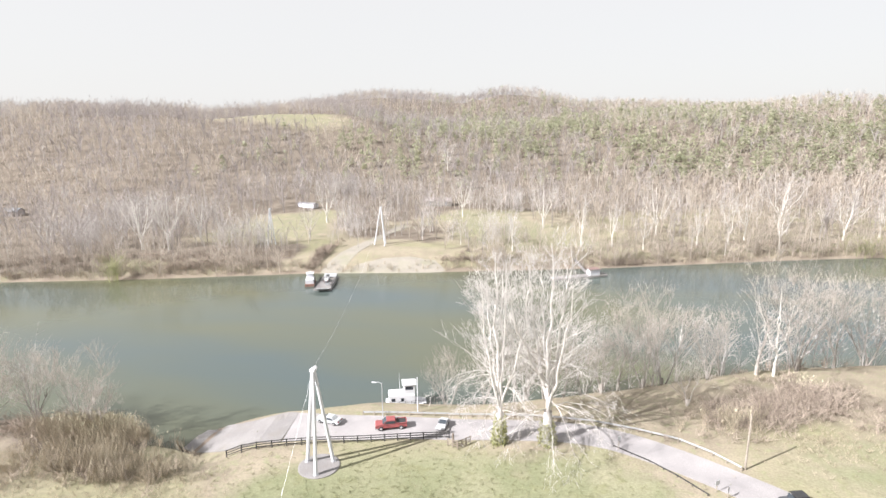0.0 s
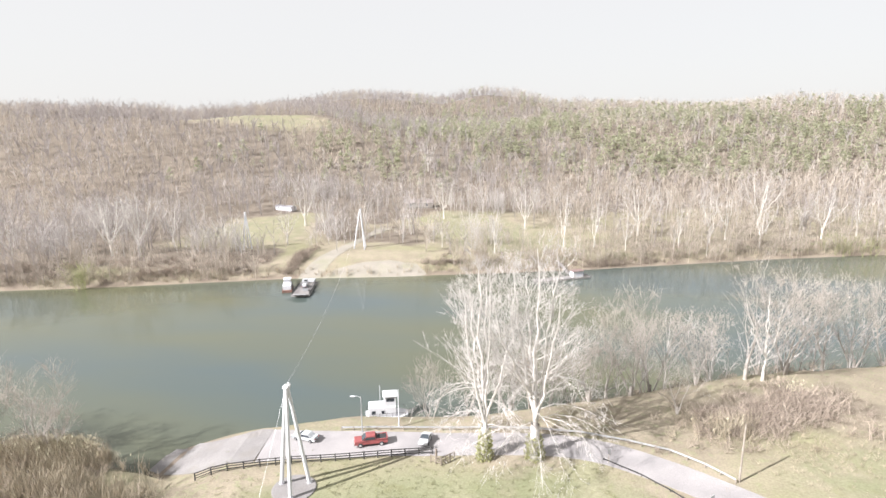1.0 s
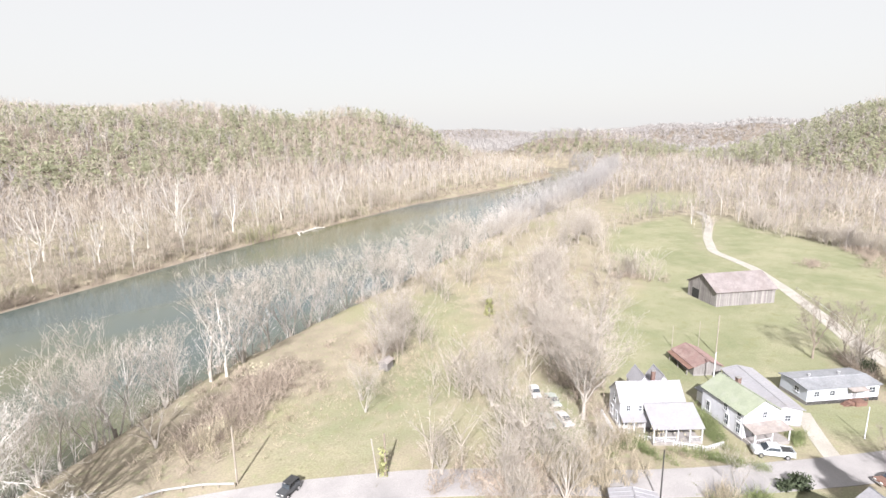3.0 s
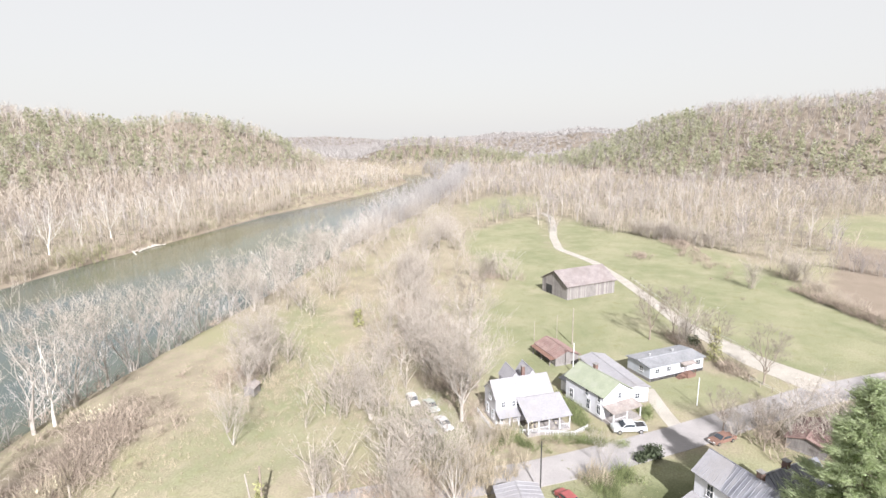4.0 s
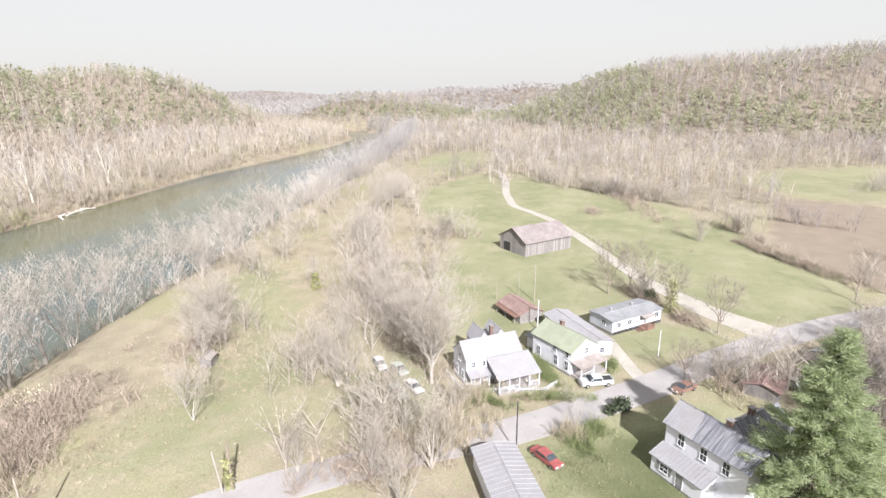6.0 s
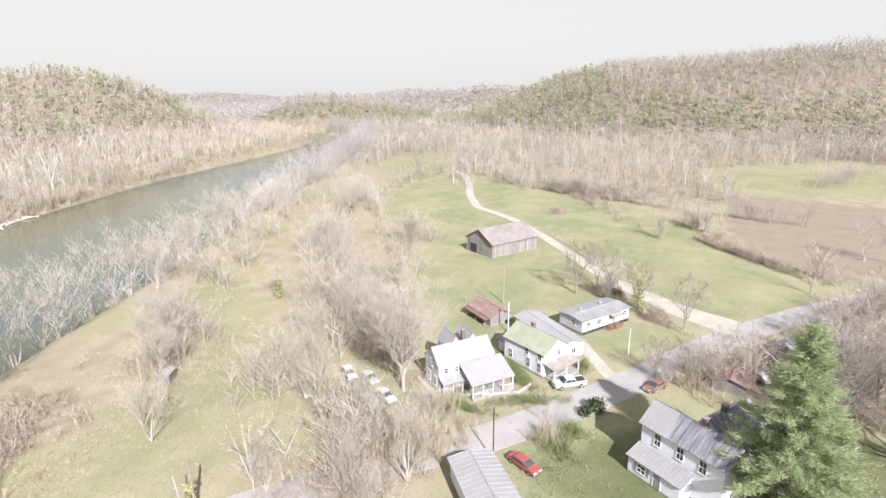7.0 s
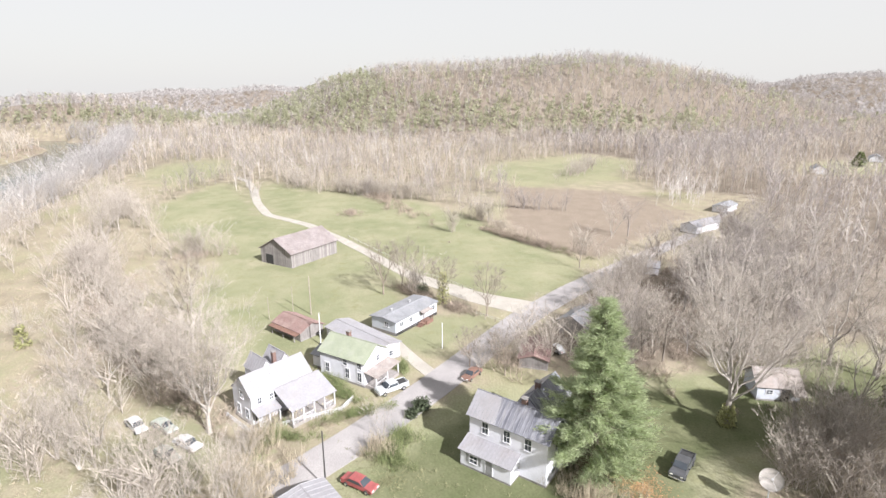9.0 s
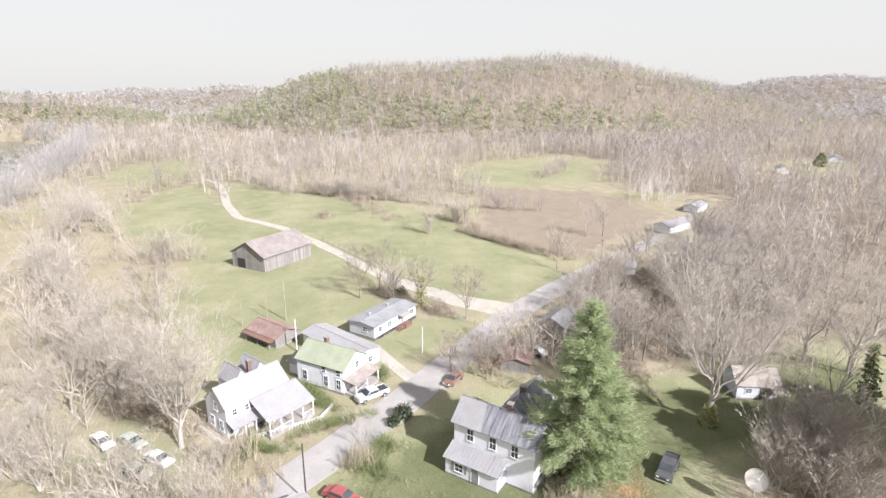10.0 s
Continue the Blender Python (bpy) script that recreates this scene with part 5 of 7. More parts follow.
def block(root, m, long, wide, eave, ridge, wall_mat, roof_mat, windows=(), doors=(), over=0.35, ribs=0.0, chimney=None, base=0.3, boards=0):
    """A gabled block of a house: ridge along local x, front at -y. windows and doors: (side, along, sill, width, height)."""
    L, W = long / 2, wide / 2
    made = [part("foundation", Mesher().box(-L - 0.04, -W - 0.04, -0.5, L + 0.04, W + 0.04, base), M_CONCRETE, root)]
    walls = Mesher()
    walls.add([(-L, -W, base), (L, -W, base), (L, W, base), (-L, W, base), (-L, -W, eave), (L, -W, eave), (L, W, eave), (-L, W, eave), (-L, 0, ridge - 0.06), (L, 0, ridge - 0.06)],
              [(0, 1, 5, 4), (2, 3, 7, 6), (1, 2, 6, 9, 5), (3, 0, 4, 8, 7), (4, 5, 9, 8), (6, 7, 8, 9), (3, 2, 1, 0)])
    wall = part("wall", walls, wall_mat, root)
    made.append(wall)
    slope = (ridge - eave) / W
    for s in (-1, 1):
        lo, zo = s * (W + over), eave - slope * over
        quad = [(-L - over, lo, zo + 0.1), (L + over, lo, zo + 0.1), (L + over, 0, ridge + 0.1), (-L - over, 0, ridge + 0.1)]
        roof = part("roof", Mesher().slab(quad if s < 0 else [quad[1], quad[0], quad[3], quad[2]], 0.14), roof_mat, root)
        made.append(roof)
        if ribs:
            seams(roof, -L - over, L + over, ribs, (lo, zo + 0.12), (0, ridge + 0.12), roof_mat)
    made.append(part("ridge_cap", Mesher().tube([(-L - over, 0, ridge + 0.11), (L + over, 0, ridge + 0.11)], [0.09, 0.09], 6), roof_mat, root))
    if boards:
        # upright boards with gaps, each a piece of its own
        widths = random.Random(boards)
        for side, length, depth, turn in (("front", long, W, 0), ("left", wide, L, 270)):
            n = int(length / 0.3)
            for i in range(n):
                u = -length / 2 + (i + 0.5) * length / n
                top = eave - 0.1 if side == "front" else eave + (ridge - eave) * (1 - abs(u) / (length / 2)) - 0.2
                b = part("board", Mesher().box(-0.13, -0.03, base + widths.uniform(0, 0.12), 0.13, -0.002, top - widths.uniform(0, 0.1)), wall_mat, wall)
                b.matrix_basis = pose(0, 0, 0, 0, 0, turn) @ Matrix.Translation((u, -depth, 0))
    if chimney:
        x, y, top = chimney
        c = part("chimney", Mesher().soft_box(x - 0.34, y - 0.34, eave, x + 0.34, y + 0.34, top, 0.03), M_BRICK, root, "red brick chimney")
        part("cap", Mesher().box(x - 0.42, y - 0.42, top + 0.003, x + 0.42, y + 0.42, top + 0.12), M_CONCRETE, c)
        made.append(c)
    for ob in made:
        ob.matrix_basis = m.copy()
    for w in windows:
        opening(root, "window", m, L, W, *w)
    for d in doors:
        opening(root, "door", m, L, W, *d)


HERE = Matrix.Identity(4)


def house(name, xy, turn, long, wide, eave, ridge, label, wall_mat, roof_mat, category="house", group="houses of the hamlet", **more):
    root = thing(name, on(*xy), turn, label, category, group)
    block(root, HERE, long, wide, eave, ridge, wall_mat, roof_mat, **more)
    return root


def porch(root, x0, x1, y0, y1, low, high, roof_mat, posts, floor=0.45, m=HERE):
    """A lean-to porch: roof, floor, posts and rails. y0 is its outer edge."""
    made = [part("porch_roof", Mesher().slab([(x0 - 0.2, y0 - 0.2, low), (x1 + 0.2, y0 - 0.2, low), (x1 + 0.2, y1, high), (x0 - 0.2, y1, high)], 0.12), roof_mat, root),
            part("porch_floor", Mesher().box(x0, y0, -0.3, x1, y1 - 0.02, floor), M_BOARDS, root)]
    for i in range(posts):
        x = x0 + 0.1 + (x1 - x0 - 0.2) * i / (posts - 1)
        made.append(part("post", Mesher().soft_box(x - 0.08, y0 + 0.03, floor, x + 0.08, y0 + 0.19, low - 0.1, 0.015), M_WHITE, root))
        if i < posts - 1 and i != posts // 2:
            r = Mesher().box(x + 0.1, y0 + 0.08, floor + 0.8, x + (x1 - x0 - 0.2) / (posts - 1) - 0.1, y0 + 0.13, floor + 0.88)
            for k in range(1, 9):
                u = x + (x1 - x0 - 0.2) / (posts - 1) * k / 9
                r.box(u - 0.02, y0 + 0.085, floor, u + 0.02, y0 + 0.125, floor + 0.8)
            made.append(part("railing", r, M_WHITE, root))
    for ob in made:
        ob.matrix_basis = m.copy()


def at_line(p, turn, u, v):
    t = radians(turn)
    return (p[0] + u * math.cos(t) - v * math.sin(t), p[1] + u * math.sin(t) + v * math.cos(t))


# white house with porches and a rear wing
T = -47
wh = house("house", at_line((75.2, 31.6), T, 5.2, 2.65), T, 10.4, 5.3, 4.9, 7.2, "white clapboard house with a pale metal roof and porches", M_CLAP, M_ROOF_WHITE, ribs=0.6, over=0.15,
           windows=[("left", -1.2, 1.0, 0.9, 1.5), ("left", 1.2, 1.0, 0.9, 1.5), ("left", 0, 3.9, 0.8, 1.2), ("front", -3.9, 3.5, 0.6, 0.9), ("front", -2.0, 3.4, 0.55, 0.9), ("front", -1.2, 3.4, 0.55, 0.9), ("front", -4.4, 0.9, 0.8, 1.3),
                    ("front", 0.8, 1.0, 0.9, 1.5), ("front", 3.6, 1.0, 0.9, 1.5), ("right", 0, 1.1, 0.9, 1.5)],
           doors=[("front", -2.6, 0.5, 0.95, 2.05)])
porch(wh, -1.4, 6.3, -7.1, -2.66, 2.75, 4.75, M_ROOF_WHITE, 5)
porch(wh, -5.1, -1.6, -4.3, -2.66, 2.45, 3.1, M_ROOF_WHITE, 3)
for u in (0.3, 3.6):
    block(wh, pose(u, 4.2, 0, 0, 0, 90), 4.4, 2.7, 5.2, 7.15, M_CLAP, M_ROOF_WHITE, ribs=0.6, over=0.12, base=0.3, windows=[("right", 0, 3.6, 0.8, 1.2)])
flue = part("chimney", Mesher().soft_box(1.65, 2.2, 4.5, 2.25, 2.8, 7.9, 0.03), M_BRICK, wh, "weathered brick chimney")
part("cap", Mesher().box(1.58, 2.13, 7.903, 2.32, 2.87, 8.0), M_CONCRETE, flue)
# green-roofed house, gable to the lane
gh = house("house", (90.3, 17.8), -126, 9.6, 6.6, 4.5, 6.5, "white two-storey house with a green shingle roof", M_CLAP, M_ROOF_GREEN,
           windows=[("front", -3.2, 0.9, 0.8, 1.6), ("front", 1.2, 0.8, 0.8, 1.7), ("front", 3.8, 0.8, 0.8, 1.6), ("front", 0.8, 3.1, 0.75, 1.0), ("front", 3.8, 3.1, 0.75, 1.0), ("right", 0.4, 3.4, 0.7, 1.0)],
           chimney=(-1.2, 0.3, 7.4), doors=[("right", -1.2, 0.4, 0.9, 2.0)])
porch(gh, -3.2, 3.2, -7.2, -4.82, 2.45, 2.85, M_ROOF_BROWN, 3, m=pose(0, 0, 0, 0, 0, 90))
block(gh, pose(-6.3, 0.3, 0), 3.0, 4.6, 2.5, 3.3, M_CLAP, M_ROOF_GREY)
# long white building behind it
lh = house("long_house", (99.3, 16.8), -139, 15.2, 5.4, 3.1, 3.7, "long low white building with a white metal roof", M_CLAP, M_ROOF_WHITE, windows=[("right", 0.5, 1.1, 0.9, 0.9), ("back", 3, 1.1, 0.9, 0.9)], ribs=0.8)
# mobile home with wooden steps
mh = house("mobile_home", (111.6, 8.2), -41, 14.0, 6.4, 3.1, 3.45, "pale blue-white mobile home with a grey low-pitched roof", M_BLUEWHITE, M_ROOF_GREY, base=0.7,
           windows=[("front", -5.2, 1.6, 1.0, 0.9), ("front", -2.2, 1.6, 1.0, 0.9), ("front", 5.6, 1.6, 1.2, 1.0), ("left", 0.8, 1.6, 1.0, 0.9)], doors=[("front", 2.2, 0.8, 0.9, 2.0)])
stair = Mesher().box(1.2, -4.9, -0.2, 3.4, -3.22, 0.7)
for i in range(4):
    stair.box(0.2 - 0.32 * i, -4.6, -0.2, 1.19 - 0.32 * i, -3.5, 0.55 - 0.17 * i)
for x in (1.25, 3.3):
    stair.box(x - 0.05, -4.88, 0.7, x + 0.05, -4.78, 1.6)
part("steps", stair.box(1.2, -4.86, 1.55, 3.4, -4.8, 1.63), M_RUST, mh, "reddish wooden steps")
part("awning", Mesher().slab([(0.6, -4.6, 2.75), (3.9, -4.6, 2.75), (3.9, -3.21, 3.0), (0.6, -3.21, 3.0)], 0.07), M_ROOF_BROWN, mh, "faded brown awning over the door")
# dark sheet standing for the shade beneath the open, raised floor
part("skirting", Mesher().box(-7.0, -3.24, -0.3, 7.0, -3.21, 0.68), M_DARKWOOD, mh)
for x in (-3.4, 2.6):
    part("vent", Mesher().lathe([(0.16, 3.2), (0.16, 3.8), (0.25, 3.81), (0.25, 3.95)], 8), M_STEEL, mh).location = (x, 0.9, 0)
# red-roofed shed
sh = house("shed", (108.5, 30.2), -134, 8.6, 5.6, 2.0, 3.2, "low board shed with a rusty red roof", M_BOARDS, M_ROOF_RED, ribs=0.7, category="shed", boards=3)
for u in (-3.6, 0, 3.6):
    part("post", Mesher().box(u - 0.08, -3.9, -0.2, u + 0.08, -3.74, 1.6), M_BOARDS, sh)
part("lean_roof", Mesher().slab([(-4.4, -4.1, 1.6), (4.4, -4.1, 1.6), (4.4, -2.7, 1.95), (-4.4, -2.7, 1.95)], 0.08), M_RUST, sh)
# barn
bn = house("barn", (162.2, 37.9), -38, 18.0, 12.6, 4.3, 7.7, "weathered grey board barn with a pale tin roof", M_BOARDS, M_ROOF_BARN, over=0.5, ribs=0.75, category="barn", base=0.1, boards=5)
part("doorway", Mesher().box(-9.08, 1.2, 0.05, -9.035, 4.2, 2.8), M_DARK, bn, "dark open doorway")
part("wide_door", Mesher().box(-2.0, -6.42, 0.05, 1.4, -6.34, 3.4), M_BOARDS, bn)
# two-storey farmhouse near the pine
FT = -131
fh = house("farmhouse", (64.2, -4.8), FT, 11.2, 5.2, 6.5, 8.6, "white two-storey farmhouse with a patched tin roof", M_CLAP, M_ROOF_TIN, ribs=0.5,
           windows=[("front", -3.2, 4.3, 0.85, 1.6), ("front", 0, 4.3, 0.85, 1.6), ("front", 3.0, 4.3, 0.85, 1.6), ("right", -0.4, 1.0, 0.9, 1.5), ("right", 0.2, 4.2, 0.8, 1.4)],
           chimney=(0.9, 0.3, 9.5))
# pale new sheets on the near end of its roof
part("roof_patch", Mesher().slab([(-5.98, -2.98, 6.33), (-1.6, -2.98, 6.33), (-2.2, -0.1, 8.70), (-5.98, -0.1, 8.70)], 0.03), M_ROOF_WHITE, fh, "pale newer roofing sheets")
# its closed-in porch and rear wing
closed = Mesher().add([(-5.5, -4.9, 0.3), (1.9, -4.9, 0.3), (1.9, -2.62, 0.3), (-5.5, -2.62, 0.3), (-5.5, -4.9, 2.6), (1.9, -4.9, 2.6), (1.9, -2.62, 3.4), (-5.5, -2.62, 3.4)],
                      [(0, 1, 5, 4), (1, 2, 6, 5), (2, 3, 7, 6), (3, 0, 4, 7), (4, 5, 6, 7), (3, 2, 1, 0)])
part("porch_wall", closed, M_CLAP, fh)
pr = part("porch_roof", Mesher().slab([(-5.75, -5.2, 2.55), (2.15, -5.2, 2.55), (2.15, -2.61, 3.5), (-5.75, -2.61, 3.5)], 0.1), M_ROOF_WHITE, fh)
seams(pr, -5.75, 2.15, 0.5, (-5.2, 2.57), (-2.61, 3.52), M_ROOF_WHITE)
part("porch_base", Mesher().box(-5.5, -4.88, -0.5, 1.9, -2.62, 0.29), M_CONCRETE, fh)
opening(fh, "window", HERE, 5.6, 4.9, "front", -3.5, 1.05, 1.1, 1.05)
for u in (-4.42, -2.58):
    part("shutter", Mesher().box(u - 0.2, -4.96, 1.0, u + 0.2, -4.902, 2.15), M_DOOR, fh, "dark grey shutter")
opening(fh, "door", HERE, 5.6, 4.9, "front", -1.2, 0.35, 0.95, 2.0)
block(fh, pose(0.5, 6.4, 0, 0, 0, 90), 7.8, 4.8, 6.1, 8.45, M_CLAP, M_ROOF_TIN, ribs=0.5, chimney=(-1.0, 0.2, 9.3), windows=[("back", 0.5, 3.4, 0.8, 1.3), ("right", 0, 3.4, 0.8, 1.3)])
part("roof_patch", Mesher().slab([(-2.24, 5.0, 6.04), (-2.24, 10.62, 6.04), (0.42, 10.62, 8.585), (0.42, 5.0, 8.585)][::-1], 0.03), M_ROOF_WHITE, fh, "pale newer roofing sheets")
# cottage, outbuilding, sheds farther off
cot = house("cottage", (76.6, -50.2), -104, 6.4, 5.2, 2.6, 4.5, "small pale blue cottage with a red-brown roof", M_BLUEWHITE, M_ROOF_BROWN, category="cottage",
            windows=[("front", -1.4, 1.2, 0.9, 0.7)])
part("doorway", Mesher().box(0.3, -2.66, 0.1, 1.6, -2.605, 2.2), M_DARK, cot, "dark open doorway")
part("lean_to", Mesher().slab([(1.5, -4.4, 2.0), (3.5, -4.4, 2.0), (3.5, -2.61, 2.6), (1.5, -2.61, 2.6)], 0.08), M_ROOF_BROWN, cot)
for u in (1.6, 3.4):
    part("post", Mesher().box(u - 0.06, -4.3, -0.2, u + 0.06, -4.18, 1.95), M_BOARDS, cot)
ob_ = house("outbuilding", (51.85, 18.2), -147, 14.0, 5.4, 3.0, 3.45, "long outbuilding with a pale metal roof", M_CLAP, M_ROOF_WHITE, ribs=0.8, category="shed", windows=[("back", 2, 1.0, 0.8, 0.8)])
house("small_shed", (137.5, -58.6), -120, 5.5, 4.0, 2.4, 3.6, "small white shed by the lane", M_CLAP, M_ROOF_WHITE, category="shed", doors=[("right", 0, 0.2, 0.9, 1.9)])
house("long_shed", (181, -99), -60, 15.0, 6.0, 2.8, 3.9, "long shed with a white roof among trees", M_CLAP, M_ROOF_WHITE, category="shed", ribs=1.0)
house("low_shed", (212, -128), -50, 12.0, 6.0, 2.6, 3.5, "low pale shed among trees", M_CLAP, M_ROOF_GREY, category="shed")
house("rusty_shed", (92, -15.0), -20, 8.0, 5.0, 1.9, 2.7, "low shed with a rust-red roof among scrub", M_BOARDS, M_ROOF_RED, category="shed", ribs=0.8)
house("grey_house", (104, -27.5), -45, 8.0, 5.5, 2.8, 4.2, "grey weathered house beside the lane", M_BOARDS, M_ROOF_GREY, windows=[("front", -2, 1, 0.8, 1.2), ("front", 2, 1, 0.8, 1.2)])
house("far_house", (312, -252), -30, 12.0, 7.0, 3.0, 5.0, "pale bungalow on a far lawn", M_CLAP, M_ROOF_GREY)
house("far_house", (362, -338), -40, 14.0, 8.0, 3.0, 5.2, "pale house at the far end of the lane", M_CLAP, M_ROOF_GREY, group="far houses")
house("bungalow", (-76, 330), 8, 17.0, 7.5, 2.9, 5.0, "tan bungalow at the foot of the wooded slope", M_GRAVEL, M_ROOF_BROWN, group="houses across the river", windows=[("front", -5, 1, 1.2, 1.2), ("front", 5, 1, 1.2, 1.2)], doors=[("front", 0, 0.3, 0.95, 2.0)])
house("trailer", (-156, 306), -22, 14.0, 4.2, 2.8, 3.2, "white trailer home by the far meadow", M_CLAP, M_ROOF_WHITE, group="houses across the river", category="trailer", windows=[("front", -4, 1.2, 1.0, 0.9), ("front", 3, 1.2, 1.0, 0.9)])
house("cabin", (-320, 250), 10, 10.0, 6.0, 2.8, 4.4, "low weathered cabin among the far trees", M_BOARDS, M_ROOF_GREY, group="houses across the river")

# ---- vehicles ----
def wheel(parent, x, y, r, w):
    t = part("wheel", Mesher().lathe([(r * 0.82, -w / 2), (r, -w / 2 + 0.04), (r, w / 2 - 0.04), (r * 0.82, w / 2)], 14), M_DARK, parent, "black tyre")
    t.matrix_basis = pose(x, y, r, 90, 0, 0)
    part("rim", Mesher().lathe([(r * 0.58, -w / 2 - 0.012), (r * 0.5, w / 2 + 0.012)], 10), M_CHROME, t)


def body(parent, profile, half, paint_mat, tuck=0.1):
    """A car body from a side outline of (x, z), narrowing towards the top."""
    zs = [z for _, z in profile]
    zmid = 0.62 * max(zs)
    n = len(profile)
    v = []
    for s in (-1, 1):
        for x, z in profile:
            v.append((x, s * (half - (tuck if z > zmid else 0) - (0.06 if z < 0.4 else 0)), z))
    faces = [tuple(range(n)), tuple(range(n, 2 * n))[::-1]] + [((i + 1) % n, i, n + i, n + (i + 1) % n) for i in range(n)]
    bm = bmesh.new()
    bv = [bm.verts.new(p) for p in v]
    for f in faces:
        bm.faces.new([bv[i] for i in f])
    bmesh.ops.recalc_face_normals(bm, faces=bm.faces)
    bmesh.ops.bevel(bm, geom=list(bm.edges), offset=0.05, segments=2, affect="EDGES", clamp_overlap=True)
    me_ = bpy.data.meshes.new("body")
    bm.to_mesh(me_)
    bm.free()
    return part("body", me_, paint_mat, parent)


def glazing(parent, x0, x1, x2, x3, z0, z1, half):
    """Windscreen, rear window and side panes over a cabin: x0, x1 front foot and top; x2, x3 rear top and foot."""
    def pane(name, quad):
        part(name, Mesher().slab(quad, 0.03), M_GLASS, parent)
    h0, h1 = half - 0.12, half - 0.26
    e = 0.025
    pane("windscreen", [(x0 + e, h0, z0), (x0 + e, -h0, z0), (x1 + e, -h1, z1), (x1 + e, h1, z1)])
    pane("rear_window", [(x3 - e, -h0, z0), (x3 - e, h0, z0), (x2 - e, h1, z1), (x2 - e, -h1, z1)])
    for s in (-1, 1):
        y0, y1 = s * (half - 0.075), s * (half - 0.105)
        q = [(x3 + 0.25, y0, z0 + 0.02), (x0 - 0.25, y0, z0 + 0.02), (x1 - 0.08, y1, z1 - 0.04), (x2 + 0.08, y1, z1 - 0.04)]
        pane("side_window", q if s < 0 else [q[1], q[0], q[3], q[2]])


def lamps(parent, front, back, half, zf, zb):
    for s in (-1, 1):
        part("headlight", Mesher().soft_box(front - 0.06, s * (half - 0.36) - 0.18, zf, front + 0.015, s * (half - 0.36) + 0.18, zf + 0.15, 0.02), M_LAMP_CLEAR, parent)
        part("tail_light", Mesher().soft_box(back - 0.015, s * (half - 0.3) - 0.15, zb, back + 0.06, s * (half - 0.3) + 0.15, zb + 0.16, 0.02), M_LAMP_RED, parent)
    part("bumper", Mesher().soft_box(front - 0.1, -half + 0.06, 0.34, front + 0.06, half - 0.06, 0.54, 0.03), M_CHROME, parent)
    part("bumper", Mesher().soft_box(back - 0.06, -half + 0.06, 0.36, back + 0.1, half - 0.06, 0.56, 0.03), M_CHROME, parent)


def saloon(x, y, turn, paint_mat, label, group="parked cars", length=4.6, dz=0.0):
    c = thing("car", on(x, y, dz), turn, label, "car", group)
    h = length / 2
    body(c, [(-h, 0.32), (h, 0.32), (h, 0.62), (h - 0.15, 0.78), (h - 1.25, 0.9), (h - 1.95, 1.36), (-h + 1.35, 1.4), (-h + 0.7, 0.98), (-h + 0.05, 0.92)], 0.86, paint_mat, 0.12)
    glazing(c, h - 1.25, h - 1.95, -h + 1.35, -h + 0.7, 0.92, 1.34, 0.86)
    lamps(c, h, -h, 0.86, 0.6, 0.66)
    for sx in (h - 0.9, -h + 0.85):
        for sy in (-0.78, 0.78):
            wheel(c, sx, sy, 0.32, 0.2)
    return c


def pickup(x, y, turn, paint_mat, label, group="parked trucks", dz=0.0):
    c = thing("pickup_truck", on(x, y, dz), turn, label, "pickup truck", group)
    body(c, [(-2.8, 0.5), (2.75, 0.5), (2.75, 0.95), (2.6, 1.08), (1.45, 1.18), (0.75, 1.78), (-0.75, 1.8), (-0.95, 1.2), (-0.97, 1.16), (-2.8, 1.16)], 0.98, paint_mat, 0.14)
    bed = Mesher().box(-2.62, -0.8, 1.17, -1.08, 0.8, 1.19)
    part("bed_floor", bed, M_DARK, c)
    for s in (-1, 1):
        part("bed_rail", Mesher().soft_box(-2.78, s * 0.9 - 0.07, 1.17, -1.0, s * 0.9 + 0.07, 1.32, 0.03), paint_mat, c)
    part("tailgate", Mesher().soft_box(-2.82, -0.86, 1.17, -2.7, 0.86, 1.32, 0.03), paint_mat, c)
    glazing(c, 1.45, 0.75, -0.75, -0.95, 1.22, 1.72, 0.98)
    lamps(c, 2.76, -2.8, 0.98, 0.78, 0.8)
    for sx in (1.8, -1.75):
        for sy in (-0.9, 0.9):
            wheel(c, sx, sy, 0.4, 0.26)
    for s in (-1, 1):
        part("mirror", Mesher().soft_box(1.1, s * 1.08 - 0.1, 1.25, 1.2, s * 1.08 + 0.1, 1.45, 0.02), M_DARK, c)
    return c


def bearing(a, b):
    return math.degrees(math.atan2(b[1] - a[1], b[0] - a[0]))


ON_ROAD = 0.06
pickup(-28.2, 71.6, 200, M_CAR_RED, "bright red pickup truck waiting on the ferry lane", dz=ON_ROAD)
saloon(-39.8, 71.2, 172, M_CAR_SILVER, "silver car parked by the slipway", dz=ON_ROAD)
saloon(-19.2, 73.4, 266, M_CAR_WHITE, "small pale car standing by the guard rail", length=3.5, dz=ON_ROAD)
saloon(76.7, 48.6, bearing((78.4, 50.2), (75.1, 47.0)), M_CAR_WHITE, "white saloon parked on the grass", length=4.7)
saloon(76.0, 44.4, bearing((77.2, 45.9), (74.9, 43.0)), M_CAR_GREEN, "grey-green saloon parked on the grass")
saloon(71.5, 39.6, bearing((72.7, 41.3), (70.3, 37.9)), M_CAR_WHITE, "white saloon parked beside the bare tree", length=4.6)
saloon(69.3, 41.5, bearing((70.3, 42.8), (68.3, 40.2)), M_CAR_GREEN, "dull grey-green car half hidden by scrub")
saloon(61.2, 15.6, bearing((62.7, 17.6), (59.8, 13.5)), M_CAR_RED, "faded red coupe on the lawn", length=4.9)
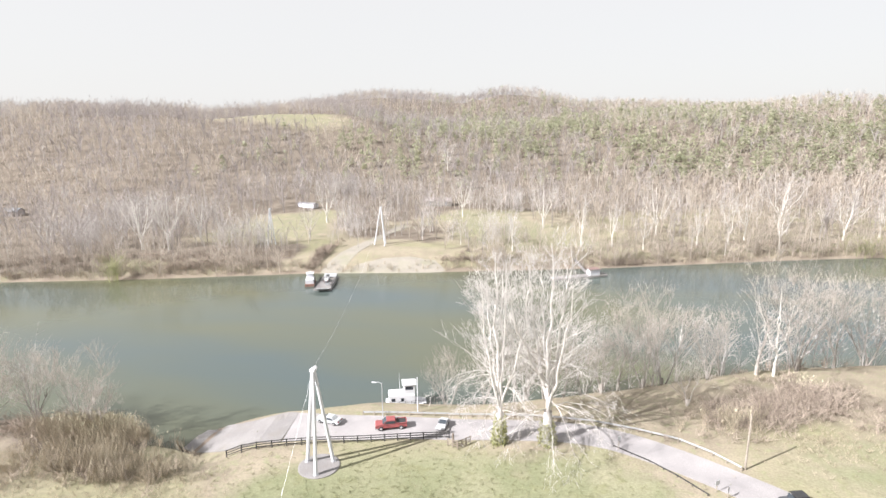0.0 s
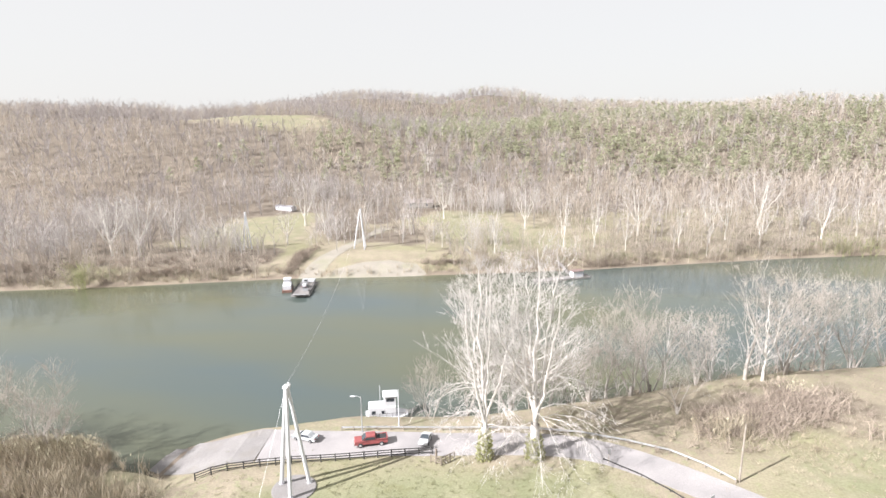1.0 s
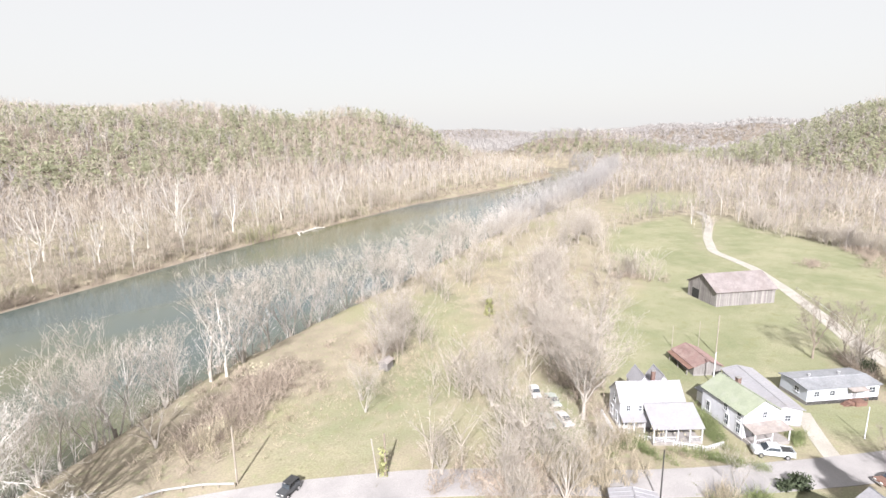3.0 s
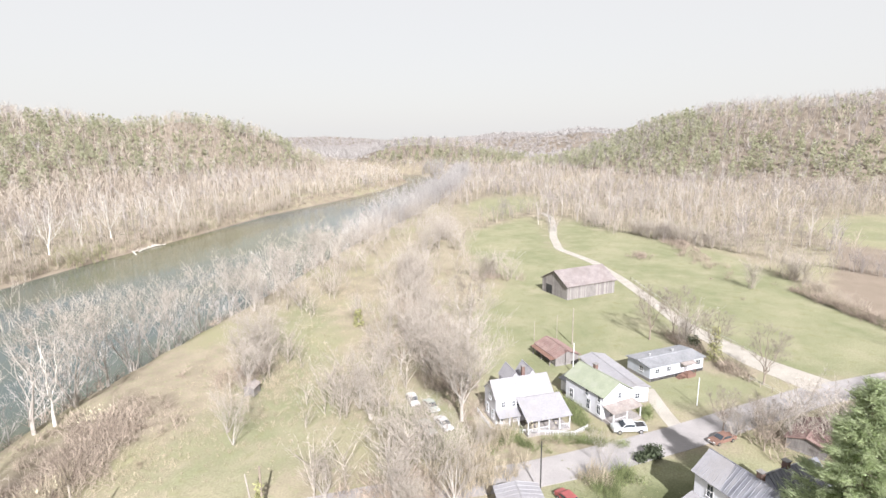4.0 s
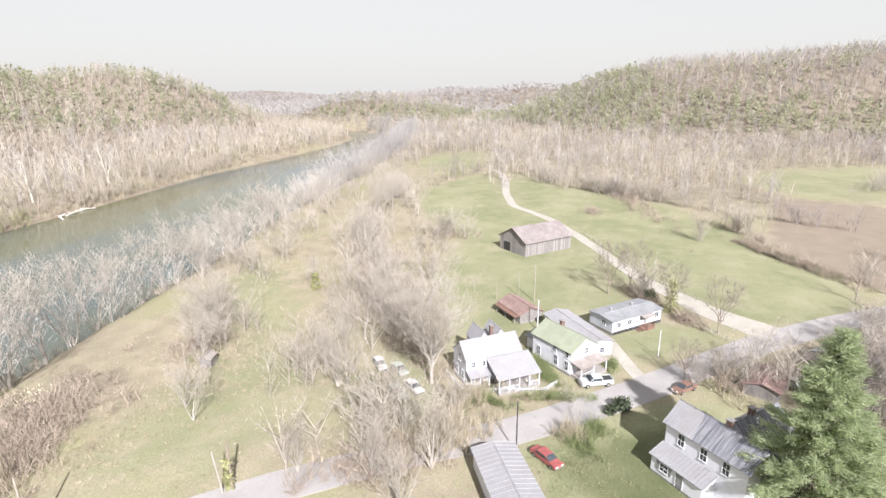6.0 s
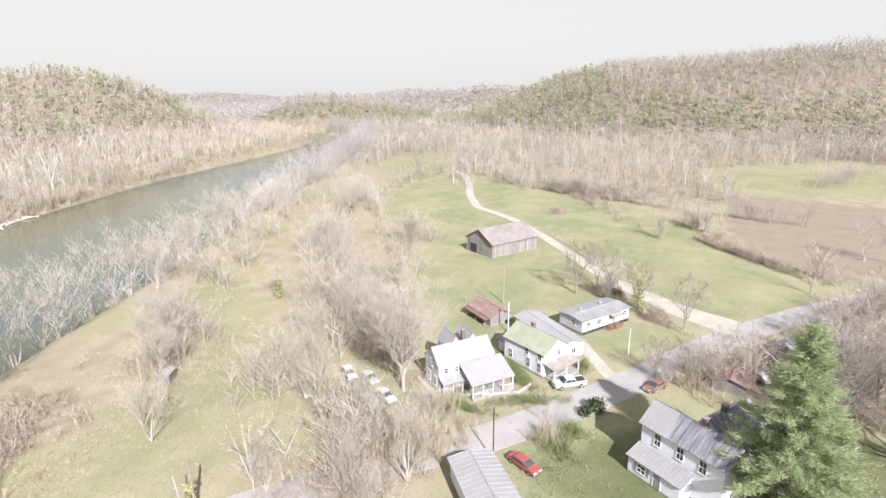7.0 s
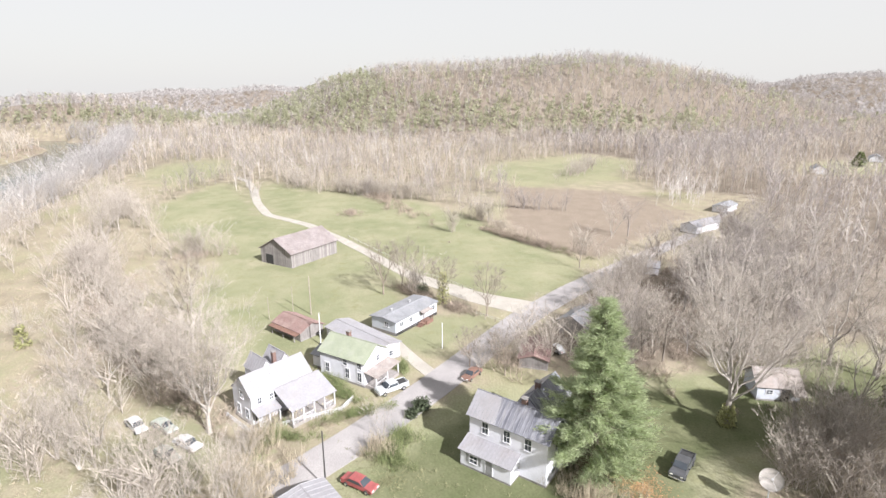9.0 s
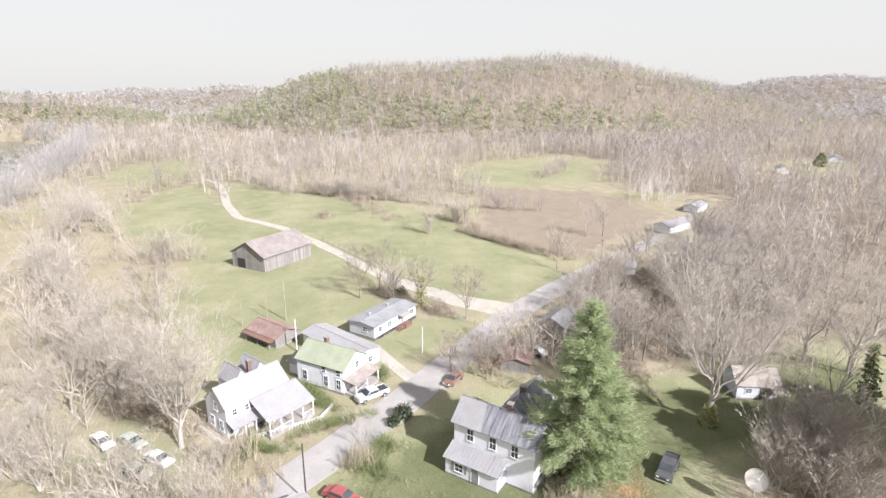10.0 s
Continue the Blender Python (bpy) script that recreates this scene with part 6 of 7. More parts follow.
pickup(83.5, 11.4, bearing((84.9, 9.0), (82.3, 13.6)), M_CAR_SILVER, "silver-white pickup truck parked beside the lane", dz=ON_ROAD * 0)
pickup(60.2, -26.0, bearing((62.6, -28.2), (58.7, -24.4)), M_CAR_DARK, "dark pickup truck on the shaded lawn")
saloon(94.5, -19.5, 30, M_CAR_WHITE, "pale derelict car in the scrub", group="derelict cars")
saloon(86.6, -2.4, 138, M_RUST, "rusty red derelict car in the scrub", group="derelict cars")


def jeep(x, y, turn):
    c = thing("jeep", on(x, y, ON_ROAD), turn, "dark open off-road vehicle on the lane", "jeep")
    body(c, [(-1.7, 0.5), (1.7, 0.5), (1.7, 1.0), (0.5, 1.08), (0.45, 1.05), (-1.7, 1.05)], 0.76, M_CAR_DARK, 0.02)
    cage = Mesher()
    for y_ in (-0.68, 0.68):
        cage.tube([(0.5, y_, 1.05), (0.3, y_, 1.75), (-1.5, y_, 1.75), (-1.65, y_, 1.05)], [0.04] * 4, 5)
    cage.tube([(0.3, -0.68, 1.75), (0.3, 0.68, 1.75)], [0.04, 0.04], 5).tube([(-1.5, -0.68, 1.75), (-1.5, 0.68, 1.75)], [0.04, 0.04], 5)
    part("roll_cage", cage, M_DARK, c)
    part("soft_top", Mesher().soft_box(-1.5, -0.7, 1.76, 0.3, 0.7, 1.82, 0.02), M_DARK, c)
    part("windscreen", Mesher().slab([(0.56, 0.66, 1.08), (0.56, -0.66, 1.08), (0.38, -0.62, 1.66), (0.38, 0.62, 1.66)], 0.03), M_GLASS, c)
    for s in (-1, 1):
        part("seat", Mesher().soft_box(-0.5, s * 0.35 - 0.22, 1.06, 0.0, s * 0.35 + 0.22, 1.5, 0.06), M_DARK, c)
    part("spare_wheel", Mesher().lathe([(0.36, -0.1), (0.36, 0.1)], 12), M_DARK, c).matrix_basis = pose(-1.82, 0, 1.0, 0, 90, 0)
    lamps(c, 1.7, -1.72, 0.76, 0.8, 0.75)
    for sx in (1.15, -1.1):
        for sy in (-0.72, 0.72):
            wheel(c, sx, sy, 0.4, 0.26)


jeep(31.3, 59.3, 196)

mower = thing("garden_tractor", on(58.9, -14.6), 60, "small red garden tractor under the pine", "tractor")
part("hood", Mesher().soft_box(0.1, -0.3, 0.4, 1.1, 0.3, 0.95, 0.06), M_CAR_RED, mower)
part("deck", Mesher().soft_box(-0.8, -0.5, 0.25, 0.3, 0.5, 0.42, 0.05), M_CAR_RED, mower)
part("seat", Mesher().soft_box(-0.7, -0.24, 0.6, -0.25, 0.24, 1.1, 0.05), M_DARK, mower)
for sx, r in ((0.75, 0.24), (-0.65, 0.36)):
    for sy in (-0.45, 0.45):
        wheel(mower, sx, sy, r, 0.2)


# ---- cable towers, lamps and poles ----
def tower(x, y, tall, turn, label, span=3.6, pad=True, legs=3):
    t = thing("cable_tower", on(x, y), turn, label, "tower", "ferry cable towers")
    if pad:
        part("concrete_pad", Mesher().lathe([(span * 0.9, -0.6), (span * 0.9, 0.12), (span * 0.86, 0.16)], 32), M_CONCRETE, t, "round concrete pad")
    for k in range(legs):
        a = radians(43 + 360 / legs * k) if legs == 3 else radians(180 * k)
        fx, fy = span * 0.66 * math.cos(a), span * 0.66 * math.sin(a)
        leg = part("leg", Mesher().tube([(fx, fy, 0.1), (fx * 0.07, fy * 0.07, tall)], [0.3, 0.25], 10), M_WHITE, t)
        part("foot_plate", Mesher().lathe([(0.45, 0.13), (0.45, 0.22)], 10), M_STEEL, leg).location = (fx, fy, 0)
    part("head", Mesher().soft_box(-0.45, -0.45, tall - 0.1, 0.45, 0.45, tall + 0.35, 0.08), M_WHITE, t)
    part("sheave", Mesher().lathe([(0.32, -0.08), (0.26, 0), (0.32, 0.08)], 14), M_STEEL, t).matrix_basis = pose(0.35, 0, tall + 0.5, 90, 0, 0)
    return t


tower(-35.9, 58.4, 16.2, 0, "white three-legged steel cable tower on a round concrete pad")
tower(-80.0, 224.0, 17.5, 30, "white three-legged cable tower across the river", pad=False, span=5.0)
tower(-131.0, 215.0, 16.5, 75, "slim white cable tower in the far meadow", pad=False, span=3.0)


def cable(name, a, b, sag, r, label, n=24):
    pts = [Vector(a).lerp(Vector(b), i / n) - Vector((0, 0, 4 * sag * (i / n) * (1 - i / n))) for i in range(n + 1)]
    me_ = Mesher().tube(pts, [r] * (n + 1), 4).mesh(name)
    me_.materials.append(M_STEEL)
    return tagged(new(name, me_), label, "cable", "ferry cables")


NEAR_TOP, FAR_TOP = (-35.9, 58.4, 13.6), (-80.0, 224.0, z_at(-80, 224) + 17.8)
cable("ferry_cable", NEAR_TOP, FAR_TOP, 5.5, 0.018, "thin steel cable slung across the river")
cable("guy_cable", NEAR_TOP, on(-36.6, 46.0), 0.25, 0.016, "steel guy cable from the tower to its anchor", 6)
anchor = thing("cable_anchor", on(-36.6, 46.0), 10, "low concrete anchor block in the grass", "anchor")
part("block", Mesher().soft_box(-0.7, -0.5, -0.3, 0.7, 0.5, 0.35, 0.06), M_CONCRETE, anchor)
part("eye", Mesher().tube([(0, 0, 0.34), (0, 0.1, 0.5), (0, 0, 0.62)], [0.05, 0.05, 0.05], 6), M_STEEL, anchor)


def pole(name, x, y, tall, r, label, lean=(0, 0), mat=None, group="poles", arm=False, category="utility pole"):
    p = thing(name, on(x, y), 0, label, category, group)
    part("shaft", Mesher().tube([(0, 0, -0.4), (lean[0] * 0.5, lean[1] * 0.5, tall / 2), (lean[0], lean[1], tall)], [r, r * 0.85, r * 0.7], 8), mat or M_POLE, p)
    if arm:
        part("crossarm", Mesher().box(-0.9, -0.06, tall - 0.7, 0.9, 0.06, tall - 0.56), M_POLE, p)
        for u in (-0.75, 0, 0.75):
            part("insulator", Mesher().lathe([(0.05, tall - 0.55), (0.06, tall - 0.4)], 6), M_GLASS, p).location = (u, 0, 0)
    return p


pole("utility_pole", 27.7, 66.9, 9.0, 0.16, "grey wooden utility pole at the fence corner", (0.1, 0.2))
pole("utility_pole", 61.5, 19.8, 8.1, 0.11, "thin dark utility pole beside the lane", mat=M_DARKWOOD)
pole("utility_pole", 101.9, 25.0, 6.6, 0.13, "pale utility pole beside the shed", mat=M_WHITE)
pole("utility_pole", 117.5, 28.9, 8.9, 0.14, "pale utility pole at the pasture's edge")
pole("utility_pole", 119.0, 33.0, 6.2, 0.08, "thin pale pole beside the shed")
pole("utility_pole", 115.5, 37.5, 5.0, 0.08, "thin pale pole on the pasture", (0.3, 0.1))
pole("utility_pole", 144.5, -55.0, 8.0, 0.14, "utility pole beside the far lane", arm=True)
pole("utility_pole", 106.6, 82.0, 10.4, 0.1, "bare pole wrapped in ivy at its foot", mat=M_POLE)
pole("dead_trunk", 41.3, 52.2, 6.4, 0.13, "pale leaning dead trunk by the lane", (-0.7, 0.2), M_BARK_PALE, category="dead tree", group="dead trunks")
pole("dead_trunk", 42.3, 51.6, 6.6, 0.2, "dark dead trunk with ivy by the lane", (0.1, 0.1), M_BARK, category="dead tree", group="dead trunks")
pole("marker_pole", 98.0, 1.6, 5.4, 0.09, "white pole on the small lawn", mat=M_WHITE, category="pole")
pole("dead_trunk", -16.5, 69.0, 1.8, 0.22, "short dark post stump by the gate", mat=M_BARK, category="post", group="stumps")
pole("utility_pole", 62.0, 79.0, 6.5, 0.1, "thin pole in the rough grass")


def ivy_patch(x, y, tall, wide, n, seed, name, label):
    r = np.random.RandomState(seed)
    z = tall * r.rand(n) ** 1.2
    a, d = r.uniform(0, 6.283, n), wide * np.sqrt(r.rand(n)) * (1 - 0.6 * z / tall)
    c = np.stack([x + np.cos(a) * d, y + np.sin(a) * d, z_at(x, y) + z], -1)
    tri = c[:, None, :] + r.normal(0, 0.2, (n, 3, 3))
    return tagged(new(name, triangles(name, tri, M_IVY)), label, "ivy", kind="stuff")


ivy_patch(106.6, 82.0, 4.5, 1.7, 380, 1, "ivy_on_pole", "ivy heaped round a pole")
ivy_patch(42.1, 51.8, 4.6, 0.7, 200, 2, "ivy_on_trunk", "ivy on a dead trunk")
ivy_patch(121.5, -0.9, 7.5, 1.8, 620, 3, "ivy_tangle", "dark ivy tangle round a tree behind the mobile home")


def street_lamp(x, y, tall, turn, reach, label):
    p = thing("street_lamp", on(x, y), turn, label, "street lamp")
    part("pole", Mesher().tube([(0, 0, -0.3), (0, 0, tall)], [0.1, 0.07], 8), M_STEEL, p)
    part("arm", Mesher().tube([(0, 0, tall - 0.1), (reach * 0.5, 0, tall + 0.15), (reach, 0, tall + 0.1)], [0.05, 0.045, 0.04], 6), M_STEEL, p)
    part("lamp_head", Mesher().soft_box(reach - 0.1, -0.16, tall, reach + 0.65, 0.16, tall + 0.16, 0.05), M_WHITE, p)


street_lamp(-30.8, 74.9, 6.7, 185, 1.2, "grey steel street lamp over the landing")
pole("mooring_post", -24.8, 77.4, 7.2, 0.12, "tall pale mooring post on the bank", mat=M_WHITE, category="post")
pole("flag_pole", -29.3, 84.0, 5.5, 0.05, "thin pole with a white flag by the towboat", mat=M_WHITE, category="flag pole")
flag = part("flag", Mesher().slab([(0, 0, 5.4), (0.9, 0.2, 5.15), (0.95, 0.2, 4.6), (0, 0, 4.8)], 0.02), M_WHITE, [o for o in scene.objects if o.name.startswith("flag_pole")][0])


# ---- fences and rails ----
def board_fence(name, line, spacing, high, rails, label, post_mat, rail_mat, group="", post_r=0.08, rail_h=0.14):
    """Posts and rails along a line of (x, y), each a part."""
    f = thing(name, on(*line[0]), 0, label, "fence", group)
    inv = f.matrix_basis.inverted()
    pts = []
    for (x0, y0), (x1, y1) in zip(line, line[1:]):
        k = max(1, round(math.hypot(x1 - x0, y1 - y0) / spacing))
        pts += [(x0 + (x1 - x0) * i / k, y0 + (y1 - y0) * i / k) for i in range(k)]
    pts.append(line[-1])
    tops = [Vector((x, y, z_at(x, y))) for x, y in pts]
    for p in tops:
        q = inv @ p
        part("post", Mesher().soft_box(q.x - post_r, q.y - post_r, q.z - 0.3, q.x + post_r, q.y + post_r, q.z + high, 0.015), post_mat, f)
    for a, b in zip(tops, tops[1:]):
        for r in range(rails):
            h = high * (0.92 - 0.31 * r) if rails > 1 else high * 0.85
            q0, q1 = inv @ a, inv @ b
            d = (q1 - q0).normalized()
            s = Vector((-d.y, d.x, 0)) * 0.03
            up_ = Vector((0, 0, rail_h / 2))
            m0, m1 = q0 + Vector((0, 0, h)) - d * -0.02, q1 + Vector((0, 0, h)) - d * 0.02
            part("rail", Mesher().add([m0 - s - up_, m0 + s - up_, m0 + s + up_, m0 - s + up_, m1 - s - up_, m1 + s - up_, m1 + s + up_, m1 - s + up_],
                                      [(0, 1, 2, 3), (7, 6, 5, 4), (0, 4, 5, 1), (1, 5, 6, 2), (2, 6, 7, 3), (3, 7, 4, 0)]), rail_mat, f)
    return f


board_fence("board_fence", [(-53.2, 59.9), (-46, 62.0), (-39, 64.2), (-28, 67.3), (-17.4, 70.2)], 2.3, 1.35, 3, "black three-rail board fence along the landing", M_DARKWOOD, M_DARKWOOD, "landing fences")
board_fence("board_fence", [(-67.5, 66.3), (-64, 63.4), (-60.2, 61.0)], 1.6, 1.3, 3, "short black board fence by the slipway", M_DARKWOOD, M_DARKWOOD, "landing fences")
board_fence("wooden_gate", [(-17.2, 68.0), (-15.4, 67.3), (-13.6, 69.2)], 0.9, 1.4, 3, "dark wooden gate and pen beside the fence", M_BARK, M_BARK, "landing fences")
board_fence("guard_rail", [(-34.6, 74.9), (-28.3, 75.9), (-19.2, 77.2), (-10, 78.2), (-1.9, 78.4), (6.6, 77.6), (13.9, 75.6), (19.8, 73.3), (24.0, 70.0), (27.1, 66.5)], 2.4, 0.75, 1,
            "pale weathered guard rail along the lane", M_POLE, M_STEEL, "guard rails", 0.07, 0.3)
board_fence("guard_rail", [(9.5, 70.6), (14.5, 67.0), (17.8, 63.8), (21.0, 60.0)], 2.6, 0.35, 1, "low dark rail edging the lane's inner bend", M_DARKWOOD, M_DARKWOOD, "guard rails", 0.06, 0.2)
board_fence("wire_fence", [(112.7, -7.2), (109.2, -10.9), (104.4, -14.6)], 2.2, 1.2, 2, "post and wire fence by the mobile home's lawn", M_POLE, M_STEEL, "yard fences", 0.07, 0.03)
board_fence("picket_fence", [(78.6, 36.4), (73.6, 31.6), (78.3, 19.2), (81.4, 17.6)], 0.42, 0.85, 2, "white picket fence round the porch", M_WHITE, M_WHITE, "yard fences", 0.045, 0.06)
board_fence("track_fence", [(127, -9), (145, 5), (163, 14), (183, 25)], 4.0, 1.1, 2, "post and wire fence beside the gravel track", M_POLE, M_STEEL, "yard fences", 0.07, 0.03)


def road_sign(x, y, turn, tall, label, w=0.6, h=0.75, mat=None):
    s = thing("road_sign", on(x, y), turn, label, "sign", "road signs")
    part("post", Mesher().box(-0.04, -0.04, -0.3, 0.04, 0.04, tall), M_POLE, s)
    part("plate", Mesher().soft_box(-w / 2, -0.07, tall - h, w / 2, -0.042, tall + 0.05, 0.012), mat or M_STEEL, s)


road_sign(10.2, 70.0, 30, 2.3, "back of a steel road sign on a post")
road_sign(22.3, 61.0, 40, 1.8, "pale road sign on a short post", 0.9, 0.7, M_WHITE)
road_sign(23.4, 59.8, 55, 1.7, "weathered road sign leaning on its post", 0.7, 0.6)

# ---- satellite dish ----
d = thing("satellite_dish", on(52.6, -32.2), 55, "large round mesh satellite dish among the scrub", "satellite dish")
rings = [(0.05 + 1.25 * k / 8, 0.42 * (k / 8) ** 2) for k in range(9)]
dish = Mesher()
for r, z in rings:
    dish.v += [(r * math.cos(2 * math.pi * k / 28), r * math.sin(2 * math.pi * k / 28), z) for k in range(28)]
for i in range(8):
    for k in range(28):
        dish.f.append((i * 28 + k, i * 28 + (k + 1) % 28, i * 28 + 28 + (k + 1) % 28, i * 28 + 28 + k))
n0 = len(dish.v)
dish.v += [(x, y, z - 0.03) for x, y, z in dish.v]
dish.f += [tuple(i + n0 for i in f[::-1]) for f in dish.f] + [(224 + k, n0 + 224 + k, n0 + 224 + (k + 1) % 28, 224 + (k + 1) % 28) for k in range(28)]
reflector = part("reflector", dish, material("dish_mesh", (0.30, 0.28, 0.265), (0.24, 0.225, 0.21), 0.5, 0.8), d, smooth=True)
reflector.matrix_basis = pose(0, 0, 4.0, -50, 0, 0)
for k in range(3):
    a = 2.09 * k
    part("feed_strut", Mesher().tube([(1.22 * math.cos(a), 1.22 * math.sin(a), 0.4), (0, 0, 1.3)], [0.02, 0.02], 4), M_STEEL, reflector)
part("feed_horn", Mesher().lathe([(0.12, 1.2), (0.12, 1.45)], 8), M_STEEL, reflector)
part("mast", Mesher().tube([(0, -0.2, -0.4), (0, -0.2, 3.9)], [0.09, 0.09], 8), M_STEEL, d)

# ---- boats ----
M_HULL = material("rusty_hull", (0.228, 0.129, 0.099), (0.152, 0.091, 0.076), 1.0, 0.8, fine=0.2)
M_DECK = material("grey_deck", (0.274, 0.266, 0.262), (0.205, 0.194, 0.186), 1.5, 0.8, fine=0.3)
b = thing("ferry_barge", (-86.6, 175.5, WATER), 104, "low steel ferry barge with deck rails and ramps", "ferry", "ferry boats")
part("hull", Mesher().soft_box(-8.5, -3.3, -0.5, 8.5, 3.3, 0.75, 0.12), M_DECK, b)
part("deck", Mesher().box(-8.3, -3.1, 0.753, 8.3, 3.1, 0.80), M_CONCRETE, b)
for s in (-1, 1):
    part("bulwark", Mesher().box(-8.0, s * 3.05 - 0.1, 0.8, 8.0, s * 3.05 + 0.1, 1.0), M_DARK, b)
    rail = Mesher()
    for i in range(11):
        rail.tube([(-7.5 + 1.5 * i, s * 3.05, 0.9), (-7.5 + 1.5 * i, s * 3.05, 2.1)], [0.05, 0.05], 5)
    rail.tube([(-7.5, s * 3.05, 2.1), (7.5, s * 3.05, 2.1)], [0.05, 0.05], 5).tube([(-7.5, s * 3.05, 1.55), (7.5, s * 3.05, 1.55)], [0.04, 0.04], 5)
    part("railing", rail, M_DARK, b)
for s in (-1, 1):
    part("ramp", Mesher().slab([(s * 8.4, -2.5 * s, 0.8), (s * 11.0, -2.5 * s, 1.5), (s * 11.0, 2.5 * s, 1.5), (s * 8.4, 2.5 * s, 0.8)], 0.12), M_STEEL, b)
gear = thing("deck_crate", (-84.6, 172.2, WATER + 0.80), 20, "grey steel deck locker aboard the ferry barge", "locker", "deck gear")
part("box", Mesher().soft_box(-0.9, -0.6, 0.0, 0.9, 0.6, 1.1, 0.05), M_STEEL, gear)
part("lid", Mesher().soft_box(-0.95, -0.65, 1.103, 0.95, 0.65, 1.2, 0.03), M_DARK, gear)
copy_thing(gear, pose(-88.6, 181.6, WATER + 0.80, 0, 0, 104))
saloon_on = thing("car", (-87.0, 177.0, WATER + 0.80), 104, "pale car aboard the ferry barge", "car", "parked cars")
src = [o for o in scene.objects if o.name == "car"][0]
for ch in src.children:
    o = ch.copy()
    scene.collection.objects.link(o)
    o.parent = saloon_on
    for g in ch.children:
        o2 = g.copy()
        scene.collection.objects.link(o2)
        o2.parent = o


def towboat(x, y, turn, label, hull_mat, tall=1.0, group="ferry boats"):
    t = thing("towboat", (x, y, WATER), turn, label, "boat", group)
    part("hull", Mesher().prism([(-4.2, -1.8), (3.0, -1.8), (4.4, -1.0), (4.4, 1.0), (3.0, 1.8), (-4.2, 1.8)], -0.5, 0.9), hull_mat, t)
    part("deckhouse", Mesher().soft_box(-3.6, -1.5, 0.9, 2.0, 1.5, 0.9 + 2.2 * tall, 0.08), M_WHITE, t)
    ph = part("pilothouse", Mesher().soft_box(-0.4, -1.2, 0.9 + 2.2 * tall, 2.0, 1.2, 0.9 + 4.3 * tall, 0.08), M_WHITE, t)
    for s in (-1, 1):
        part("pane", Mesher().box(0.0, s * 1.21 - 0.012, 1.0 + 3.1 * tall, 1.6, s * 1.21 + 0.012, 1.0 + 3.85 * tall), M_GLASS, ph)
        for u in (-2.6, -0.6):
            part("window", Mesher().box(u - 0.4, s * 1.51 - 0.012, 1.7, u + 0.4, s * 1.51 + 0.012, 2.4), M_GLASS, t)
    part("pane", Mesher().box(1.99, -0.9, 1.0 + 3.1 * tall, 2.015, 0.9, 1.0 + 3.85 * tall), M_GLASS, ph)
    part("roof", Mesher().soft_box(-0.7, -1.45, 0.903 + 4.3 * tall, 2.3, 1.45, 1.02 + 4.3 * tall, 0.03), M_WHITE, t)
    part("mast", Mesher().tube([(-1.2, 0, 0.9 + 2.2 * tall), (-1.2, 0, 3.2 + 4.0 * tall)], [0.06, 0.04], 6), M_WHITE, t)
    rail = Mesher()
    for i in range(7):
        for s in (-1, 1):
            rail.tube([(-4.0 + 1.3 * i, s * 1.7, 0.9), (-4.0 + 1.3 * i, s * 1.7, 1.8)], [0.035, 0.035], 4)
    for s in (-1, 1):
        rail.tube([(-4.0, s * 1.7, 1.8), (3.8, s * 1.7, 1.8)], [0.03, 0.03], 4)
    part("railing", rail, M_DARK, t)
    return t


towboat(-93.0, 175.0, 112, "small white and rust-red ferry tug beside the barge", M_HULL, 0.75)
towboat(-31.0, 90.6, 18, "white towboat moored below the landing", M_WHITE, 1.0)
dock = thing("floating_dock", (9.0, 203.5, WATER), 27, "long pale floating dock along the far bank", "dock")
for i in range(8):
    part("pontoon", Mesher().soft_box(-12 + 3 * i, -1.9, -0.4, -9.1 + 3 * i, 1.9, 0.7, 0.08), M_CONCRETE, dock)
cab = part("cabin", Mesher().soft_box(4.0, -1.4, 0.7, 8.5, 1.4, 3.0, 0.06), M_WHITE, dock)
part("cabin_roof", Mesher().soft_box(3.7, -1.7, 3.003, 8.8, 1.7, 3.14, 0.03), M_ROOF_RED, cab)
for i in range(5):
    part("pile", Mesher().tube([(-11 + 5.2 * i, 2.1, -2), (-11 + 5.2 * i, 2.1, 2.0)], [0.14, 0.12], 8), M_POLE, dock)
gang = thing("gangway", (12.0, 208.5, WATER + 0.8), 110, "narrow gangway from dock to bank", "gangway")
part("walkway", Mesher().slab([(0, -0.6, 0), (14, -0.6, 2.8), (14, 0.6, 2.8), (0, 0.6, 0)], 0.12), M_BOARDS, gang)

# ---- slipway edge, sand bar, drift logs ----
cx, cy = -66, 204
sx = Mesher()
outline = [(-90, 189), (-84, 199), (-74, 206), (-62, 210), (-50, 209), (-44, 203), (-48, 199.5), (-58, 197.5), (-72, 194)]
NR = 10
for k in range(NR + 1):
    f = k / NR
    sx.v += [(cx + (x - cx) * f, cy + (y - cy) * f, z_at(cx + (x - cx) * f, cy + (y - cy) * f) + 0.12 - 0.3 * (f > 0.99)) for x, y in outline]
m = len(outline)
for k in range(NR):
    for i in range(m):
        sx.f.append((k * m + i, (k + 1) * m + i, (k + 1) * m + (i + 1) % m, k * m + (i + 1) % m))
me_ = sx.mesh("sand_bank", True)
me_.materials.append(M_SAND)
tagged(new("sand_bank", me_), "bare sandy bank beside the far landing", "sand bank", kind="structure")
rl = random.Random(77)
logs = thing("drift_log", (176.0, 268.5, WATER + 0.2), 20, "pale driftwood stranded on the far shore", "driftwood", "drift logs")
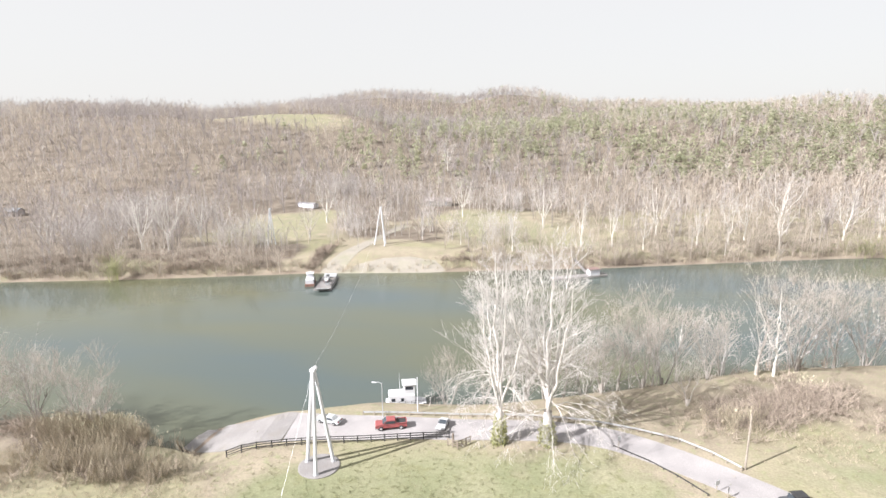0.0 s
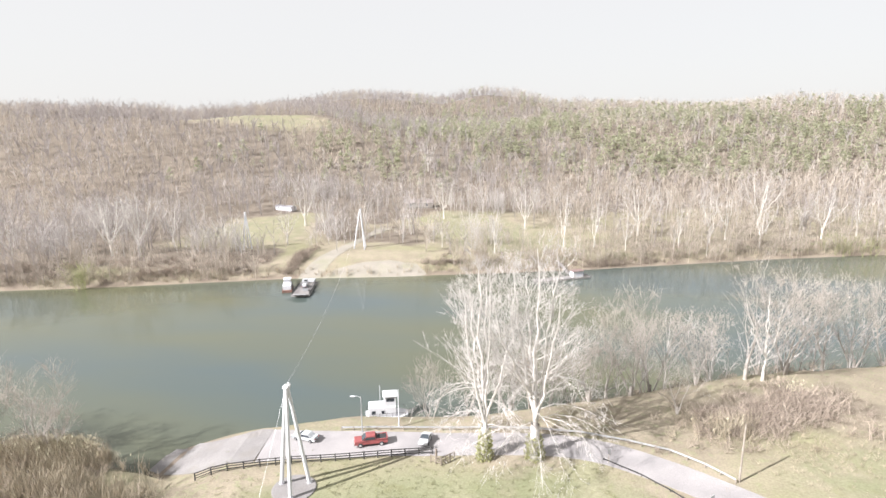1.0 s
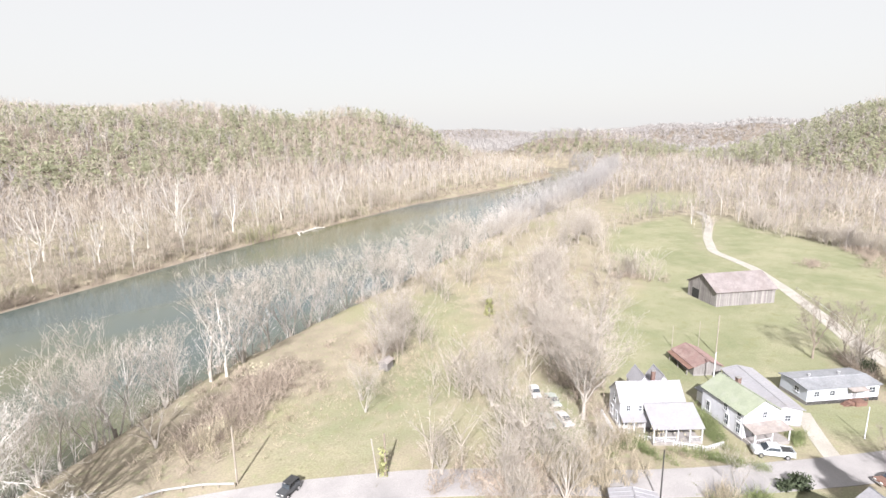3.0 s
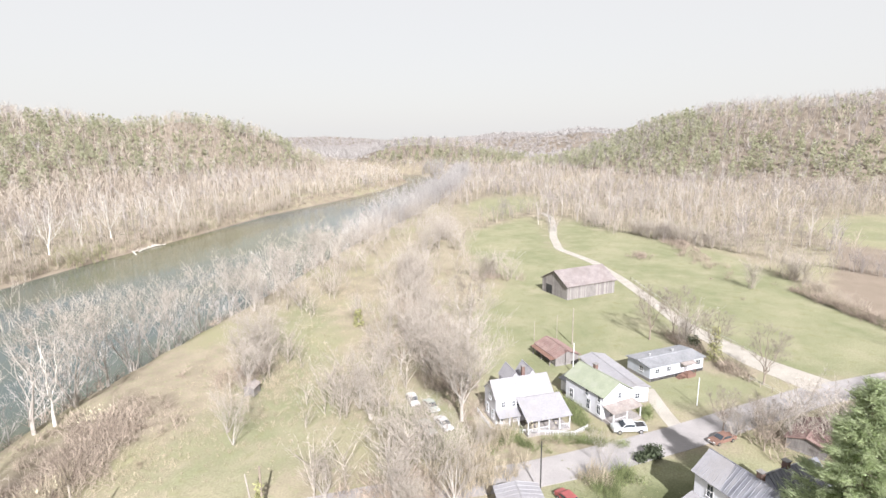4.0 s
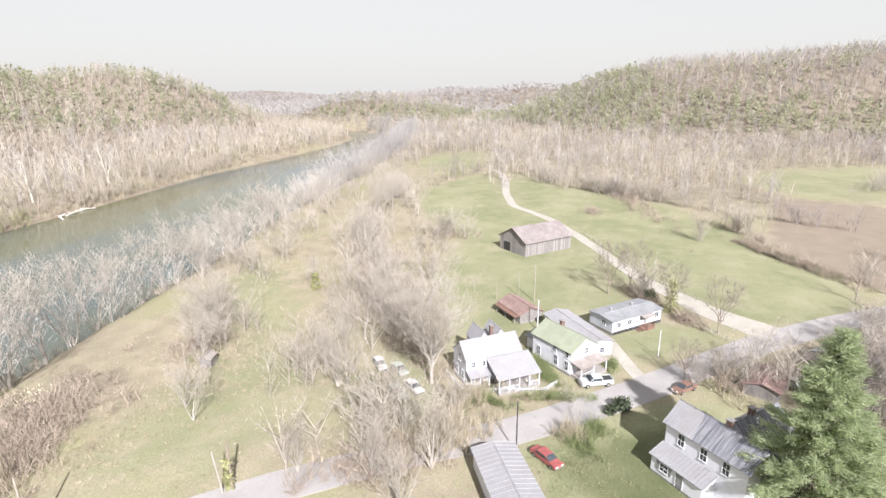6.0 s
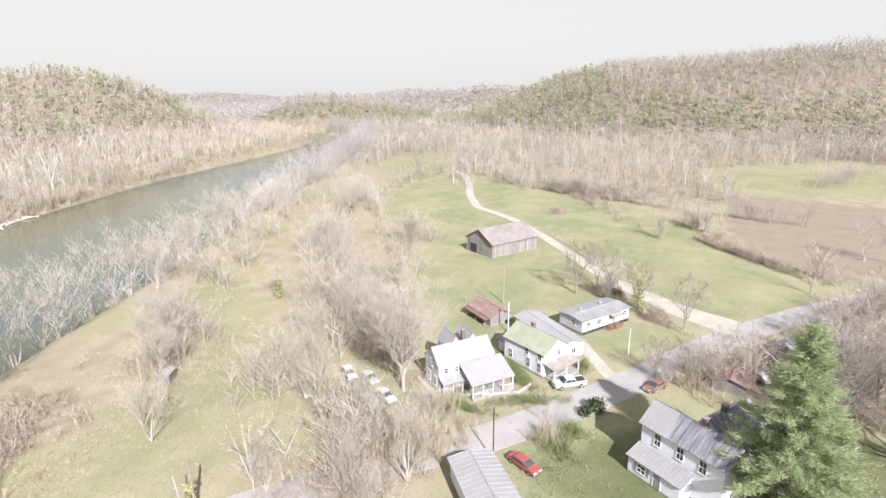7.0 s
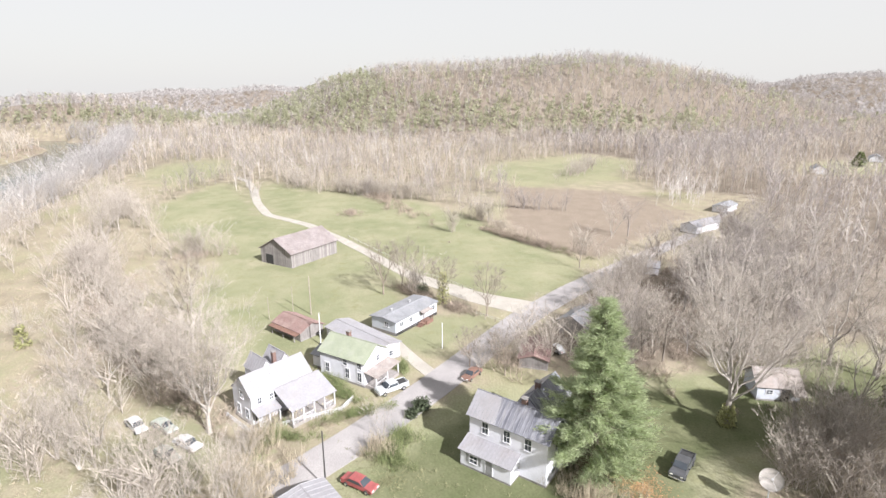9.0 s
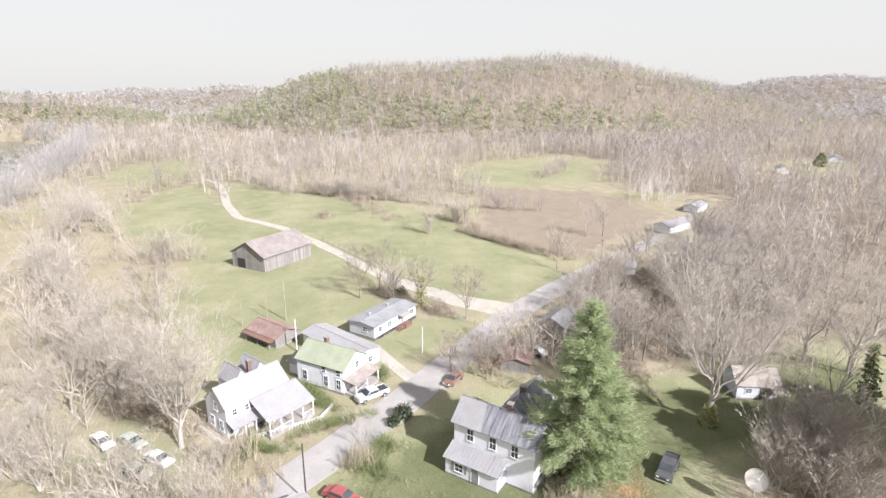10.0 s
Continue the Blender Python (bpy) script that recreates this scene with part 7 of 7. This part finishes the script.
part("log", Mesher().tube([(-5, 0, 0), (0, 0.3, 0.3), (5, 0, 0.2)], [0.35, 0.3, 0.15], 7), M_BARK_WHITE, logs)
for k in range(5):
    a = rl.uniform(-1, 1)
    part("branch", Mesher().tube([(rl.uniform(-4, 4), 0, 0.2), (rl.uniform(-4, 4), a * 3, rl.uniform(0.8, 2))], [0.12, 0.05], 5), M_BARK_WHITE, logs)
copy_thing(logs, pose(168.0, 266.0, WATER + 0.2, 0, 0, 65))
copy_thing(logs, pose(184.0, 271.0, WATER + 0.3, 0, 0, -15))

# small shack and junk in the rough
sk = house("shack", (66.5, 78.3), 20, 2.6, 2.0, 1.7, 2.2, "tiny weathered shack in the rough grass", M_BOARDS, M_ROOF_BROWN, category="shed", over=0.2)


# ---- the great pine ----
def pine(x, y, tall, wide, seed):
    root = thing("pine_tree", on(x, y), 0, "tall full white pine with soft green boughs", "tree")
    r = random.Random(seed)
    trunk = Mesher().tube([(0, 0, -0.3), (0.1, 0, tall * 0.5), (0, 0, tall)], [0.45, 0.28, 0.03], 8)
    needles = []
    z = tall * 0.06
    while z < tall * 0.985:
        f = z / tall
        reach = wide * (1 - f) ** 0.85 * (0.4 + 0.6 * min(1, f / 0.22))
        for k in range(7 if f < 0.85 else 5):
            a = r.uniform(0, 6.283)
            ln = reach * r.uniform(0.6, 1.12)
            rise = ln * r.uniform(-0.05, 0.28) + (0.25 * ln if f > 0.7 else 0)
            end = Vector((math.cos(a) * ln, math.sin(a) * ln, z + rise))
            mid = Vector((math.cos(a) * ln * 0.5, math.sin(a) * ln * 0.5, z + rise * 0.3))
            trunk.tube([(0, 0, z), mid, end], [0.07, 0.045, 0.015], 3, cap=False)
            for _ in range(int(60 + 42 * ln)):
                t = r.uniform(0.42, 1.04)
                p = Vector((0, 0, z)).lerp(mid, t * 2) if t < 0.5 else mid.lerp(end, t * 2 - 1)
                p = p + Vector((r.gauss(0, 0.34), r.gauss(0, 0.34), r.gauss(0.08, 0.2)))
                d_ = Vector((math.cos(a) + r.gauss(0, 0.6), math.sin(a) + r.gauss(0, 0.6), r.gauss(0.35, 0.4))).normalized()
                s_ = d_.cross(Vector((r.gauss(0, 1), r.gauss(0, 1), r.gauss(0, 1)))).normalized() * r.uniform(0.03, 0.085)
                needles.append((tuple(p - s_), tuple(p + s_), tuple(p + d_ * r.uniform(0.35, 0.95))))
        z += tall * 0.022
    part("trunk", trunk, M_BARK, root)
    ob = new("crown", triangles("crown", np.array(needles), M_PINE))
    ob.parent = root
    return root


pine(60.3, -14.0, 24.0, 8.7, 9)


def cedar(x, y, tall, wide, seed, label, group="", foot=0.03):
    root = thing("cedar_tree", on(x, y), 0, label, "tree", group)
    part("trunk", Mesher().tube([(0, 0, -0.3), (0, 0, tall * 0.9)], [wide * 0.08, 0.03], 7), M_BARK, root)
    return crown_part(cedar_kind(seed, 900, tall, wide) * np.array((1, 1, 0.97 - foot)) + np.array((0, 0, tall * foot)), M_GREENBRUSH, root)


for x, y, tall, seed in ((52, -56, 22, 11), (47, -50, 22, 12), (54, -67, 17, 13), (57, -72, 16, 14)):
    cedar(x, y, tall, 4.2, seed, "tall evergreen shading the lawn", "evergreens beside the lawn", 0.52 if y > -60 else 0.1)
cedar(68.0, -63.0, 11.5, 1.3, 1, "narrow dark evergreen at the lawn's edge")
cedar(338.0, -303.0, 9.0, 3.4, 2, "broad dark evergreen on a far lawn")


def bush(x, y, wide, tall, n, seed, label):
    """A rounded shrub of short leafy sprays."""
    root = thing("evergreen_bush", on(x, y), 0, label, "bush", "evergreen bushes")
    r = np.random.RandomState(seed)
    d = r.normal(0, 1, (n, 3))
    d = d / np.linalg.norm(d, axis=1)[:, None] * (r.rand(n, 1) ** 0.4) * (1 + 0.18 * np.sin(5 * d[:, :1]))
    c = np.abs(d * (1, 1, 1)) * np.sign(d) * (wide, wide, tall * 0.5) + (0, 0, tall * 0.5)
    crown_part(c[:, None, :] + r.normal(0, 0.15, (n, 3, 3)), M_LEAF_SHADED, root)
    part("stem", Mesher().tube([(0, 0, -0.2), (0, 0, tall * 0.6)], [0.1, 0.04], 6), M_BARK, root)
    return root


# house shadow falls short of these two; their leaf colour carries the shade
bush(77.3, 6.9, 1.5, 2.0, 900, 3, "rounded evergreen bush beside the lane, leaves darkened for shade")
bush(75.6, 8.4, 1.0, 1.4, 500, 4, "small evergreen bush beside the lane, leaves darkened for shade")
bush(126.0, 3.5, 1.6, 3.0, 700, 5, "shaggy evergreen bush behind the mobile home")
